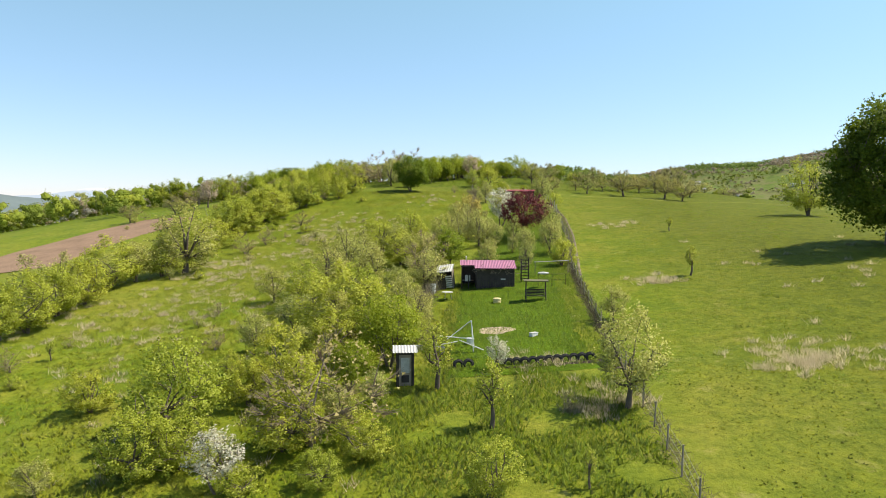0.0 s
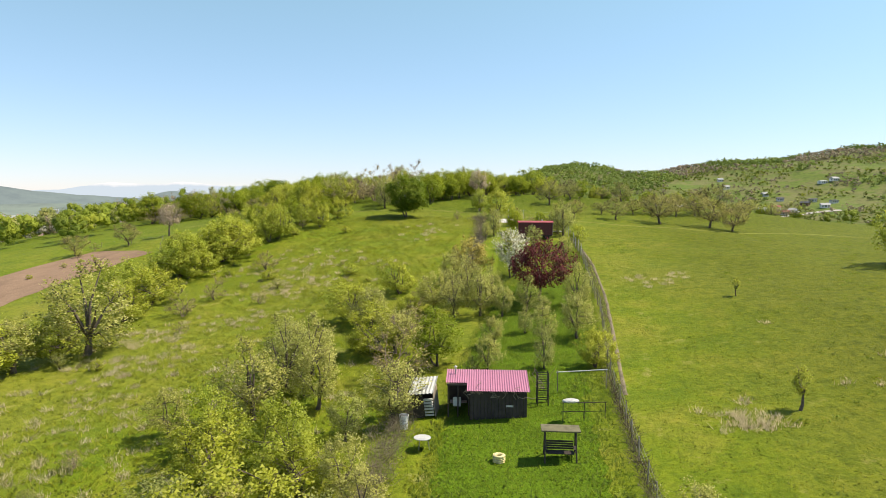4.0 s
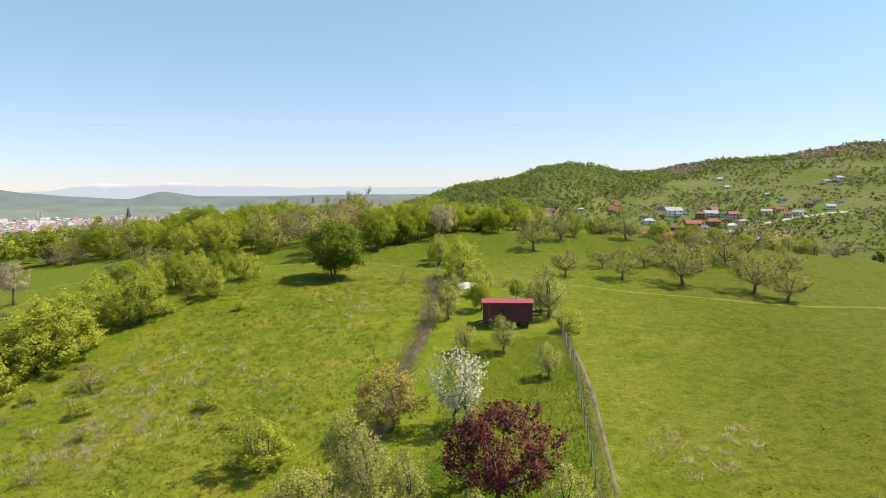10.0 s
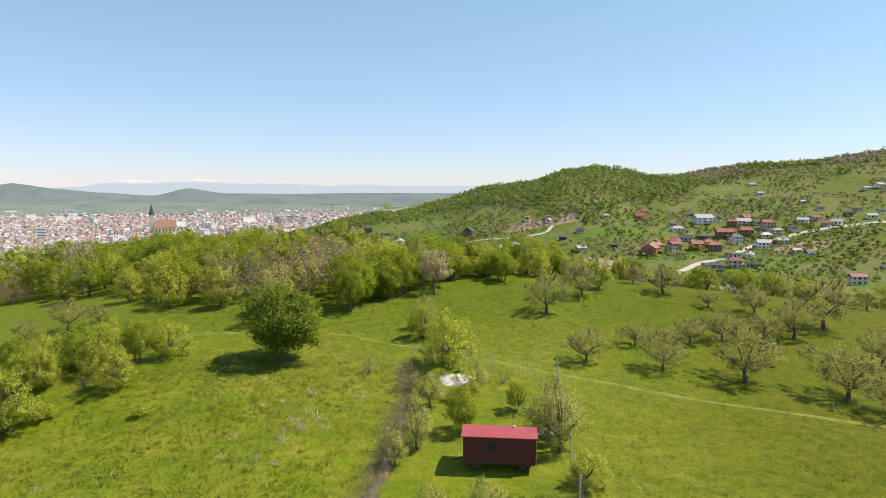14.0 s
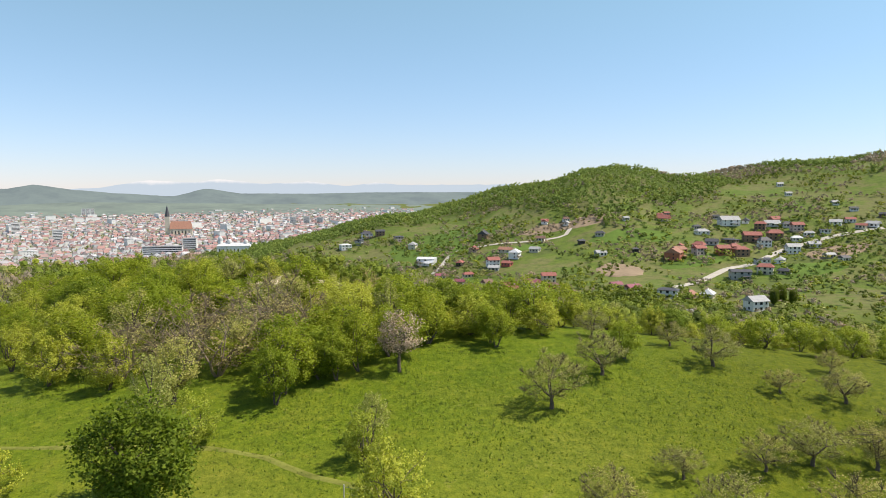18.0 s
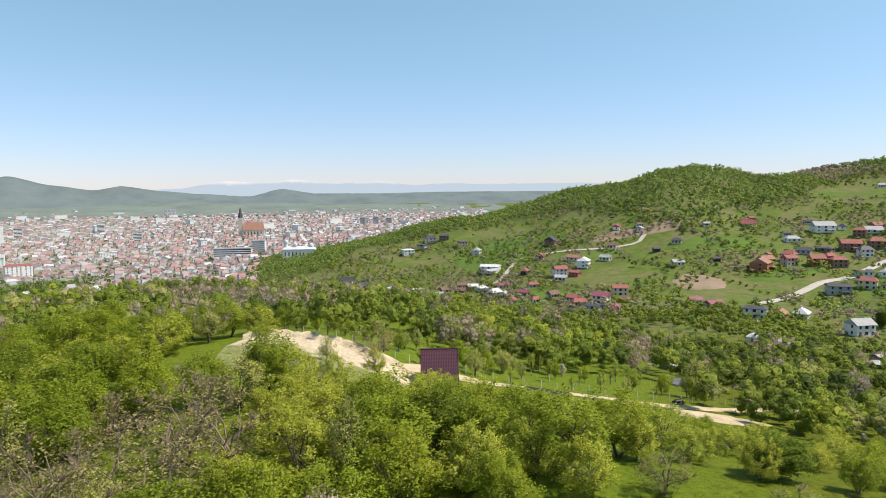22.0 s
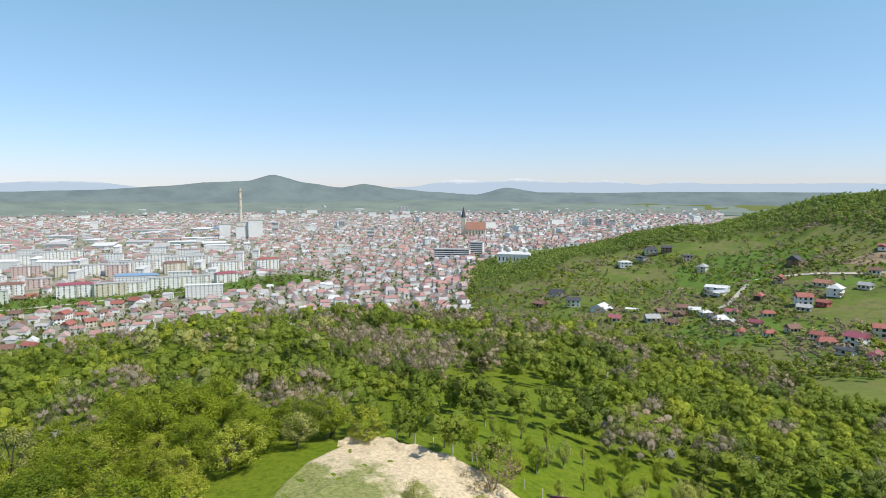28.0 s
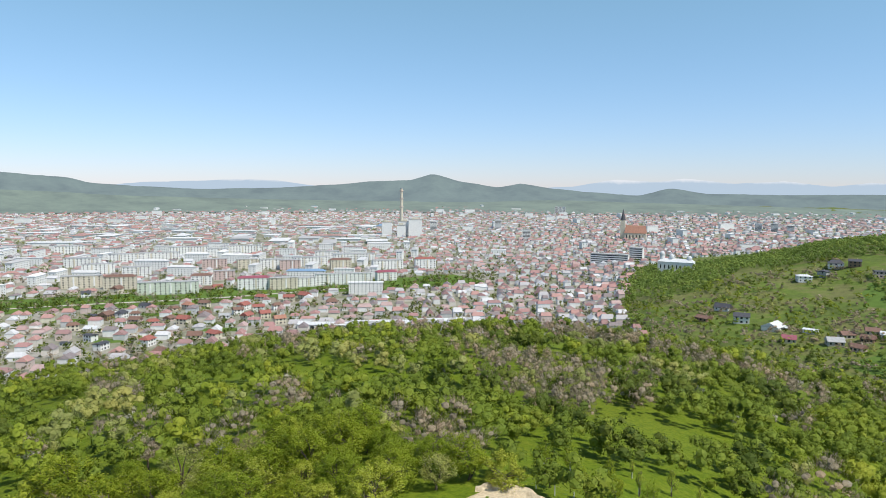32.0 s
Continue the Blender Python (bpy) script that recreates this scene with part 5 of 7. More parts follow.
brushwood("brushwood_hedge", [(-2.2, 47), (-2.1, 55), (-1.3, 62), (-0.8, 70)], 0.5, 1.1, 2600, 1, "piled dead brushwood along the garden's edge")
brushwood("fence_brush", [(9.6, 24), (11.2, 48), (13.0, 69), (15.9, 85), (18.2, 104), (18.8, 120)], 0.2, 0.4, 3600, 2, "dead weeds and brush tangled in the fence", M_BRUSH, 0.55)
brushwood("dark_hedge", [(11.1, 47), (11.8, 55), (13.0, 69)], 0.2, 0.8, 1400, 7, "dark dead hedge along the garden fence", M_DARKBRUSH, 0.55)
brushwood("dead_weeds", [(1.5, 94), (3.4, 104), (4.2, 113), (5.3, 119), (6.2, 131), (5.5, 138)], 0.55, 0.6, 4200, 3, "strip of dead grey weeds beside the garden")
ribbon("weed_strip", [(1.5, 92), (3.4, 103), (4.2, 112), (5.4, 119), (6.3, 131)], 0.8, M_BRUSH, "strip of flattened dead weeds", 0.05, 0.8, "ground", 0.7)
ribbon("fence_path", [(13.4, 66), (16.2, 84), (17.4, 92), (18.6, 104), (19.0, 114)], 0.3, M_BRUSH, "bare strip along the fence", 0.05, 1.5, "path", 0.3)
ribbon("tilled_field", [(-63, 94), (-62.5, 108), (-58, 121), (-52, 131)], 17, M_SOIL, "bare brown tilled field beside the hedge", 0.08, 2, "field", 0.04)
ribbon("hill_track", [(-62, 152), (-23, 148.5), (-4, 147.2), (3, 144.2), (12, 141.2), (21, 137), (40, 130), (75, 126)], 0.6, M_TRACK, "faint earth track across the hilltop meadow", 0.05, 2, "track", 0.3)

ribbon("garden_lawn", [(4.6, 40), (5.2, 52), (6.6, 66), (9.0, 82), (11.2, 96)], 10.5, M_LUSH, "lush green lawn of the fenced garden", 0.035, 1.5, "lawn", 0.06)


# ---- behind the hilltop: sand bank, cabins, young orchard ----
def sand_bank():
    """The dug slope of pale clay, with a torn lip along its upper edge."""
    nx, ny = 90, 56
    co, faces = [], []
    for j in range(ny + 1):
        for i in range(nx + 1):
            u, v = i / nx, j / ny
            x = -28.5 + 27 * u
            y0 = float(curve(np.array(x), (-28.5, -25, -20.5, -14, -8, -6, -1.5), (216, 206, 203, 200, 200, 207, 216)))
            y1 = float(curve(np.array(x), (-28.5, -26, -22, -13.5, -6, -1.5), (222, 225, 226.2, 227, 226, 225))) + 0.4 * math.sin(17 * u) + 0.25 * math.sin(41 * u)
            y = y0 + (y1 - y0) * v
            e = min(u, 1 - u, v) * 10
            up = 0.1 + 0.25 * noise.noise(Vector((x * 0.4, y * 0.4, 0))) + 0.15 * noise.noise(Vector((x * 1.3, y * 1.3, 4)))
            z = ground_z(x, y) + up * min(1, e) - (0.3 if e < 0.2 else 0) + 0.05
            if v > 0.93:
                z += (0.95 - 0.3 * u) * min(1, (v - 0.93) / 0.03) * (1 if v < 0.995 else 0.3)
            co.append((x, y, z))
    for j in range(ny):
        for i in range(nx):
            a = j * (nx + 1) + i
            faces.append((a, a + 1, a + nx + 2, a + nx + 1))
    me = mesh_from("sand_bank", co, faces, sand_mix(), True)
    return tagged(new("sand_bank", me), "dug bank of pale sandy clay with sparse grass", "bank", kind="structure")


def sand_mix():
    m, t, b = nodes_of("sandy_clay_with_grass")
    pos = t.nodes.new("ShaderNodeNewGeometry").outputs["Position"]
    big, fine = noise_node(t, 0.16, 6, 0.68, pos), noise_node(t, 2.2, 6, 0.7, pos)
    sand = ramp(t, fine.outputs["Fac"], (0.3, (0.42, 0.33, 0.21)), (0.55, (0.66, 0.54, 0.37)), (0.75, (0.76, 0.66, 0.48)))
    grass = ramp(t, fine.outputs["Fac"], (0.3, (0.10, 0.15, 0.02)), (0.7, (0.36, 0.34, 0.13)))
    sep = t.nodes.new("ShaderNodeSeparateXYZ")
    t.links.new(pos, sep.inputs[0])
    span = t.nodes.new("ShaderNodeMapRange")
    t.links.new(sep.outputs["Y"], span.inputs["Value"])
    for k, v in zip(("From Min", "From Max", "To Min", "To Max"), (200, 224, 0.62, -0.16)):
        span.inputs[k].default_value = v
    tot = t.nodes.new("ShaderNodeMath")
    t.links.new(span.outputs[0], tot.inputs[0])
    t.links.new(big.outputs["Fac"], tot.inputs[1])
    c = mixed(t, ramp(t, tot.outputs[0], (0.52, (0, 0, 0)), (0.66, (1, 1, 1))), sand, grass)
    t.links.new(c, b.inputs["Base Color"])
    b.inputs["Roughness"].default_value = 0.95
    bumped(t, b, fine.outputs["Fac"], 0.8, 0.3)
    return m


sand_bank()
ribbon("clay_track", [(-26, 225), (-14, 227.2), (-6, 226.5), (-2.5, 231), (3, 233.2), (12, 237.6), (25, 239), (32, 238.4), (40, 240.6), (52, 250), (66, 262)], 2.6, M_SAND,
       "pale clay track winding down the hill", 0.12, 1.5, "track", 0.18)
patch("track_yard", 42, 235, 7, 3.6, 10, M_SAND, "trampled pale clay yard at the track's end", 0.14, rough=0.25)


def a_frame(x, y, turn, wide, deep, high, mat, label):
    s = thing("a_frame_cabin", label, "cabin", at_ground(x, y, turn, 0.15))
    for sign in (-1, 1):
        bm = bmesh.new()
        n, rows = 22, 14
        top, foot = Vector((0, 0, high)), Vector((0, sign * deep / 2, 0.1))
        nrm = Vector((0, sign * high, deep / 2)).normalized()
        grid = []
        for j in range(rows * 3 + 1):
            f = j / (rows * 3)
            step = 0.022 * (1 - (j % 3) / 3) if j % 3 else 0.0
            p = top.lerp(foot, f)
            grid.append([bm.verts.new(p + Vector((-wide / 2 + wide * i / (n * 2), 0, 0)) + nrm * (0.018 * (i % 2) + step)) for i in range(n * 2 + 1)])
        for a, b in zip(grid, grid[1:]):
            for i in range(n * 2):
                bm.faces.new((a[i], a[i + 1], b[i + 1], b[i]) if sign < 0 else (a[i + 1], a[i], b[i], b[i + 1]))
        part("roof", bm, mat, s, "plum metal tile roof reaching to the ground")
    part("ridge_cap", rod(bmesh.new(), (-wide / 2 - 0.05, 0, high + 0.03), (wide / 2 + 0.05, 0, high + 0.03), 0.09, 0.09, 8), mat, s)
    for sx in (-1, 1):
        bm = bmesh.new()
        v = [bm.verts.new((sx * (wide / 2 - 0.12) + dx, yy, zz)) for dx in (-0.04, 0.04) for yy, zz in ((-deep / 2 + 0.2, 0.1), (deep / 2 - 0.2, 0.1), (0, high - 0.25))]
        for f in ((0, 1, 2), (5, 4, 3), (0, 3, 4, 1), (1, 4, 5, 2), (2, 5, 3, 0)):
            bm.faces.new([v[k] for k in f])
        part("gable", bm, M_WOOD, s, "pale board gable")
        part("edge_trim", rod(bmesh.new(), (sx * wide / 2, -deep / 2, 0.1), (sx * wide / 2, 0, high), 0.06, 0.06, 5), mat, s)
    return s


a_frame(0.9, 224.6, 14, 5.4, 6.6, 7.0, M_CABIN_ROOF, "small A-frame cabin under a plum metal tile roof")


def low_cabin(name, x, y, turn, w, d, h, roof, wall, label):
    s = thing(name, label, "cabin", at_ground(x, y, turn, 0.1))
    part("wall", boxed(-w / 2, w / 2, -d / 2, d / 2, 0, h, 0.02), wall, s)
    for sign in (-1, 1):
        bm = bmesh.new()
        for z in (0, -0.08):
            for yy, zz in ((0, h + 0.9 + z), (sign * (d / 2 + 0.4), h - 0.1 + z)):
                bm.verts.new((-w / 2 - 0.4, yy, zz))
                bm.verts.new((w / 2 + 0.4, yy, zz))
        v = list(bm.verts)
        for f in ((0, 1, 3, 2), (5, 4, 6, 7), (0, 2, 6, 4), (1, 5, 7, 3), (2, 3, 7, 6), (0, 4, 5, 1)):
            bm.faces.new([v[k] for k in f])
        part("roof", bm, roof, s)
    part("door", boxed(-w / 2 + 0.4, -w / 2 + 1.2, -d / 2 - 0.03, -d / 2 - 0.002, 0.05, min(h - 0.1, 2.0), 0.01), M_DARKWOOD, s)
    win = part("window", boxed(w / 2 - 1.3, w / 2 - 0.4, -d / 2 - 0.03, -d / 2 - 0.002, 0.9, 1.7, 0.01), M_WOOD, s)
    part("pane", boxed(w / 2 - 1.22, w / 2 - 0.48, -d / 2 - 0.04, -d / 2 - 0.031, 0.98, 1.62, 0.004), M_GLASS, win)
    return s


low_cabin("garden_cabin", 16.5, 224.5, -18, 5.5, 4, 2.1, M_DARKWOOD, M_WAGON, "low garden cabin with a dull brown roof")
low_cabin("white_roof_shed", 46, 298, 25, 7, 6, 2.4, M_SLATE, M_WOOD, "grey wooden shed with a pale sheet roof")

low_cabin("garden_shed", 130, 392, 30, 6, 5, 2.2, M_SLATE, M_WOOD, "grey wooden garden shed with a pale sheet roof")
low_cabin("garden_shed", 122, 374, 10, 5, 4, 2.1, M_SLATE, M_DARKWOOD, "dark wooden garden shed with a pale sheet roof")
for x, y, h in ((171, 492, 10), (177, 497, 11), (182, 494, 9)):
    tagged(plant("N", x, y, h, "conifers in the valley", 0.62), "dark dense conifer beside a white house")


def covered_car():
    s = thing("car", "silver car parked on the grass beside the orchard", "car", at_ground(41.2, 268, 60))
    prof = [(-2.0, 0.35), (-2.05, 0.75), (-1.75, 0.92), (-1.3, 1.0), (-0.75, 1.42), (0.55, 1.45), (1.05, 1.0), (1.85, 0.85), (2.05, 0.6), (2.0, 0.35)]
    bm = bmesh.new()
    a = [bm.verts.new((x, -0.82 + 0.14 * (z > 1.2), z)) for x, z in prof]
    b = [bm.verts.new((x, 0.82 - 0.14 * (z > 1.2), z)) for x, z in prof]
    bm.faces.new(a)
    bm.faces.new(b[::-1])
    for i in range(len(prof)):
        j = (i + 1) % len(prof)
        bm.faces.new((a[j], a[i], b[i], b[j]))
    part("body", bm, M_TIN, s)
    part("side_windows", boxed(-0.7, 0.6, -0.72, 0.72, 1.05, 1.36, 0.03), M_GLASS, s)
    for x in (-1.25, 1.25):
        for y in (-0.8, 0.8):
            w = part("wheel", rod(bmesh.new(), (x, y - 0.1, 0.31), (x, y + 0.1, 0.31), 0.2, 0.2, 14), M_TIN, s)
            part("tyre", ring(bmesh.new(), 0.25, 0.08, Matrix.Translation((x, y, 0.31)) @ pose(0, 0, 0, 90), 16, 6), M_RUBBER, w)


covered_car()


def quad_bike():
    s = thing("quad_bike", "dark blue quad bike parked by the orchard fence", "quad bike", at_ground(37.2, 241.5, 30))
    blue = surface("dark_blue_plastic", (0.02, 0.03, 0.09), 0.4)
    part("body", boxed(-0.75, 0.75, -0.28, 0.28, 0.45, 0.75, 0.08), blue, s)
    part("seat", boxed(-0.6, 0.15, -0.2, 0.2, 0.75, 0.92, 0.06), M_RUBBER, s)
    part("handlebar", rod(bmesh.new(), (0.35, -0.4, 1.05), (0.35, 0.4, 1.05), 0.025), M_RUBBER, s)
    part("column", rod(bmesh.new(), (0.5, 0, 0.7), (0.35, 0, 1.05), 0.03), M_RUBBER, s)
    for x in (-0.6, 0.6):
        for y in (-0.45, 0.45):
            part("wheel", ring(bmesh.new(), 0.19, 0.11, Matrix.Translation((x, y, 0.3)) @ pose(0, 0, 0, 90), 16, 7), M_RUBBER, s)


quad_bike()

# young orchard: staked trees with limewashed trunks
orch_rng = random.Random(31)
stake_mesh = mesh_from("stake", *(lambda c, f: (tube(c, f, [Vector((0, 0, -0.1)), Vector((0, 0, 1.5))], [0.045, 0.04], 6), (c, f))[1])([], []), M_LIMED)
stem_mesh = mesh_from("painted_stem", *(lambda c, f: (tube(c, f, [Vector((0, 0, -0.1)), Vector((0.03, 0.02, 0.6)), Vector((0, 0, 1.25))], [0.075, 0.06, 0.05], 7), (c, f))[1])([], []), M_LIMED)
for k in range(15):
    for j in range(4):
        x = -28 + 4.8 * k + 1.1 * j + orch_rng.uniform(-0.6, 0.6)
        y = float(np.interp(x, (-28, -14, -4, 4, 14, 40), (230, 231, 232, 237.5, 242, 245))) + j * 5.2 + orch_rng.uniform(-0.6, 0.6)
        if orch_rng.random() < 0.12:
            continue
        kind = orch_rng.choice("SGFSWG" if j else "SSFS")
        t = plant(kind, x, y, orch_rng.uniform(2.4, 4.2), "young orchard trees", 0.8, True)
        tagged(t, "young orchard tree with a limewashed trunk")
        post = under("painted_stem", stem_mesh, t, "white limewashed lower trunk")
        post.scale = (2.0, 2.0, 1.5)
fence("row of white stakes along the clay track", [(-27, 228.5), (-14, 229.8), (-5, 230.5), (1, 235), (7.2, 239.4), (23, 241.6), (36, 242.7), (48, 250), (62, 264)], 2.5, 1.35, M_LIMED, 2, 0.05, 9, 0.07)
fence("stake fence below the orchard", [(28, 262), (44, 256), (60, 250)], 2.4, 1.4, M_LIMED, 2, 0.05, 10, 0.05)


# ---- houses ----
WALLS = {"w": surface("white_plaster", (0.84, 0.83, 0.81), 0.9, vary=0.1, scale=0.4, fine=6), "c": surface("cream_plaster", (0.66, 0.60, 0.48), 0.9, vary=0.14, scale=0.4, fine=6),
         "p": surface("pinkish_plaster", (0.62, 0.48, 0.44), 0.9, vary=0.14, scale=0.4, fine=6), "g": surface("grey_plaster", (0.42, 0.42, 0.41), 0.9, vary=0.15, scale=0.4, fine=6),
         "b": surface("brown_boards", (0.26, 0.17, 0.11), 0.9, vary=0.2, scale=0.4, fine=6), "r": surface("red_plaster", (0.50, 0.13, 0.10), 0.9, vary=0.15, scale=0.4, fine=6),
         "o": surface("brick_red_plaster", (0.42, 0.15, 0.09), 0.9, vary=0.15, scale=0.4, fine=6), "d": surface("dark_timber", (0.09, 0.075, 0.065), 0.9, vary=0.2, scale=0.4, fine=6),
         "n": surface("pale_green_plaster", (0.66, 0.70, 0.60), 0.9, vary=0.1, scale=0.4, fine=6)}
ROOFS = {"r": surface("red_tiles", (0.34, 0.12, 0.095), 0.8, vary=0.25, scale=0.5, fine=5), "o": surface("orange_tiles", (0.38, 0.19, 0.13), 0.8, vary=0.25, scale=0.5, fine=5),
         "b": surface("brown_tiles", (0.21, 0.12, 0.09), 0.8, vary=0.25, scale=0.5, fine=5), "d": surface("dark_slate", (0.07, 0.07, 0.08), 0.6, vary=0.25, scale=0.5, fine=5),
         "g": surface("grey_sheet", (0.40, 0.40, 0.40), 0.7, vary=0.2, scale=0.5, fine=5), "m": surface("magenta_sheet", (0.31, 0.09, 0.12), 0.6, vary=0.15, scale=0.5, fine=5),
         "w": surface("pale_sheet", (0.66, 0.67, 0.68), 0.7, vary=0.15, scale=0.5, fine=5)}
WALL_WORDS = {"w": "white", "c": "cream", "p": "pinkish", "g": "grey", "b": "brown", "r": "red", "o": "brick-red", "d": "dark timber", "n": "pale green"}
ROOF_WORDS = {"r": "red tiled", "o": "orange tiled", "b": "brown tiled", "d": "dark slate", "g": "grey sheet", "m": "magenta sheet", "w": "pale sheet"}
house_rng = random.Random(41)


def pane_mesh(w, h):
    bm = boxed(-w / 2, w / 2, -0.06, 0.0, -h / 2, h / 2, 0.0)
    me = bpy.data.meshes.new("window")
    bm.to_mesh(me)
    bm.free()
    me.materials.append(M_GLASS)
    return me


PANE, PANE_WIDE = pane_mesh(1.1, 1.4), pane_mesh(1.7, 1.5)


def gable_roof(bm, w, d, h, rise, over=0.5, hip=0.0):
    e = [(-w / 2 - over, -d / 2 - over), (w / 2 + over, -d / 2 - over), (w / 2 + over, d / 2 + over), (-w / 2 - over, d / 2 + over)]
    v = [bm.verts.new((x, y, h - 0.15)) for x, y in e] + [bm.verts.new((x, y, h + 0.08)) for x, y in e]
    r = [bm.verts.new((-w / 2 - over + hip, 0, h + rise)), bm.verts.new((w / 2 + over - hip, 0, h + rise))]
    for f in ((v[3], v[2], v[1], v[0]), (v[0], v[1], v[5], v[4]), (v[1], v[2], v[6], v[5]), (v[2], v[3], v[7], v[6]), (v[3], v[0], v[4], v[7]),
              (v[4], v[5], r[1], r[0]), (v[6], v[7], r[0], r[1]), (v[5], v[6], r[1]), (v[7], v[4], r[0])):
        bm.faces.new(f)
    return bm


def house(x, y, w, wall, roof, group):
    w *= 0.66
    d, floors = w * house_rng.uniform(0.62, 0.85), 2 if w > 9 and house_rng.random() < 0.6 else 1
    h = 2.7 * floors + 0.4
    turn = math.degrees(math.atan2(-(x - 20), y - 130)) * 0.7 + house_rng.choice((-28, -12, 8, 20, 35, 75))
    s = thing("house", f"{WALL_WORDS[wall]} {'two-storey' if floors > 1 else 'low'} house with a {ROOF_WORDS[roof]} roof", "house", at_ground(x, y, turn, 0.5), group)
    part("wall", boxed(-w / 2, w / 2, -d / 2, d / 2, 0, h, 0.0), WALLS[wall], s)
    rise = d * house_rng.uniform(0.28, 0.42) if roof not in "dw" or house_rng.random() < 0.6 else d * 0.14
    top = part("roof", gable_roof(bmesh.new(), w, d, h, rise, 0.55, house_rng.choice((0, 0, d * 0.35))), ROOFS[roof], s)
    part("chimney", boxed(w * 0.18, w * 0.18 + 0.6, 0.3, 0.9, h + rise * 0.4, h + rise + 0.7, 0.0), WALLS["p"], top)
    for f in range(floors):
        z = 1.9 + 2.9 * f
        for k in range(3):
            p = under("window", PANE if k != 1 else PANE_WIDE, s)
            p.location = (-w / 2 + w * (k + 0.5) / 3, -d / 2 - 0.002, z)
        p = under("window", PANE, s)
        p.location, p.rotation_euler = (w / 2 + 0.002, 0.1 * d, z), (0, 0, radians(90))
        p = under("window", PANE, s)
        p.location, p.rotation_euler = (-w / 2 - 0.002, -0.1 * d, z), (0, 0, radians(-90))
    if w > 12:
        part("porch_roof", gable_roof(bmesh.new(), w * 0.35, 3.0, 2.7, 0.5, 0.2), ROOFS[roof], s).location = (w * 0.2, -d / 2 - 1.7, 0)
        for k in (-1, 1):
            part("porch_post", boxed(w * 0.2 + k * w * 0.15 - 0.1, w * 0.2 + k * w * 0.15 + 0.1, -d / 2 - 3.0, -d / 2 - 2.8, 0, 2.6, 0.0), WALLS["w"], s)
    return s


def village(group, text):
    """Houses from lines of: x y width wall roof."""
    for row in text.split(";"):
        x, y, w, a, b = row.split()
        house(float(x), float(y), float(w), a, b, group)


def flats(group, text):
    """Blocks of flats, their windows one by one on the two sides that show."""
    for row in text.split(";"):
        x, y, w, a, b = row.split()
        x, y, w = float(x), float(y), float(w)
        d, floors = 12.0, 5 if w > 30 else 4
        h = 3.0 * floors + 0.8
        s = thing("block_of_flats", f"{WALL_WORDS[a]} block of flats with a {ROOF_WORDS[b]} roof", "building", at_ground(x, y, 60 + house_rng.uniform(-8, 8), 0.4), group)
        part("wall", boxed(-w / 2, w / 2, -d / 2, d / 2, 0, h, 0.0), WALLS[a], s)
        part("roof", gable_roof(bmesh.new(), w, d, h, 2.6 if b in "bmr" else 0.9, 0.4, 4.0), ROOFS[b], s)
        n = int(w / 5.2)
        for f in range(floors):
            for k in range(n):
                p = under("window", PANE_WIDE if (k + f) % 3 else PANE, s)
                p.location = (-w / 2 + w * (k + 0.5) / n, -d / 2 - 0.003, 2.0 + 3.0 * f)
        # columns of balconies, each simplified to one plaster box
        for k in range(max(1, n // 4)):
            px = -w / 2 + w * (k + 0.5) / max(1, n // 4) + w / n / 2
            part("glazed_bay", boxed(px - 0.9, px + 0.9, -d / 2 - 1.0, -d / 2 - 0.005, 2.6, h - 1.2, 0.0), WALLS["w" if a != "w" else "c"], s, "glazed bay running up the facade")


village("houses in the valley", "57 741 12 w b; 65 796 12 w r; 84 775 11 w g; -5 744 13 p r; -49 734 25 w w; -16 703 13 d r; 24 719 17 c o; 32 694 16 w w; 25 672 12 r r; 14 665 13 g "
     "g; 50 706 13 c g; 43 596 15 p b; 55 579 11 r b; 102 672 13 w g; 96 562 11 w m; 104 547 14 c m; 119 516 17 w d; 132 517 13 b o; 143 519 13 c w; 180 "
     "667 14 p r; 198 665 15 o r; 211 661 16 b r; 158 658 26 o o; 156 478 15 w g")
village("houses in the valley", "199 696 15 g d; 216 702 18 b d; 235 705 21 b r; 238 685 14 w d; 188 595 20 g d; 209 605 16 c r; 219 638 15 w d; 231 635 15 w g; 266 743 19 w g; 176 "
     "771 17 c r; 138 757 8 w g; 229 783 8 w d; 233 759 26 w g; 200 729 17 w g; 3 787 17 b d; -94 862 14 p d; -73 824 13 w d; 88 308 9 w d; 98 397 10 g g; "
     "96 429 8 w w; 109 724 12 c d; 131 676 8 d d; 91 711 8 d d; 254 705 18 b r")
village("houses in the valley", "-189 709 16 b b; -185 740 18 w d; -158 705 17 w d; -131 693 22 w w; -112 663 13 c m; -105 689 13 w w; -84 663 15 g g; -81 681 13 c b; -67 674 12 b b; "
     "-138 904 20 w d; -122 904 16 b d; -153 854 18 w w; -141 873 15 g d; -72 814 14 c g; -48 731 23 w w; -36 653 14 w w; -45 663 12 c d; -20 618 12 c r; "
     "-28 642 11 c g")
village("houses in the valley", "170 687 10 w r; 200 746 10 c d; 250 763 11 w d; 254 738 14 b r; 272 752 14 c r; 276 734 12 w d; 279 721 15 p r; 282 704 12 w g; 296 706 12 w d; 312 "
     "722 14 w g; 325 724 12 w r; 324 703 12 c r; 333 702 14 w g; 354 724 12 b d; 369 738 11 w d; 364 705 12 w g; 381 721 11 w d; 340 784 9 w g; 344 757 10 "
     "w d; 251 661 15 w g; 273 674 13 w g; 270 642 12 g g; 268 695 12 w w; 212 681 12 o r")
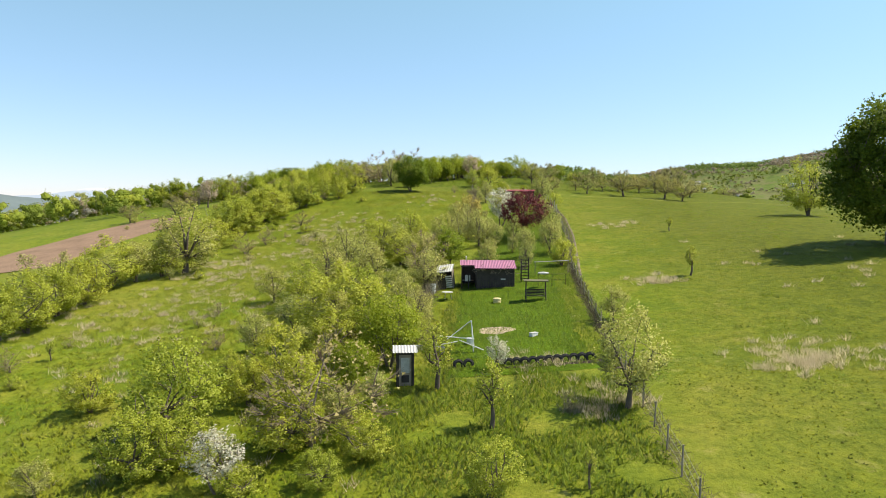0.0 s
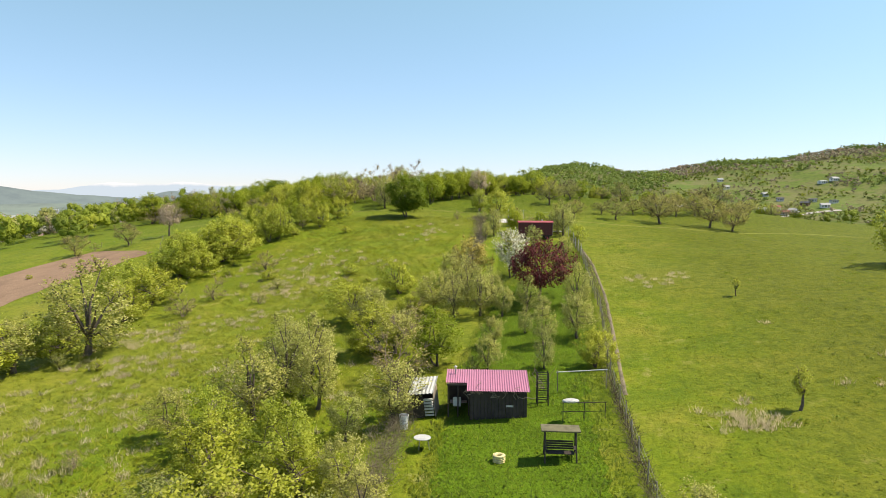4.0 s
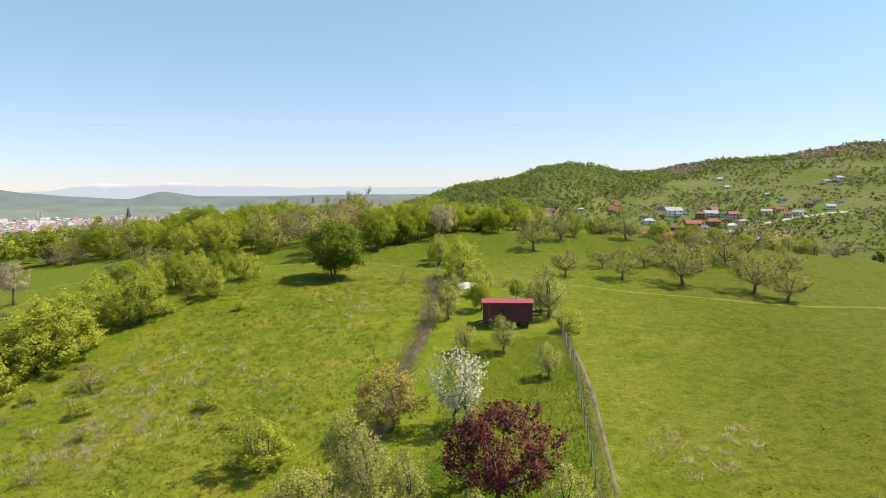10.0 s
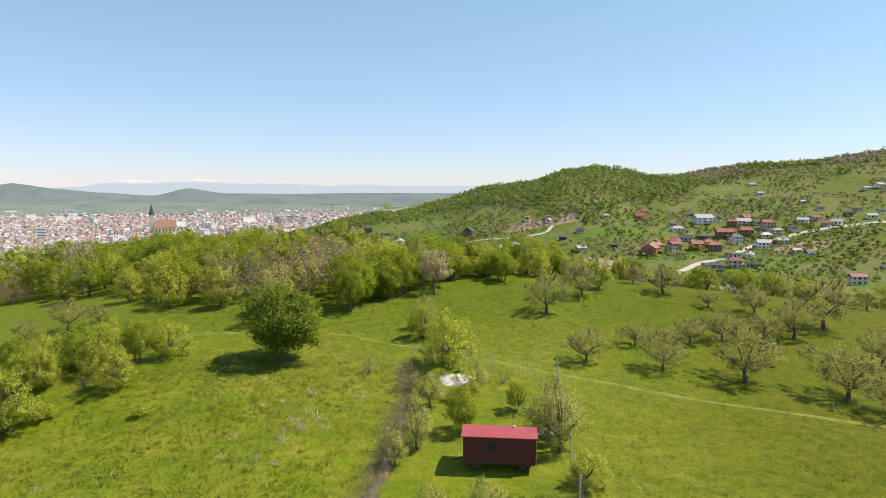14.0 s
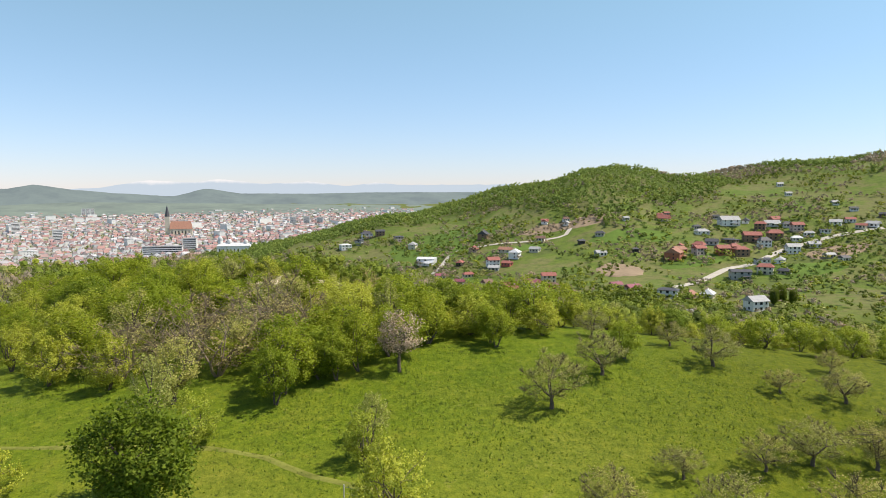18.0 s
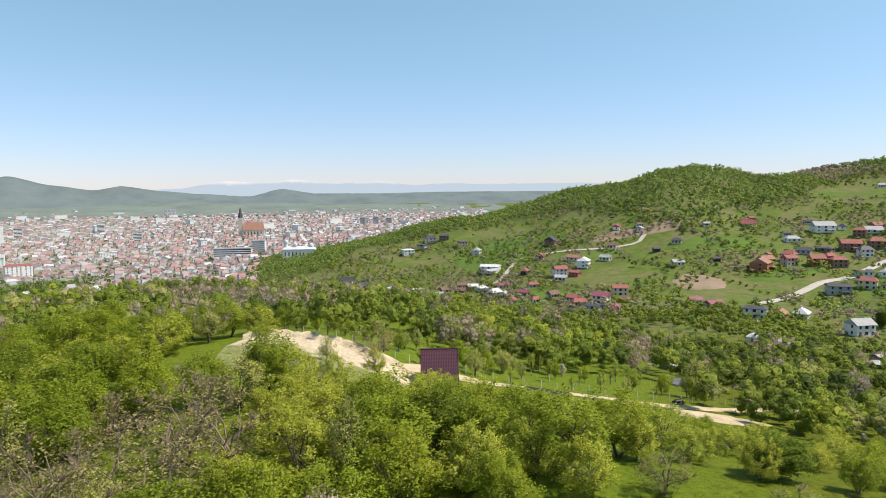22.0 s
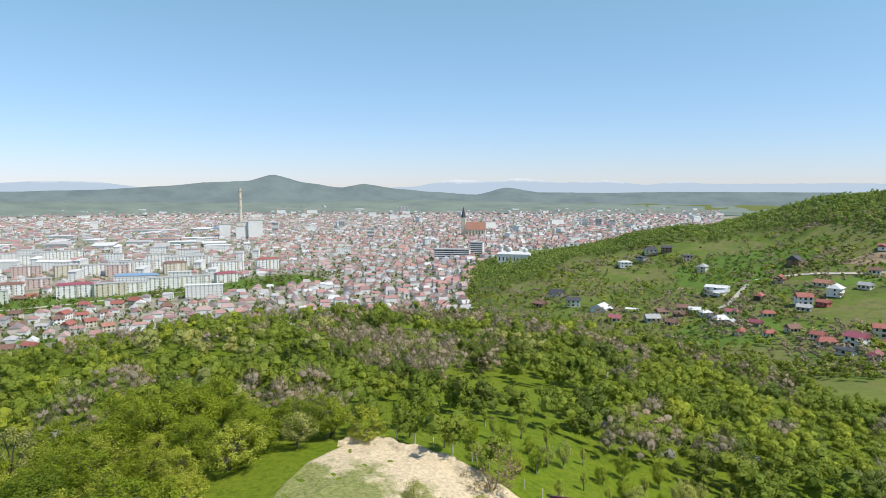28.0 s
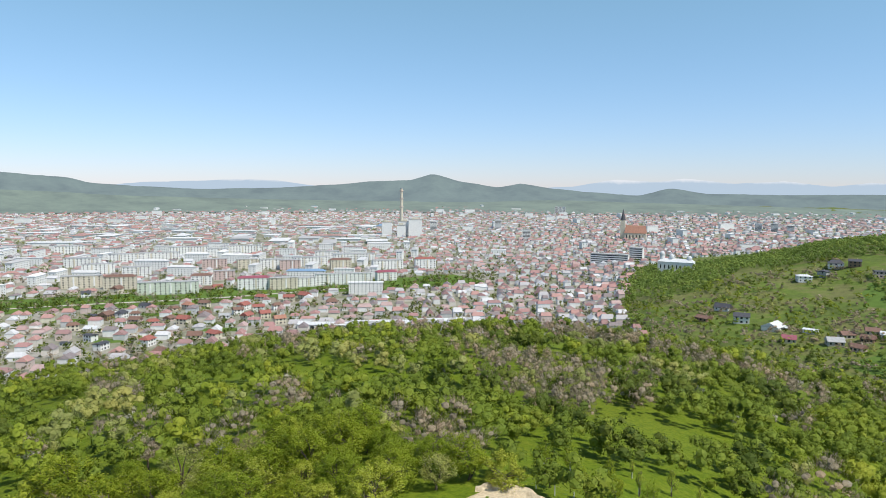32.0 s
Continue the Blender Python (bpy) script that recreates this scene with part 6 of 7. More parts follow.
village("houses in the valley", "183 677 14 w r; 166 675 16 o o; 414 807 12 w w; 426 805 12 w g; 332 894 9 w g; 317 834 9 w g; 176 785 8 c r; 85 787 10 w b; 65 800 10 w r; 184 793 8 "
     "p r; 264 539 15 c m; 308 579 11 w d; 214 620 12 w d; 221 602 12 c d; 276 631 10 w d")
village("houses in the valley", "-68 693 13 c b; -49 675 11 w w; -13 637 11 g m; -3 612 11 w r; 9 621 11 c b; 23 602 11 w r; 27 586 15 c r; 36 562 15 w d; 41 580 15 w m; 54 601 15 c "
     "r; -58 685 12 w w; -68 651 12 p b; -31 670 12 w m; -7 658 13 c r; 13 680 15 w r; 48 548 11 w m")
village("houses at the town's edge", "-520 402 16 w r; -485 396 15 c b; -531 370 16 w d; -568 376 14 w d; -608 392 18 w w; -503 451 17 c r; -519 442 17 c b; -554 514 16 c r; -640 585 18 c "
     "r; -551 532 15 c r; -519 527 16 c o; -581 567 16 w b; -616 606 18 c r; -616 627 18 c r; -571 631 18 p b; -426 523 17 w d; -587 524 15 w b; -581 506 16 "
     "w g; -604 497 18 p b; -648 503 16 c o; -654 490 17 c b; -580 463 16 c r; -606 462 14 p b; -602 444 16 w r")
village("houses at the town's edge", "-623 437 16 p b; -653 450 13 w b; -649 435 16 w d; -652 422 18 b b; -670 417 15 b d; -689 477 18 w d; -800 458 15 w d; -565 356 11 w d; -607 543 18 w "
     "r; -587 548 17 w r; -621 381 15 c b; -648 521 16 c b; -757 598 18 c r; -753 583 18 b b; -810 497 18 c b")
flats("blocks of flats", "-883 484 46 c g; -842 514 37 c b; -757 535 67 n g; -718 625 38 w m; -695 653 34 c g; -694 686 26 w g; -674 733 74 w g; -664 799 28 w m; -807 836 32 c "
     "b; -1001 549 43 w g; -932 574 37 w g; -829 649 28 p g; -804 602 26 w b; -866 913 69 w g; -754 886 48 w g; -858 778 31 p g; -887 762 32 w g; -871 826 "
     "55 w g; -933 909 42 w g; -1175 776 68 w g; -1133 860 75 w g; -1108 798 37 w g; -1119 640 55 w g; -1105 688 62 w g")
flats("blocks of flats", "-1101 564 51 w g; -1332 626 49 w g; -726 942 33 w r; -951 703 37 p g; -914 738 31 c g")


# ---- the town on the plain ----
TOWN_EYE = (22.0, 158.0)
town_rng = random.Random(51)


def town_stuff(name, rows, wall, roof, label):
    """Many small buildings as one mesh for walls with its roofs: rows of x, y, length, depth, height, turn, rise."""
    r = np.array(rows, float)
    n = len(r)
    z = land(r[:, 0], r[:, 1]) - 0.5
    c, s = np.cos(np.radians(r[:, 5])), np.sin(np.radians(r[:, 5]))

    def corner(u, v, h):
        px, py = u * r[:, 2] / 2, v * r[:, 3] / 2
        return np.stack([r[:, 0] + px * c - py * s, r[:, 1] + px * s + py * c, z + h], 1)
    H = r[:, 4]
    base = [corner(u, v, 0 * H) for u, v in ((-1, -1), (1, -1), (1, 1), (-1, 1))]
    eave = [corner(u, v, H) for u, v in ((-1, -1), (1, -1), (1, 1), (-1, 1))]
    me = bpy.data.meshes.new(name)
    co = np.stack(base + eave, 1).reshape(-1, 3)
    quad = np.array([(0, 1, 5, 4), (1, 2, 6, 5), (2, 3, 7, 6), (3, 0, 4, 7)])
    faces = (np.arange(n)[:, None, None] * 8 + quad[None]).reshape(-1, 4)
    me.from_pydata(co.tolist(), [], faces.tolist())
    me.materials.append(wall)
    tagged(new(name, me), label, "buildings", kind="stuff")
    over = [corner(u * 1.06, v * 1.1, H - 0.1) for u, v in ((-1, -1), (1, -1), (1, 1), (-1, 1))]
    ridge = [corner(u * 0.8, 0, H + r[:, 6]) for u in (-1, 1)]
    co = np.stack(over + ridge, 1).reshape(-1, 3)
    faces = []
    for i in range(n):
        k = 6 * i
        faces += [(k, k + 1, k + 5, k + 4), (k + 2, k + 3, k + 4, k + 5), (k + 1, k + 2, k + 5), (k + 3, k, k + 4)]
    me = bpy.data.meshes.new(name + "_roofs")
    me.from_pydata(co.tolist(), [], faces)
    me.materials.append(roof)
    tagged(new(name + "_roofs", me), "roofs of the " + label, "roofs", kind="stuff")


def island_paint(name, *stops, rough=0.85):
    m, t, b = nodes_of(name)
    geo = t.nodes.new("ShaderNodeNewGeometry")
    c = ramp(t, geo.outputs["Random Per Island"], *stops)
    t.nodes[-1].color_ramp.interpolation = "CONSTANT"
    n = noise_node(t, 0.35, 4, 0.6)
    c = mixed(t, 0.5, c, ramp(t, n.outputs["Fac"], (0.3, (0.72, 0.72, 0.72)), (0.7, (1, 1, 1))), "MULTIPLY")
    t.links.new(c, b.inputs["Base Color"])
    b.inputs["Roughness"].default_value = rough
    return m


T_WALL = island_paint("town_plaster", (0, (0.82, 0.81, 0.80)), (0.35, (0.70, 0.64, 0.58)), (0.5, (0.84, 0.84, 0.84)), (0.74, (0.64, 0.52, 0.48)), (0.82, (0.56, 0.56, 0.56)), (0.93, (0.74, 0.70, 0.56)))
T_RED = island_paint("town_tiles", (0, (0.40, 0.225, 0.21)), (0.2, (0.33, 0.20, 0.19)), (0.32, (0.46, 0.33, 0.31)), (0.44, (0.25, 0.21, 0.21)), (0.56, (0.43, 0.29, 0.27)), (0.66, (0.46, 0.44, 0.45)), (0.76, (0.62, 0.61, 0.62)), (0.86, (0.45, 0.26, 0.23)))
T_GREY = island_paint("flat_town_roofs", (0, (0.62, 0.61, 0.61)), (0.3, (0.46, 0.45, 0.45)), (0.45, (0.70, 0.69, 0.69)), (0.7, (0.42, 0.24, 0.21)), (0.78, (0.76, 0.76, 0.76)), (0.95, (0.20, 0.32, 0.48)))


def polar(a, r):
    return TOWN_EYE[0] + r * math.sin(radians(a)), TOWN_EYE[1] + r * math.cos(radians(a))


taken = {}


def free_spot(x, y, gap):
    i, j = int(x // 40), int(y // 40)
    for p in (-1, 0, 1):
        for q in (-1, 0, 1):
            for u, v, g in taken.get((i + p, j + q), ()):
                if (x - u) ** 2 + (y - v) ** 2 < (gap + g) ** 2:
                    return False
    taken.setdefault((i, j), []).append((x, y, gap))
    return True


for ob in list(scene.objects):
    if ob.name.split(".")[0] in ("house", "block_of_flats"):
        taken.setdefault((int(ob.location.x // 40), int(ob.location.y // 40)), []).append((ob.location.x, ob.location.y, 12 if ob.name[0] == "h" else 24))

RIVER = [(-1010, 60), (-860, 240), (-775, 423), (-716, 544), (-676, 690), (-650, 747), (-600, 900)]


def near_river(x, y):
    p = Vector((x, y))
    for a, b in zip(RIVER, RIVER[1:]):
        a, b = Vector(a), Vector(b)
        f = max(0, min(1, (p - a).dot(b - a) / (b - a).length_squared))
        if (a.lerp(b, f) - p).length < 54:
            return True
    return False


villas, blocks, old, halls, outer = [], [], [], [], []
town_gen = np.random.default_rng(52)
TA, TR = town_gen.uniform(-92, -7, 60000), 480 * (3900 / 480) ** town_gen.random(60000)
TX, TY = TOWN_EYE[0] + TR * np.sin(np.radians(TA)), TOWN_EYE[1] + TR * np.cos(np.radians(TA))
for a, r, x, y, z in zip(TA.tolist(), TR.tolist(), TX.tolist(), TY.tolist(), land(TX, TY).tolist()):
    if z > -62 or near_river(x, y):
        continue
    grid = 46 + 18 * noise.noise(Vector((x * 0.0015, y * 0.0015, 0))) + town_rng.choice((0, 90))
    old_town = -44 < a < -8
    if r < 640 and a > -78 and a < -46:
        if free_spot(x, y, 10):
            villas.append((x, y, town_rng.uniform(9, 13), town_rng.uniform(7.5, 9.5), town_rng.uniform(3.2, 6), grid, town_rng.uniform(2.2, 3.5)))
    elif not old_town and r < 1500:
        if r > 800 and town_rng.random() < 0.45 and free_spot(x, y, 21):
            blocks.append((x, y, town_rng.uniform(24, 54), 11, town_rng.choice((11, 14, 14, 16)), grid, town_rng.choice((0.5, 0.5, 2.5))))
        elif free_spot(x, y, 9):
            villas.append((x, y, town_rng.uniform(7, 15), town_rng.uniform(6.5, 10), town_rng.uniform(3, 6.5), grid, town_rng.uniform(1.5, 3.5)))
    elif not old_town and r < 2300:
        if town_rng.random() < 0.3 and free_spot(x, y, 42):
            halls.append((x, y, town_rng.uniform(50, 110), town_rng.uniform(26, 46), town_rng.uniform(6, 9), grid, 0.8))
        elif free_spot(x, y, 13):
            outer.append((x, y, town_rng.uniform(10, 22), town_rng.uniform(8, 12), town_rng.uniform(4, 8), grid, town_rng.uniform(0.6, 3.5)))
    elif old_town and r < 1900:
        if town_rng.random() < 0.02 and r > 1000 and free_spot(x, y, 20):
            blocks.append((x, y, town_rng.uniform(20, 36), 12, town_rng.choice((11, 13, 16)), grid, 0.5))
        elif free_spot(x, y, 7.6 if r < 1200 else 8.6):
            old.append((x, y, town_rng.uniform(6.5, 14), town_rng.uniform(6, 9), town_rng.uniform(2.8, 6.5) * (1 if town_rng.random() < 0.93 else 1.5), grid, town_rng.uniform(2.2, 4.0)))
    elif r < 2900 or town_rng.random() < 0.6:
        if town_rng.random() < 0.05 and free_spot(x, y, 26):
            blocks.append((x, y, town_rng.uniform(24, 50), 12, town_rng.choice((12, 14, 20)), grid, 0.5))
        elif free_spot(x, y, 13):
            outer.append((x, y, town_rng.uniform(9, 20), town_rng.uniform(8, 13), town_rng.uniform(4, 7.5), grid, town_rng.uniform(1.5, 3.5)))
town_stuff("town_villas", villas, T_WALL, T_RED, "detached town houses with gardens")
town_stuff("town_blocks", blocks, WALLS["w"], T_GREY, "pale blocks of flats across the town")
town_stuff("old_town_houses", old, T_WALL, T_RED, "close red-roofed houses of the old town")
town_stuff("factory_halls", halls, WALLS["w"], T_GREY, "long pale factory halls")
town_stuff("outer_town_houses", outer, T_WALL, T_RED, "houses of the outer town")


def window_bands(rows):
    """Dark windows on the sides of the blocks that face the hill."""
    co, faces = [], []
    for x, y, w, d, h, turn, _ in rows:
        if math.hypot(x - 22, y - 158) > 1500:
            continue
        z = ground_z(x, y) - 0.5
        c, s = math.cos(radians(turn)), math.sin(radians(turn))
        for side in ((0, -1), (0, 1), (1, 0), (-1, 0)):
            nx, ny = side[0] * c - side[1] * s, side[0] * s + side[1] * c
            if nx * (22 - x) + ny * (158 - y) < 0.25 * math.hypot(22 - x, 158 - y):
                continue
            span, off = (w, d / 2) if side[0] == 0 else (d, w / 2)
            n = max(2, int(span / 4.2))
            for f in range(int(h / 3)):
                for k in range(n):
                    m = -span / 2 + span * (k + 0.5) / n
                    base = len(co)
                    for u, v in ((-0.55, 1.3), (0.55, 1.3), (0.55, 2.4), (-0.55, 2.4)):
                        px, py = (m + u, side[1] * (off + 0.06)) if side[0] == 0 else (side[0] * (off + 0.06), m + u)
                        co.append((x + px * c - py * s, y + px * s + py * c, z + 3 * f + v))
                    faces.append((base, base + 1, base + 2, base + 3))
    me = mesh_from("block_windows", co, faces, M_GLASS)
    tagged(new("block_windows", me), "dark windows of the distant blocks of flats", "windows", kind="stuff")


window_bands(blocks)

# trees between the houses
park = []
for a, r, x, y, z in list(zip(TA.tolist(), TR.tolist(), TX.tolist(), TY.tolist(), land(TX, TY).tolist()))[::-2]:
    x, y = x + town_rng.uniform(-9, 9), y + town_rng.uniform(-9, 9)
    if z > -60 or not (near_river(x, y) and town_rng.random() < 0.03 or free_spot(x, y, 1.6 if r < 1400 else 3.4)):
        continue
    h = town_rng.uniform(4, 9) * (1 if r < 1500 else 1.2)
    park.append((x, y, h, h * 0.5))
foliage("town_trees", park[::2], FAR_LEAF["D"], 28, 1.2, "green trees between the town's houses", 61, category="trees", closed=False)
foliage("town_gardens", park[1::4], FAR_LEAF["G"], 28, 1.2, "yellow-green garden trees in the town", 62, category="trees", closed=False)
foliage("bare_town_trees", park[3::4], FAR_LEAF["B"], 28, 1.2, "brown budding trees in the town", 63, category="trees", closed=False)


def landmark_chimney(x, y, h):
    s = thing("factory_chimney", "tall pale concrete factory chimney with platform", "chimney", at_ground(x, y))
    part("shaft", rod(bmesh.new(), (0, 0, 0), (0, 0, h), 5.2, 3.6, 18), WALLS["c"], s)
    for k in (0.62, 0.8, 0.96):
        part("platform", rod(bmesh.new(), (0, 0, h * k), (0, 0, h * k + 1.4), 5.6, 5.6, 18), WALLS["p"], s)
    part("mouth", rod(bmesh.new(), (0, 0, h), (0, 0, h + 2.5), 3.9, 3.7, 18), WALLS["g"], s)


landmark_chimney(-1262, 1412, 122)
for k, (dx, dy, w, h) in enumerate(((20, -10, 30, 38), (-24, -30, 26, 34), (52, -2, 34, 44), (36, -36, 22, 30))):
    s_ = thing("silo_block", "white windowless factory silo block at the chimney's foot", "silo", at_ground(-1262 + dx, 1412 + dy, 46), "silos round the chimney")
    part("body", boxed(-w / 2, w / 2, -w * 0.35, w * 0.35, 0, h, 0.3), WALLS["w"], s_)
    part("parapet", boxed(-w / 2 - 0.4, w / 2 + 0.4, -w * 0.35 - 0.4, w * 0.35 + 0.4, h + 0.004, h + 1.6, 0.0), WALLS["g"], s_)
    part("head_house", boxed(-w / 4, w / 4, -4, 4, h + 1.6, h + 6, 0.0), WALLS["c"], s_)


def gothic_church(x, y):
    s = thing("gothic_church", "large gothic church with orange tiled roof and tall spire", "church", at_ground(x, y, 22))
    part("nave", boxed(-26, 26, -13, 13, 0, 17, 0.0), WALLS["c"], s)
    part("roof", gable_roof(bmesh.new(), 52, 26, 17, 19, 0.8, 3), ROOFS["o"], s, "steep orange tiled roof")
    part("tower", boxed(-37, -26.05, -6, 6, 0, 48, 0.0), WALLS["c"], s, "square stone tower")
    bm = bmesh.new()
    bmesh.ops.create_cone(bm, cap_ends=True, segments=8, radius1=6.6, radius2=0.2, depth=28, matrix=Matrix.Translation((-31.5, 0, 62.05)))
    part("spire", bm, ROOFS["d"], s, "dark pointed spire")
    for k in range(6):
        p = part("lancet_window", boxed(-22 + 8 * k, -20 + 8 * k, -13.08, -13.01, 5, 13, 0.0), M_GLASS, s)
    for k in range(5):
        part("buttress", boxed(-18.6 + 8 * k, -17 + 8 * k, -15.2, -13.01, 0, 12, 0.0), WALLS["c"], s)


gothic_church(-772, 1756)


def white_church(x, y):
    s = thing("white_church", "white domed church on the wooded slope's foot", "church", at_ground(x, y, 15, 0.5))
    part("nave", boxed(-22, 22, -8, 8, 0, 13, 0.0), WALLS["w"], s)
    part("roof", gable_roof(bmesh.new(), 44, 16, 13, 4, 0.4, 4), ROOFS["w"], s)
    for dx, h in ((-18, 22), (-6, 18), (16, 17)):
        t = part("turret", rod(bmesh.new(), (dx, 0, 12), (dx, 0, h), 3.2, 3.0, 12), WALLS["w"], s)
        bm = bmesh.new()
        bmesh.ops.create_uvsphere(bm, u_segments=14, v_segments=8, radius=3.4, matrix=Matrix.Translation((dx, 0, h)) @ Matrix.Diagonal((1, 1, 1.25, 1)))
        part("dome", bm, ROOFS["w"], t)
    for k in range(8):
        part("window", boxed(-19 + 5 * k, -17.6 + 5 * k, -8.1, -8.01, 4, 9, 0.0), M_GLASS, s)


white_church(-345, 1015)


def office(x, y, w, d, h, turn, label):
    s = thing("office_building", label, "building", at_ground(x, y, turn, 0.4))
    part("body", boxed(-w / 2, w / 2, -d / 2, d / 2, 0, h, 0.0), WALLS["w"], s)
    part("roof_slab", boxed(-w / 2 - 0.4, w / 2 + 0.4, -d / 2 - 0.4, d / 2 + 0.4, h + 0.004, h + 0.9, 0.0), WALLS["g"], s)
    for f in range(int(h / 3.4)):
        part("window_band", boxed(-w / 2 + 1, w / 2 - 1, -d / 2 - 0.08, -d / 2 - 0.01, 3.4 * f + 1.2, 3.4 * f + 2.7, 0.0), M_GLASS, s)


office(-535, 1190, 62, 16, 17, 18, "white office building with dark window bands")
office(-500, 1215, 22, 18, 24, 18, "white office building with dark window bands")
for k, (a, r, h) in enumerate(((-32.8, 3370, 36), (-32.5, 3370, 36), (-32.2, 3370, 36), (-16.3, 2240, 28), (-17.4, 2260, 26), (-15.2, 2230, 24), (-37.6, 2080, 30), (-43, 1980, 28), (-35.2, 1700, 26))):
    x, y = polar(a, r)
    office(x, y, 15 if r > 3000 else 20, 14, h, -a, "tall white tower block standing over the town")
for k in range(6):
    x, y = -470 + 16 * k * 0.9, 545 + 20 * k
    s_ = thing("market_hall", "long low pale hall with a shallow sheet roof", "hall", at_ground(x, y, 40 + 2 * k), "halls at the town's edge")
    part("wall", boxed(-26, 26, -7, 7, 0, 4.2, 0.0), WALLS["g" if k % 2 else "w"], s_)
    part("roof", gable_roof(bmesh.new(), 52, 14, 4.2, 1.6, 0.4, 0), ROOFS["wg"[k % 2]], s_)
    for j in range(6):
        part("gate", boxed(-22 + 8 * j, -18.5 + 8 * j, -7.08, -7.01, 0.1, 3.2, 0.0), M_GLASS if j % 2 else WALLS["b"], s_)

ribbon("river_bank", RIVER, 92, M_LAWN, "green grassy embankment along the town", 0.5, 14, "bank", 0.1)
ribbon("town_road", [(-990, 80), (-835, 260), (-748, 440), (-690, 560), (-648, 700), (-628, 760)], 7, M_ROAD, "pale road beside the embankment", 0.75, 10)
ribbon("villa_road", [(-700, 330), (-600, 395), (-540, 420), (-480, 480), (-440, 560)], 7, M_ROAD, "pale road through the villas", 0.7, 10)
for k, (x, y, a, b, turn, mat) in enumerate(((-593, 411, 26, 12, 40, M_PLOT), (-548, 421, 20, 14, 30, M_PLOT), (-532, 474, 24, 10, 45, M_LAWN), (-661, 400, 30, 14, 35, M_LAWN),
                                             (-470, 430, 26, 14, 40, M_PLOT), (-640, 470, 24, 9, 40, M_LAWN), (-560, 385, 18, 9, 30, M_LAWN))):
    patch("garden_plot", x, y, a, b, turn, mat, "flat garden plot between the villas", 0.5, 3, 20, 0.08, "plot", seed=k + 1)
# roads and plots of the valley
ribbon("valley_road", [(130, 560), (158, 588), (188, 623), (210, 634), (253, 674), (307, 696), (370, 687)], 6, M_ROAD, "pale road through the valley village", 0.35, 8)
ribbon("lane", [(-41, 690), (-35, 704), (-30, 735), (-22, 757), (16, 754), (54, 743), (81, 747), (89, 767), (122, 778)], 4.5, M_ROAD, "pale lane up the valley slope", 0.4, 8)
for k, (x, y, a, b, turn, mat) in enumerate(((109, 626, 18, 22, 10, M_PLOT), (171, 650, 34, 16, 30, M_LAWN), (61, 778, 24, 14, 0, M_PLOT), (-40, 812, 60, 70, 0, M_LAWN), (28, 723, 36, 12, 10, M_LAWN),
                                             (238, 612, 40, 18, 20, M_LAWN), (283, 656, 30, 14, 20, M_PLOT), (-29, 628, 36, 40, 0, M_LAWN), (138, 719, 40, 18, 10, M_LAWN), (100, 771, 36, 14, 0, M_PLOT))):
    patch("valley_plot", x, y, a, b, turn, mat, "garden plot on the valley slope", 0.45, 8, 28, 0.12, "plot", seed=k + 3)


# ---- grass, tall enough to show ----
def blades(name, places, high, mat, label, seed, per=1, wide=0.05, spread=0.0, lean=0.45):
    gen = np.random.default_rng(seed)
    p = np.repeat(np.array(places, float), per, 0)
    n = len(p)
    p = p + gen.normal(0, 1, (n, 2)) * spread
    z = land(p[:, 0], p[:, 1])
    h = high * gen.uniform(0.5, 1.4, n)
    a = gen.uniform(0, 2 * np.pi, n)
    foot = np.stack([p[:, 0], p[:, 1], z - 0.03], 1)
    side = np.stack([np.cos(a), np.sin(a), 0 * a], 1) * wide * gen.uniform(0.6, 1.4, n)[:, None]
    tip = foot + np.stack([gen.normal(0, lean, n) * h, gen.normal(0, lean, n) * h, h], 1)
    tri = np.stack([foot - side, foot + side, tip], 1)
    return tagged(new(name, triangles_mesh(name, tri, mat)), label, "grass", kind="stuff")


grass_gen = np.random.default_rng(71)
near_grass = np.stack([grass_gen.normal(-10, 15, 26000), 22 + 118 * grass_gen.random(26000) ** 1.2], 1)
near_grass = near_grass[near_grass[:, 0] < 0.05 * near_grass[:, 1] - 1.5]
blades("meadow_blades", near_grass, 0.22, M_BLADE, "uneven tufts of fresh meadow grass", 72, 6, 0.045, 0.16, 0.7)
v = grass_gen.random(60000)
lawn = np.stack([np.interp(v, (0, 0.15, 0.33, 0.55, 0.77, 1), (4.6, 5.2, 6.6, 9.4, 12.2, 13.8)) + grass_gen.uniform(-5.5, 5.5, 60000), 40 + 78 * v], 1)
blades("lawn_blades", lawn, 0.2, M_LUSHBLADE, "lush uncut grass of the garden", 78, 1, 0.035, 0.0, 0.5)
rough = np.stack([grass_gen.uniform(-4, 9.5, 34000), 13 + 29 * grass_gen.random(34000)], 1)
rough = rough[(np.sin(rough[:, 0] * 1.1 + 2.2 * np.sin(rough[:, 1] * 0.5)) + np.sin(rough[:, 1] * 0.9)) > -0.9]
blades("rough_blades", rough, 0.26, M_LUSHBLADE, "rough tufted grass below the garden", 79, 1, 0.04, 0.12, 0.6)
mown = np.stack([12 + np.abs(grass_gen.normal(0, 20, 45000)), 22 + 110 * grass_gen.random(45000)], 1)
mown = mown[mown[:, 0] > 8.5 + 0.085 * mown[:, 1]]
blades("mown_blades", mown, 0.1, M_MOWNBLADE, "short grass of the mown meadow", 77, 1, 0.06, 0.0, 0.8)
top_grass = np.stack([grass_gen.normal(8, 26, 40000), grass_gen.normal(158, 11, 40000)], 1)
blades("hilltop_blades", top_grass, 0.16, M_LUSHBLADE, "fresh grass tufts over the hilltop", 73, 1, 0.07)
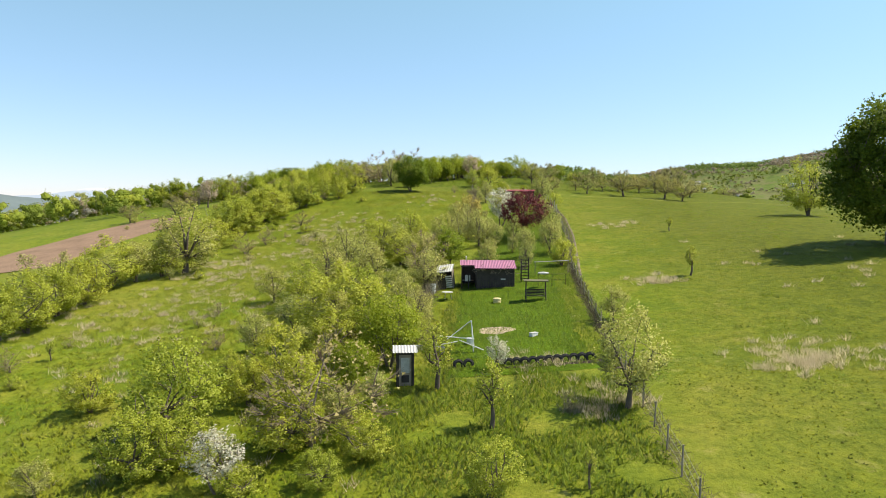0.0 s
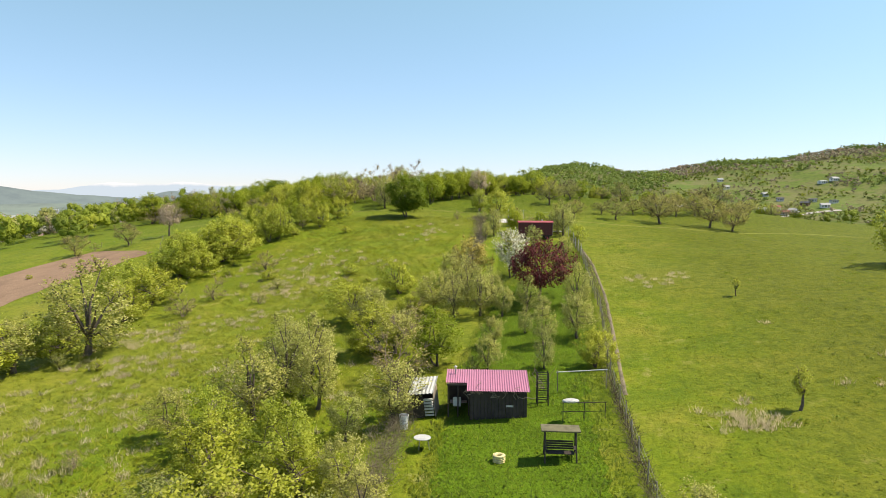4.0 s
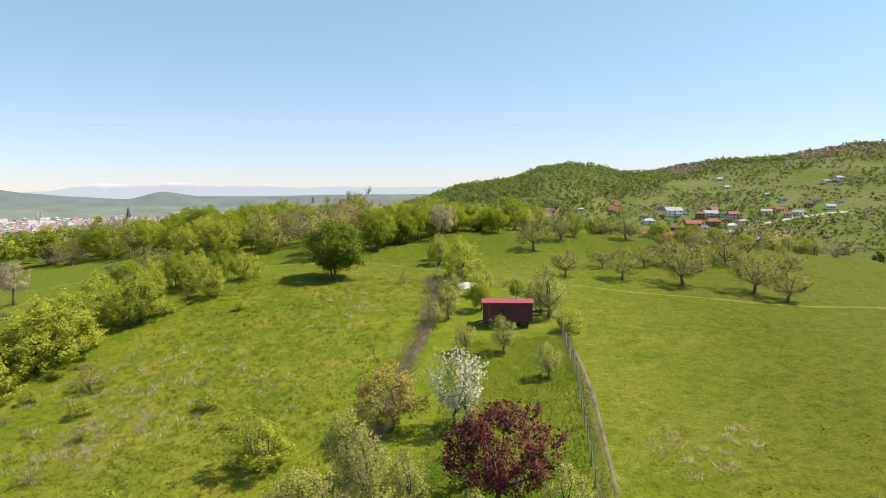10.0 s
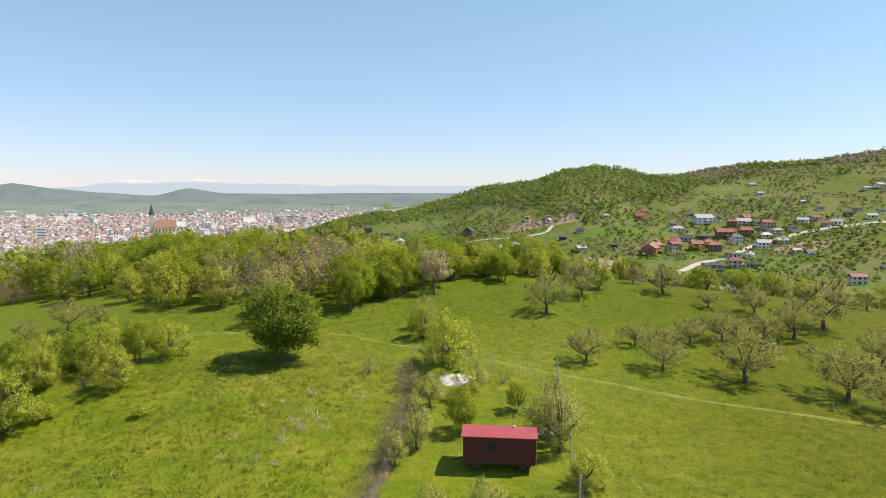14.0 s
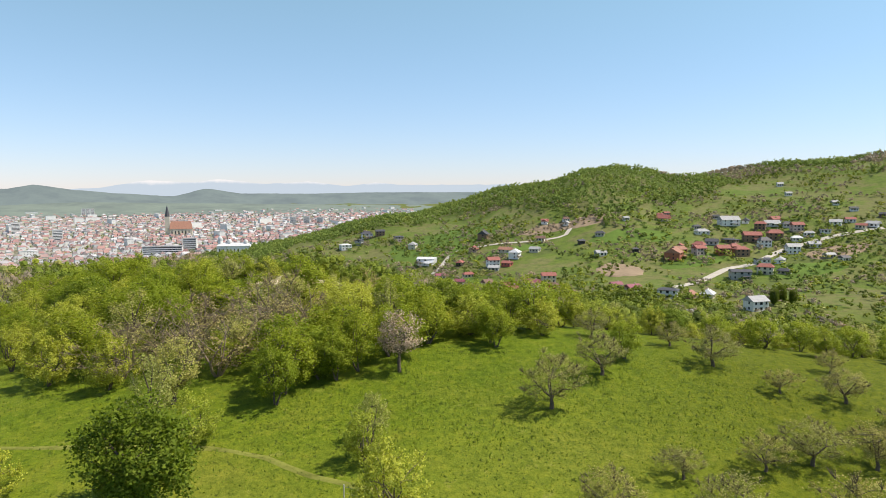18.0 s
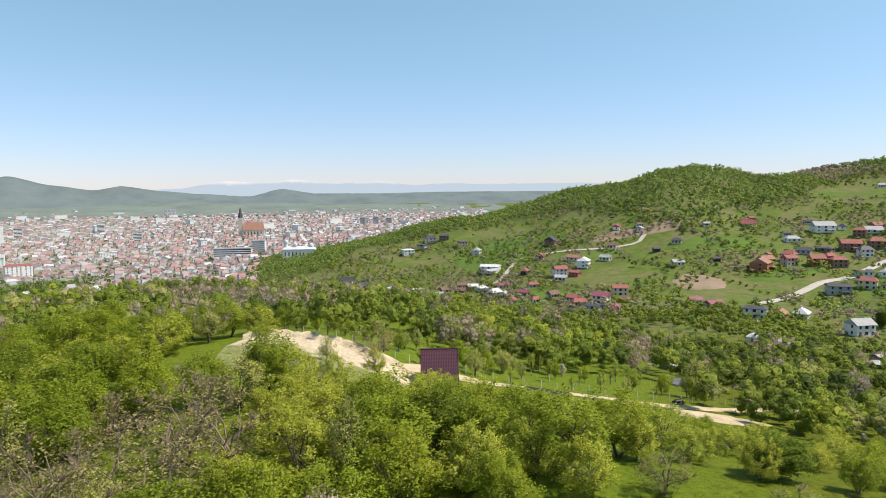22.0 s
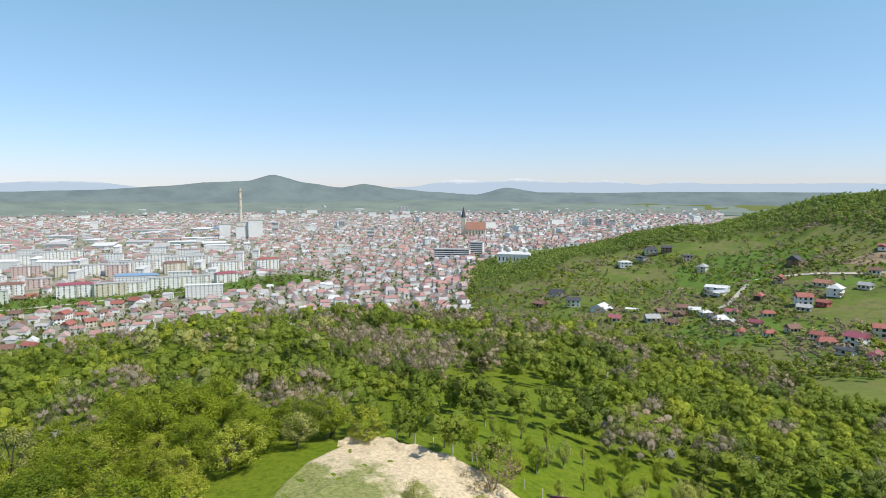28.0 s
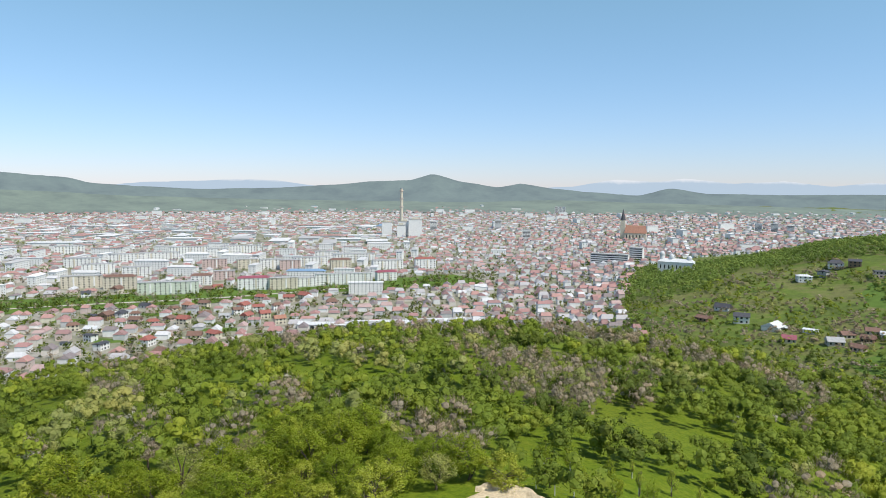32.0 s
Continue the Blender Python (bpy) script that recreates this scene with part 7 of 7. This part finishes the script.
# pale dry grass clumps
dry_rng = random.Random(74)
spots = []
for cx, cy, r, n in ((20.5, 38.5, 2.4, 34), (19, 61, 1.6, 14), (-19, 102, 2.5, 12), (-18, 106, 5, 24), (-26, 80, 4, 26), (-27, 88, 4, 22), (-19, 92, 3, 12), (-12, 60, 8, 30), (-22, 52, 9, 40), (-16, 70, 8, 30),
                     (-30, 66, 8, 30), (-24, 112, 6, 18), (6, 41, 2, 10), (24, 96, 3, 8), (30, 60, 10, 10), (8.6, 34.5, 1.5, 18), (-10, 34, 6, 20), (-12, 112, 6, 14), (0, 128, 5, 12)):
    spots += [(cx + dry_rng.gauss(0, r * 0.7), cy + dry_rng.gauss(0, r * 0.7)) for _ in range(n * 2)]
blades("dry_grass", spots, 0.34, M_DRYBLADE, "clumps of pale dry grass left from last year", 75, 44, 0.018, 0.22, 0.6)
# small dark weeds dotted over the mown meadow
weeds = [(dry_rng.uniform(18, 60), dry_rng.uniform(30, 128)) for _ in range(620)]
weeds = [p for p in weeds if p[0] > 12 + 0.075 * p[1]]
blades("meadow_weeds", weeds, 0.13, M_LUSHBLADE, "small dark weeds dotted over the meadow", 76, 20, 0.05, 0.24, 0.8)


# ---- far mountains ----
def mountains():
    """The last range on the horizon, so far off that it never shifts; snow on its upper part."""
    co, faces = [], []
    n = 420
    for i in range(n + 1):
        a = -100 + 130 * i / n
        x, y = polar(a, 4750)
        ridge = float(curve(np.array(a), (-100, -70, -65.2, -61.7, -58.9, -55.9, -50, -40, -31.5, -28.3, -24.7, -22.9, -19.4, -15.7, -12.6, -10.3, -7.8, 30),
                            (20, 40, 70, 80, 94, 86, 20, 10, 62, 106, 97, 117, 88, 102, 70, 94, 79, 80)))
        ridge += 5 * noise.noise(Vector((a * 0.45, 0, 3))) + 3.5 * noise.noise(Vector((a * 1.6, 0, 5)))
        co += [(x, y, -90), (x, y, ridge * 0.72), (x, y, ridge)]
    for i in range(n):
        a = 3 * i
        faces += [(a, a + 3, a + 4, a + 1), (a + 1, a + 4, a + 5, a + 2)]
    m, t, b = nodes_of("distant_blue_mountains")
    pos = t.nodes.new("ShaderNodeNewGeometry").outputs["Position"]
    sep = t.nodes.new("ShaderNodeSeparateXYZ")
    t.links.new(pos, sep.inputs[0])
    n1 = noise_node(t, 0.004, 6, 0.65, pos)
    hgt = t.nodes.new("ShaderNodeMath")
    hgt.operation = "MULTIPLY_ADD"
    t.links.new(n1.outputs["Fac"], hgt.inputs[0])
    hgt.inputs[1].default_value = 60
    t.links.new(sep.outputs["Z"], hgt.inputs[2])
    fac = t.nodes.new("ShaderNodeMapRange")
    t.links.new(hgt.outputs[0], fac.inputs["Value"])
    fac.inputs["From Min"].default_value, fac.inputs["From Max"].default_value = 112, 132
    # emission only: daylight and blue air haze are painted into both colours
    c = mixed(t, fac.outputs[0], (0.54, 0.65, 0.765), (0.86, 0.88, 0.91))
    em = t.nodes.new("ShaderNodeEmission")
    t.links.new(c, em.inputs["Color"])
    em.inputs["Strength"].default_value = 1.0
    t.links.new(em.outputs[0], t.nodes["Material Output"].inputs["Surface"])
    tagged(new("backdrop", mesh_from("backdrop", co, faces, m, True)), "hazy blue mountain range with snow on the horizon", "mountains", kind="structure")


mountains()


def far_hills(name, radius, shape, base, haze_glow, label, seed):
    """A range of hills behind the town, far enough not to shift: shape maps a bearing to its height. Its emission
    stands in for air haze.
    """
    co, faces = [], []
    n, rows = 380, 10
    for i in range(n + 1):
        a = -112 + 150 * i / n
        top = shape(a) + 1.5 * noise.noise(Vector((a * 0.5, seed, 0))) + 2.0 * noise.noise(Vector((a * 2.2, seed, 4)))
        for j in range(rows + 1):
            f = j / rows
            x, y = polar(a, radius - 620 * (1 - f) + 60 * noise.noise(Vector((a * 0.3, f * 3, seed))) * (f < 1))
            co.append((x, y, -72 + (top + 72) * (f ** 1.5) + 6 * math.sin(f * math.pi) * noise.noise(Vector((a * 0.6, f * 4, seed + 5)))))
    for i in range(n):
        for j in range(rows):
            k = i * (rows + 1) + j
            faces.append((k, k + rows + 1, k + rows + 2, k + 1))
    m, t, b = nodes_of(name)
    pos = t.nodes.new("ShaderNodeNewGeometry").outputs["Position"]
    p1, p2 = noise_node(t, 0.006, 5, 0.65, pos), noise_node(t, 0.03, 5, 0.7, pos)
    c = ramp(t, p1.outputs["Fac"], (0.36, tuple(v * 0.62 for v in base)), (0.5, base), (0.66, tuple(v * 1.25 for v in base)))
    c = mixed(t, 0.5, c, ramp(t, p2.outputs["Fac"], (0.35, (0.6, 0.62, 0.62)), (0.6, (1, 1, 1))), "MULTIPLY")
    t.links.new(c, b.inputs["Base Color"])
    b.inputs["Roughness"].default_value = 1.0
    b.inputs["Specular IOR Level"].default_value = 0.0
    # even bluish emission paints the haze of the air over the hills
    b.inputs["Emission Color"].default_value = (*haze_glow, 1)
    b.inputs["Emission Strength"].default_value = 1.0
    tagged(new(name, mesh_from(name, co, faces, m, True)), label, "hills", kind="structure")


def table_shape(xs, ys):
    return lambda a: float(curve(np.array(a), xs, ys))


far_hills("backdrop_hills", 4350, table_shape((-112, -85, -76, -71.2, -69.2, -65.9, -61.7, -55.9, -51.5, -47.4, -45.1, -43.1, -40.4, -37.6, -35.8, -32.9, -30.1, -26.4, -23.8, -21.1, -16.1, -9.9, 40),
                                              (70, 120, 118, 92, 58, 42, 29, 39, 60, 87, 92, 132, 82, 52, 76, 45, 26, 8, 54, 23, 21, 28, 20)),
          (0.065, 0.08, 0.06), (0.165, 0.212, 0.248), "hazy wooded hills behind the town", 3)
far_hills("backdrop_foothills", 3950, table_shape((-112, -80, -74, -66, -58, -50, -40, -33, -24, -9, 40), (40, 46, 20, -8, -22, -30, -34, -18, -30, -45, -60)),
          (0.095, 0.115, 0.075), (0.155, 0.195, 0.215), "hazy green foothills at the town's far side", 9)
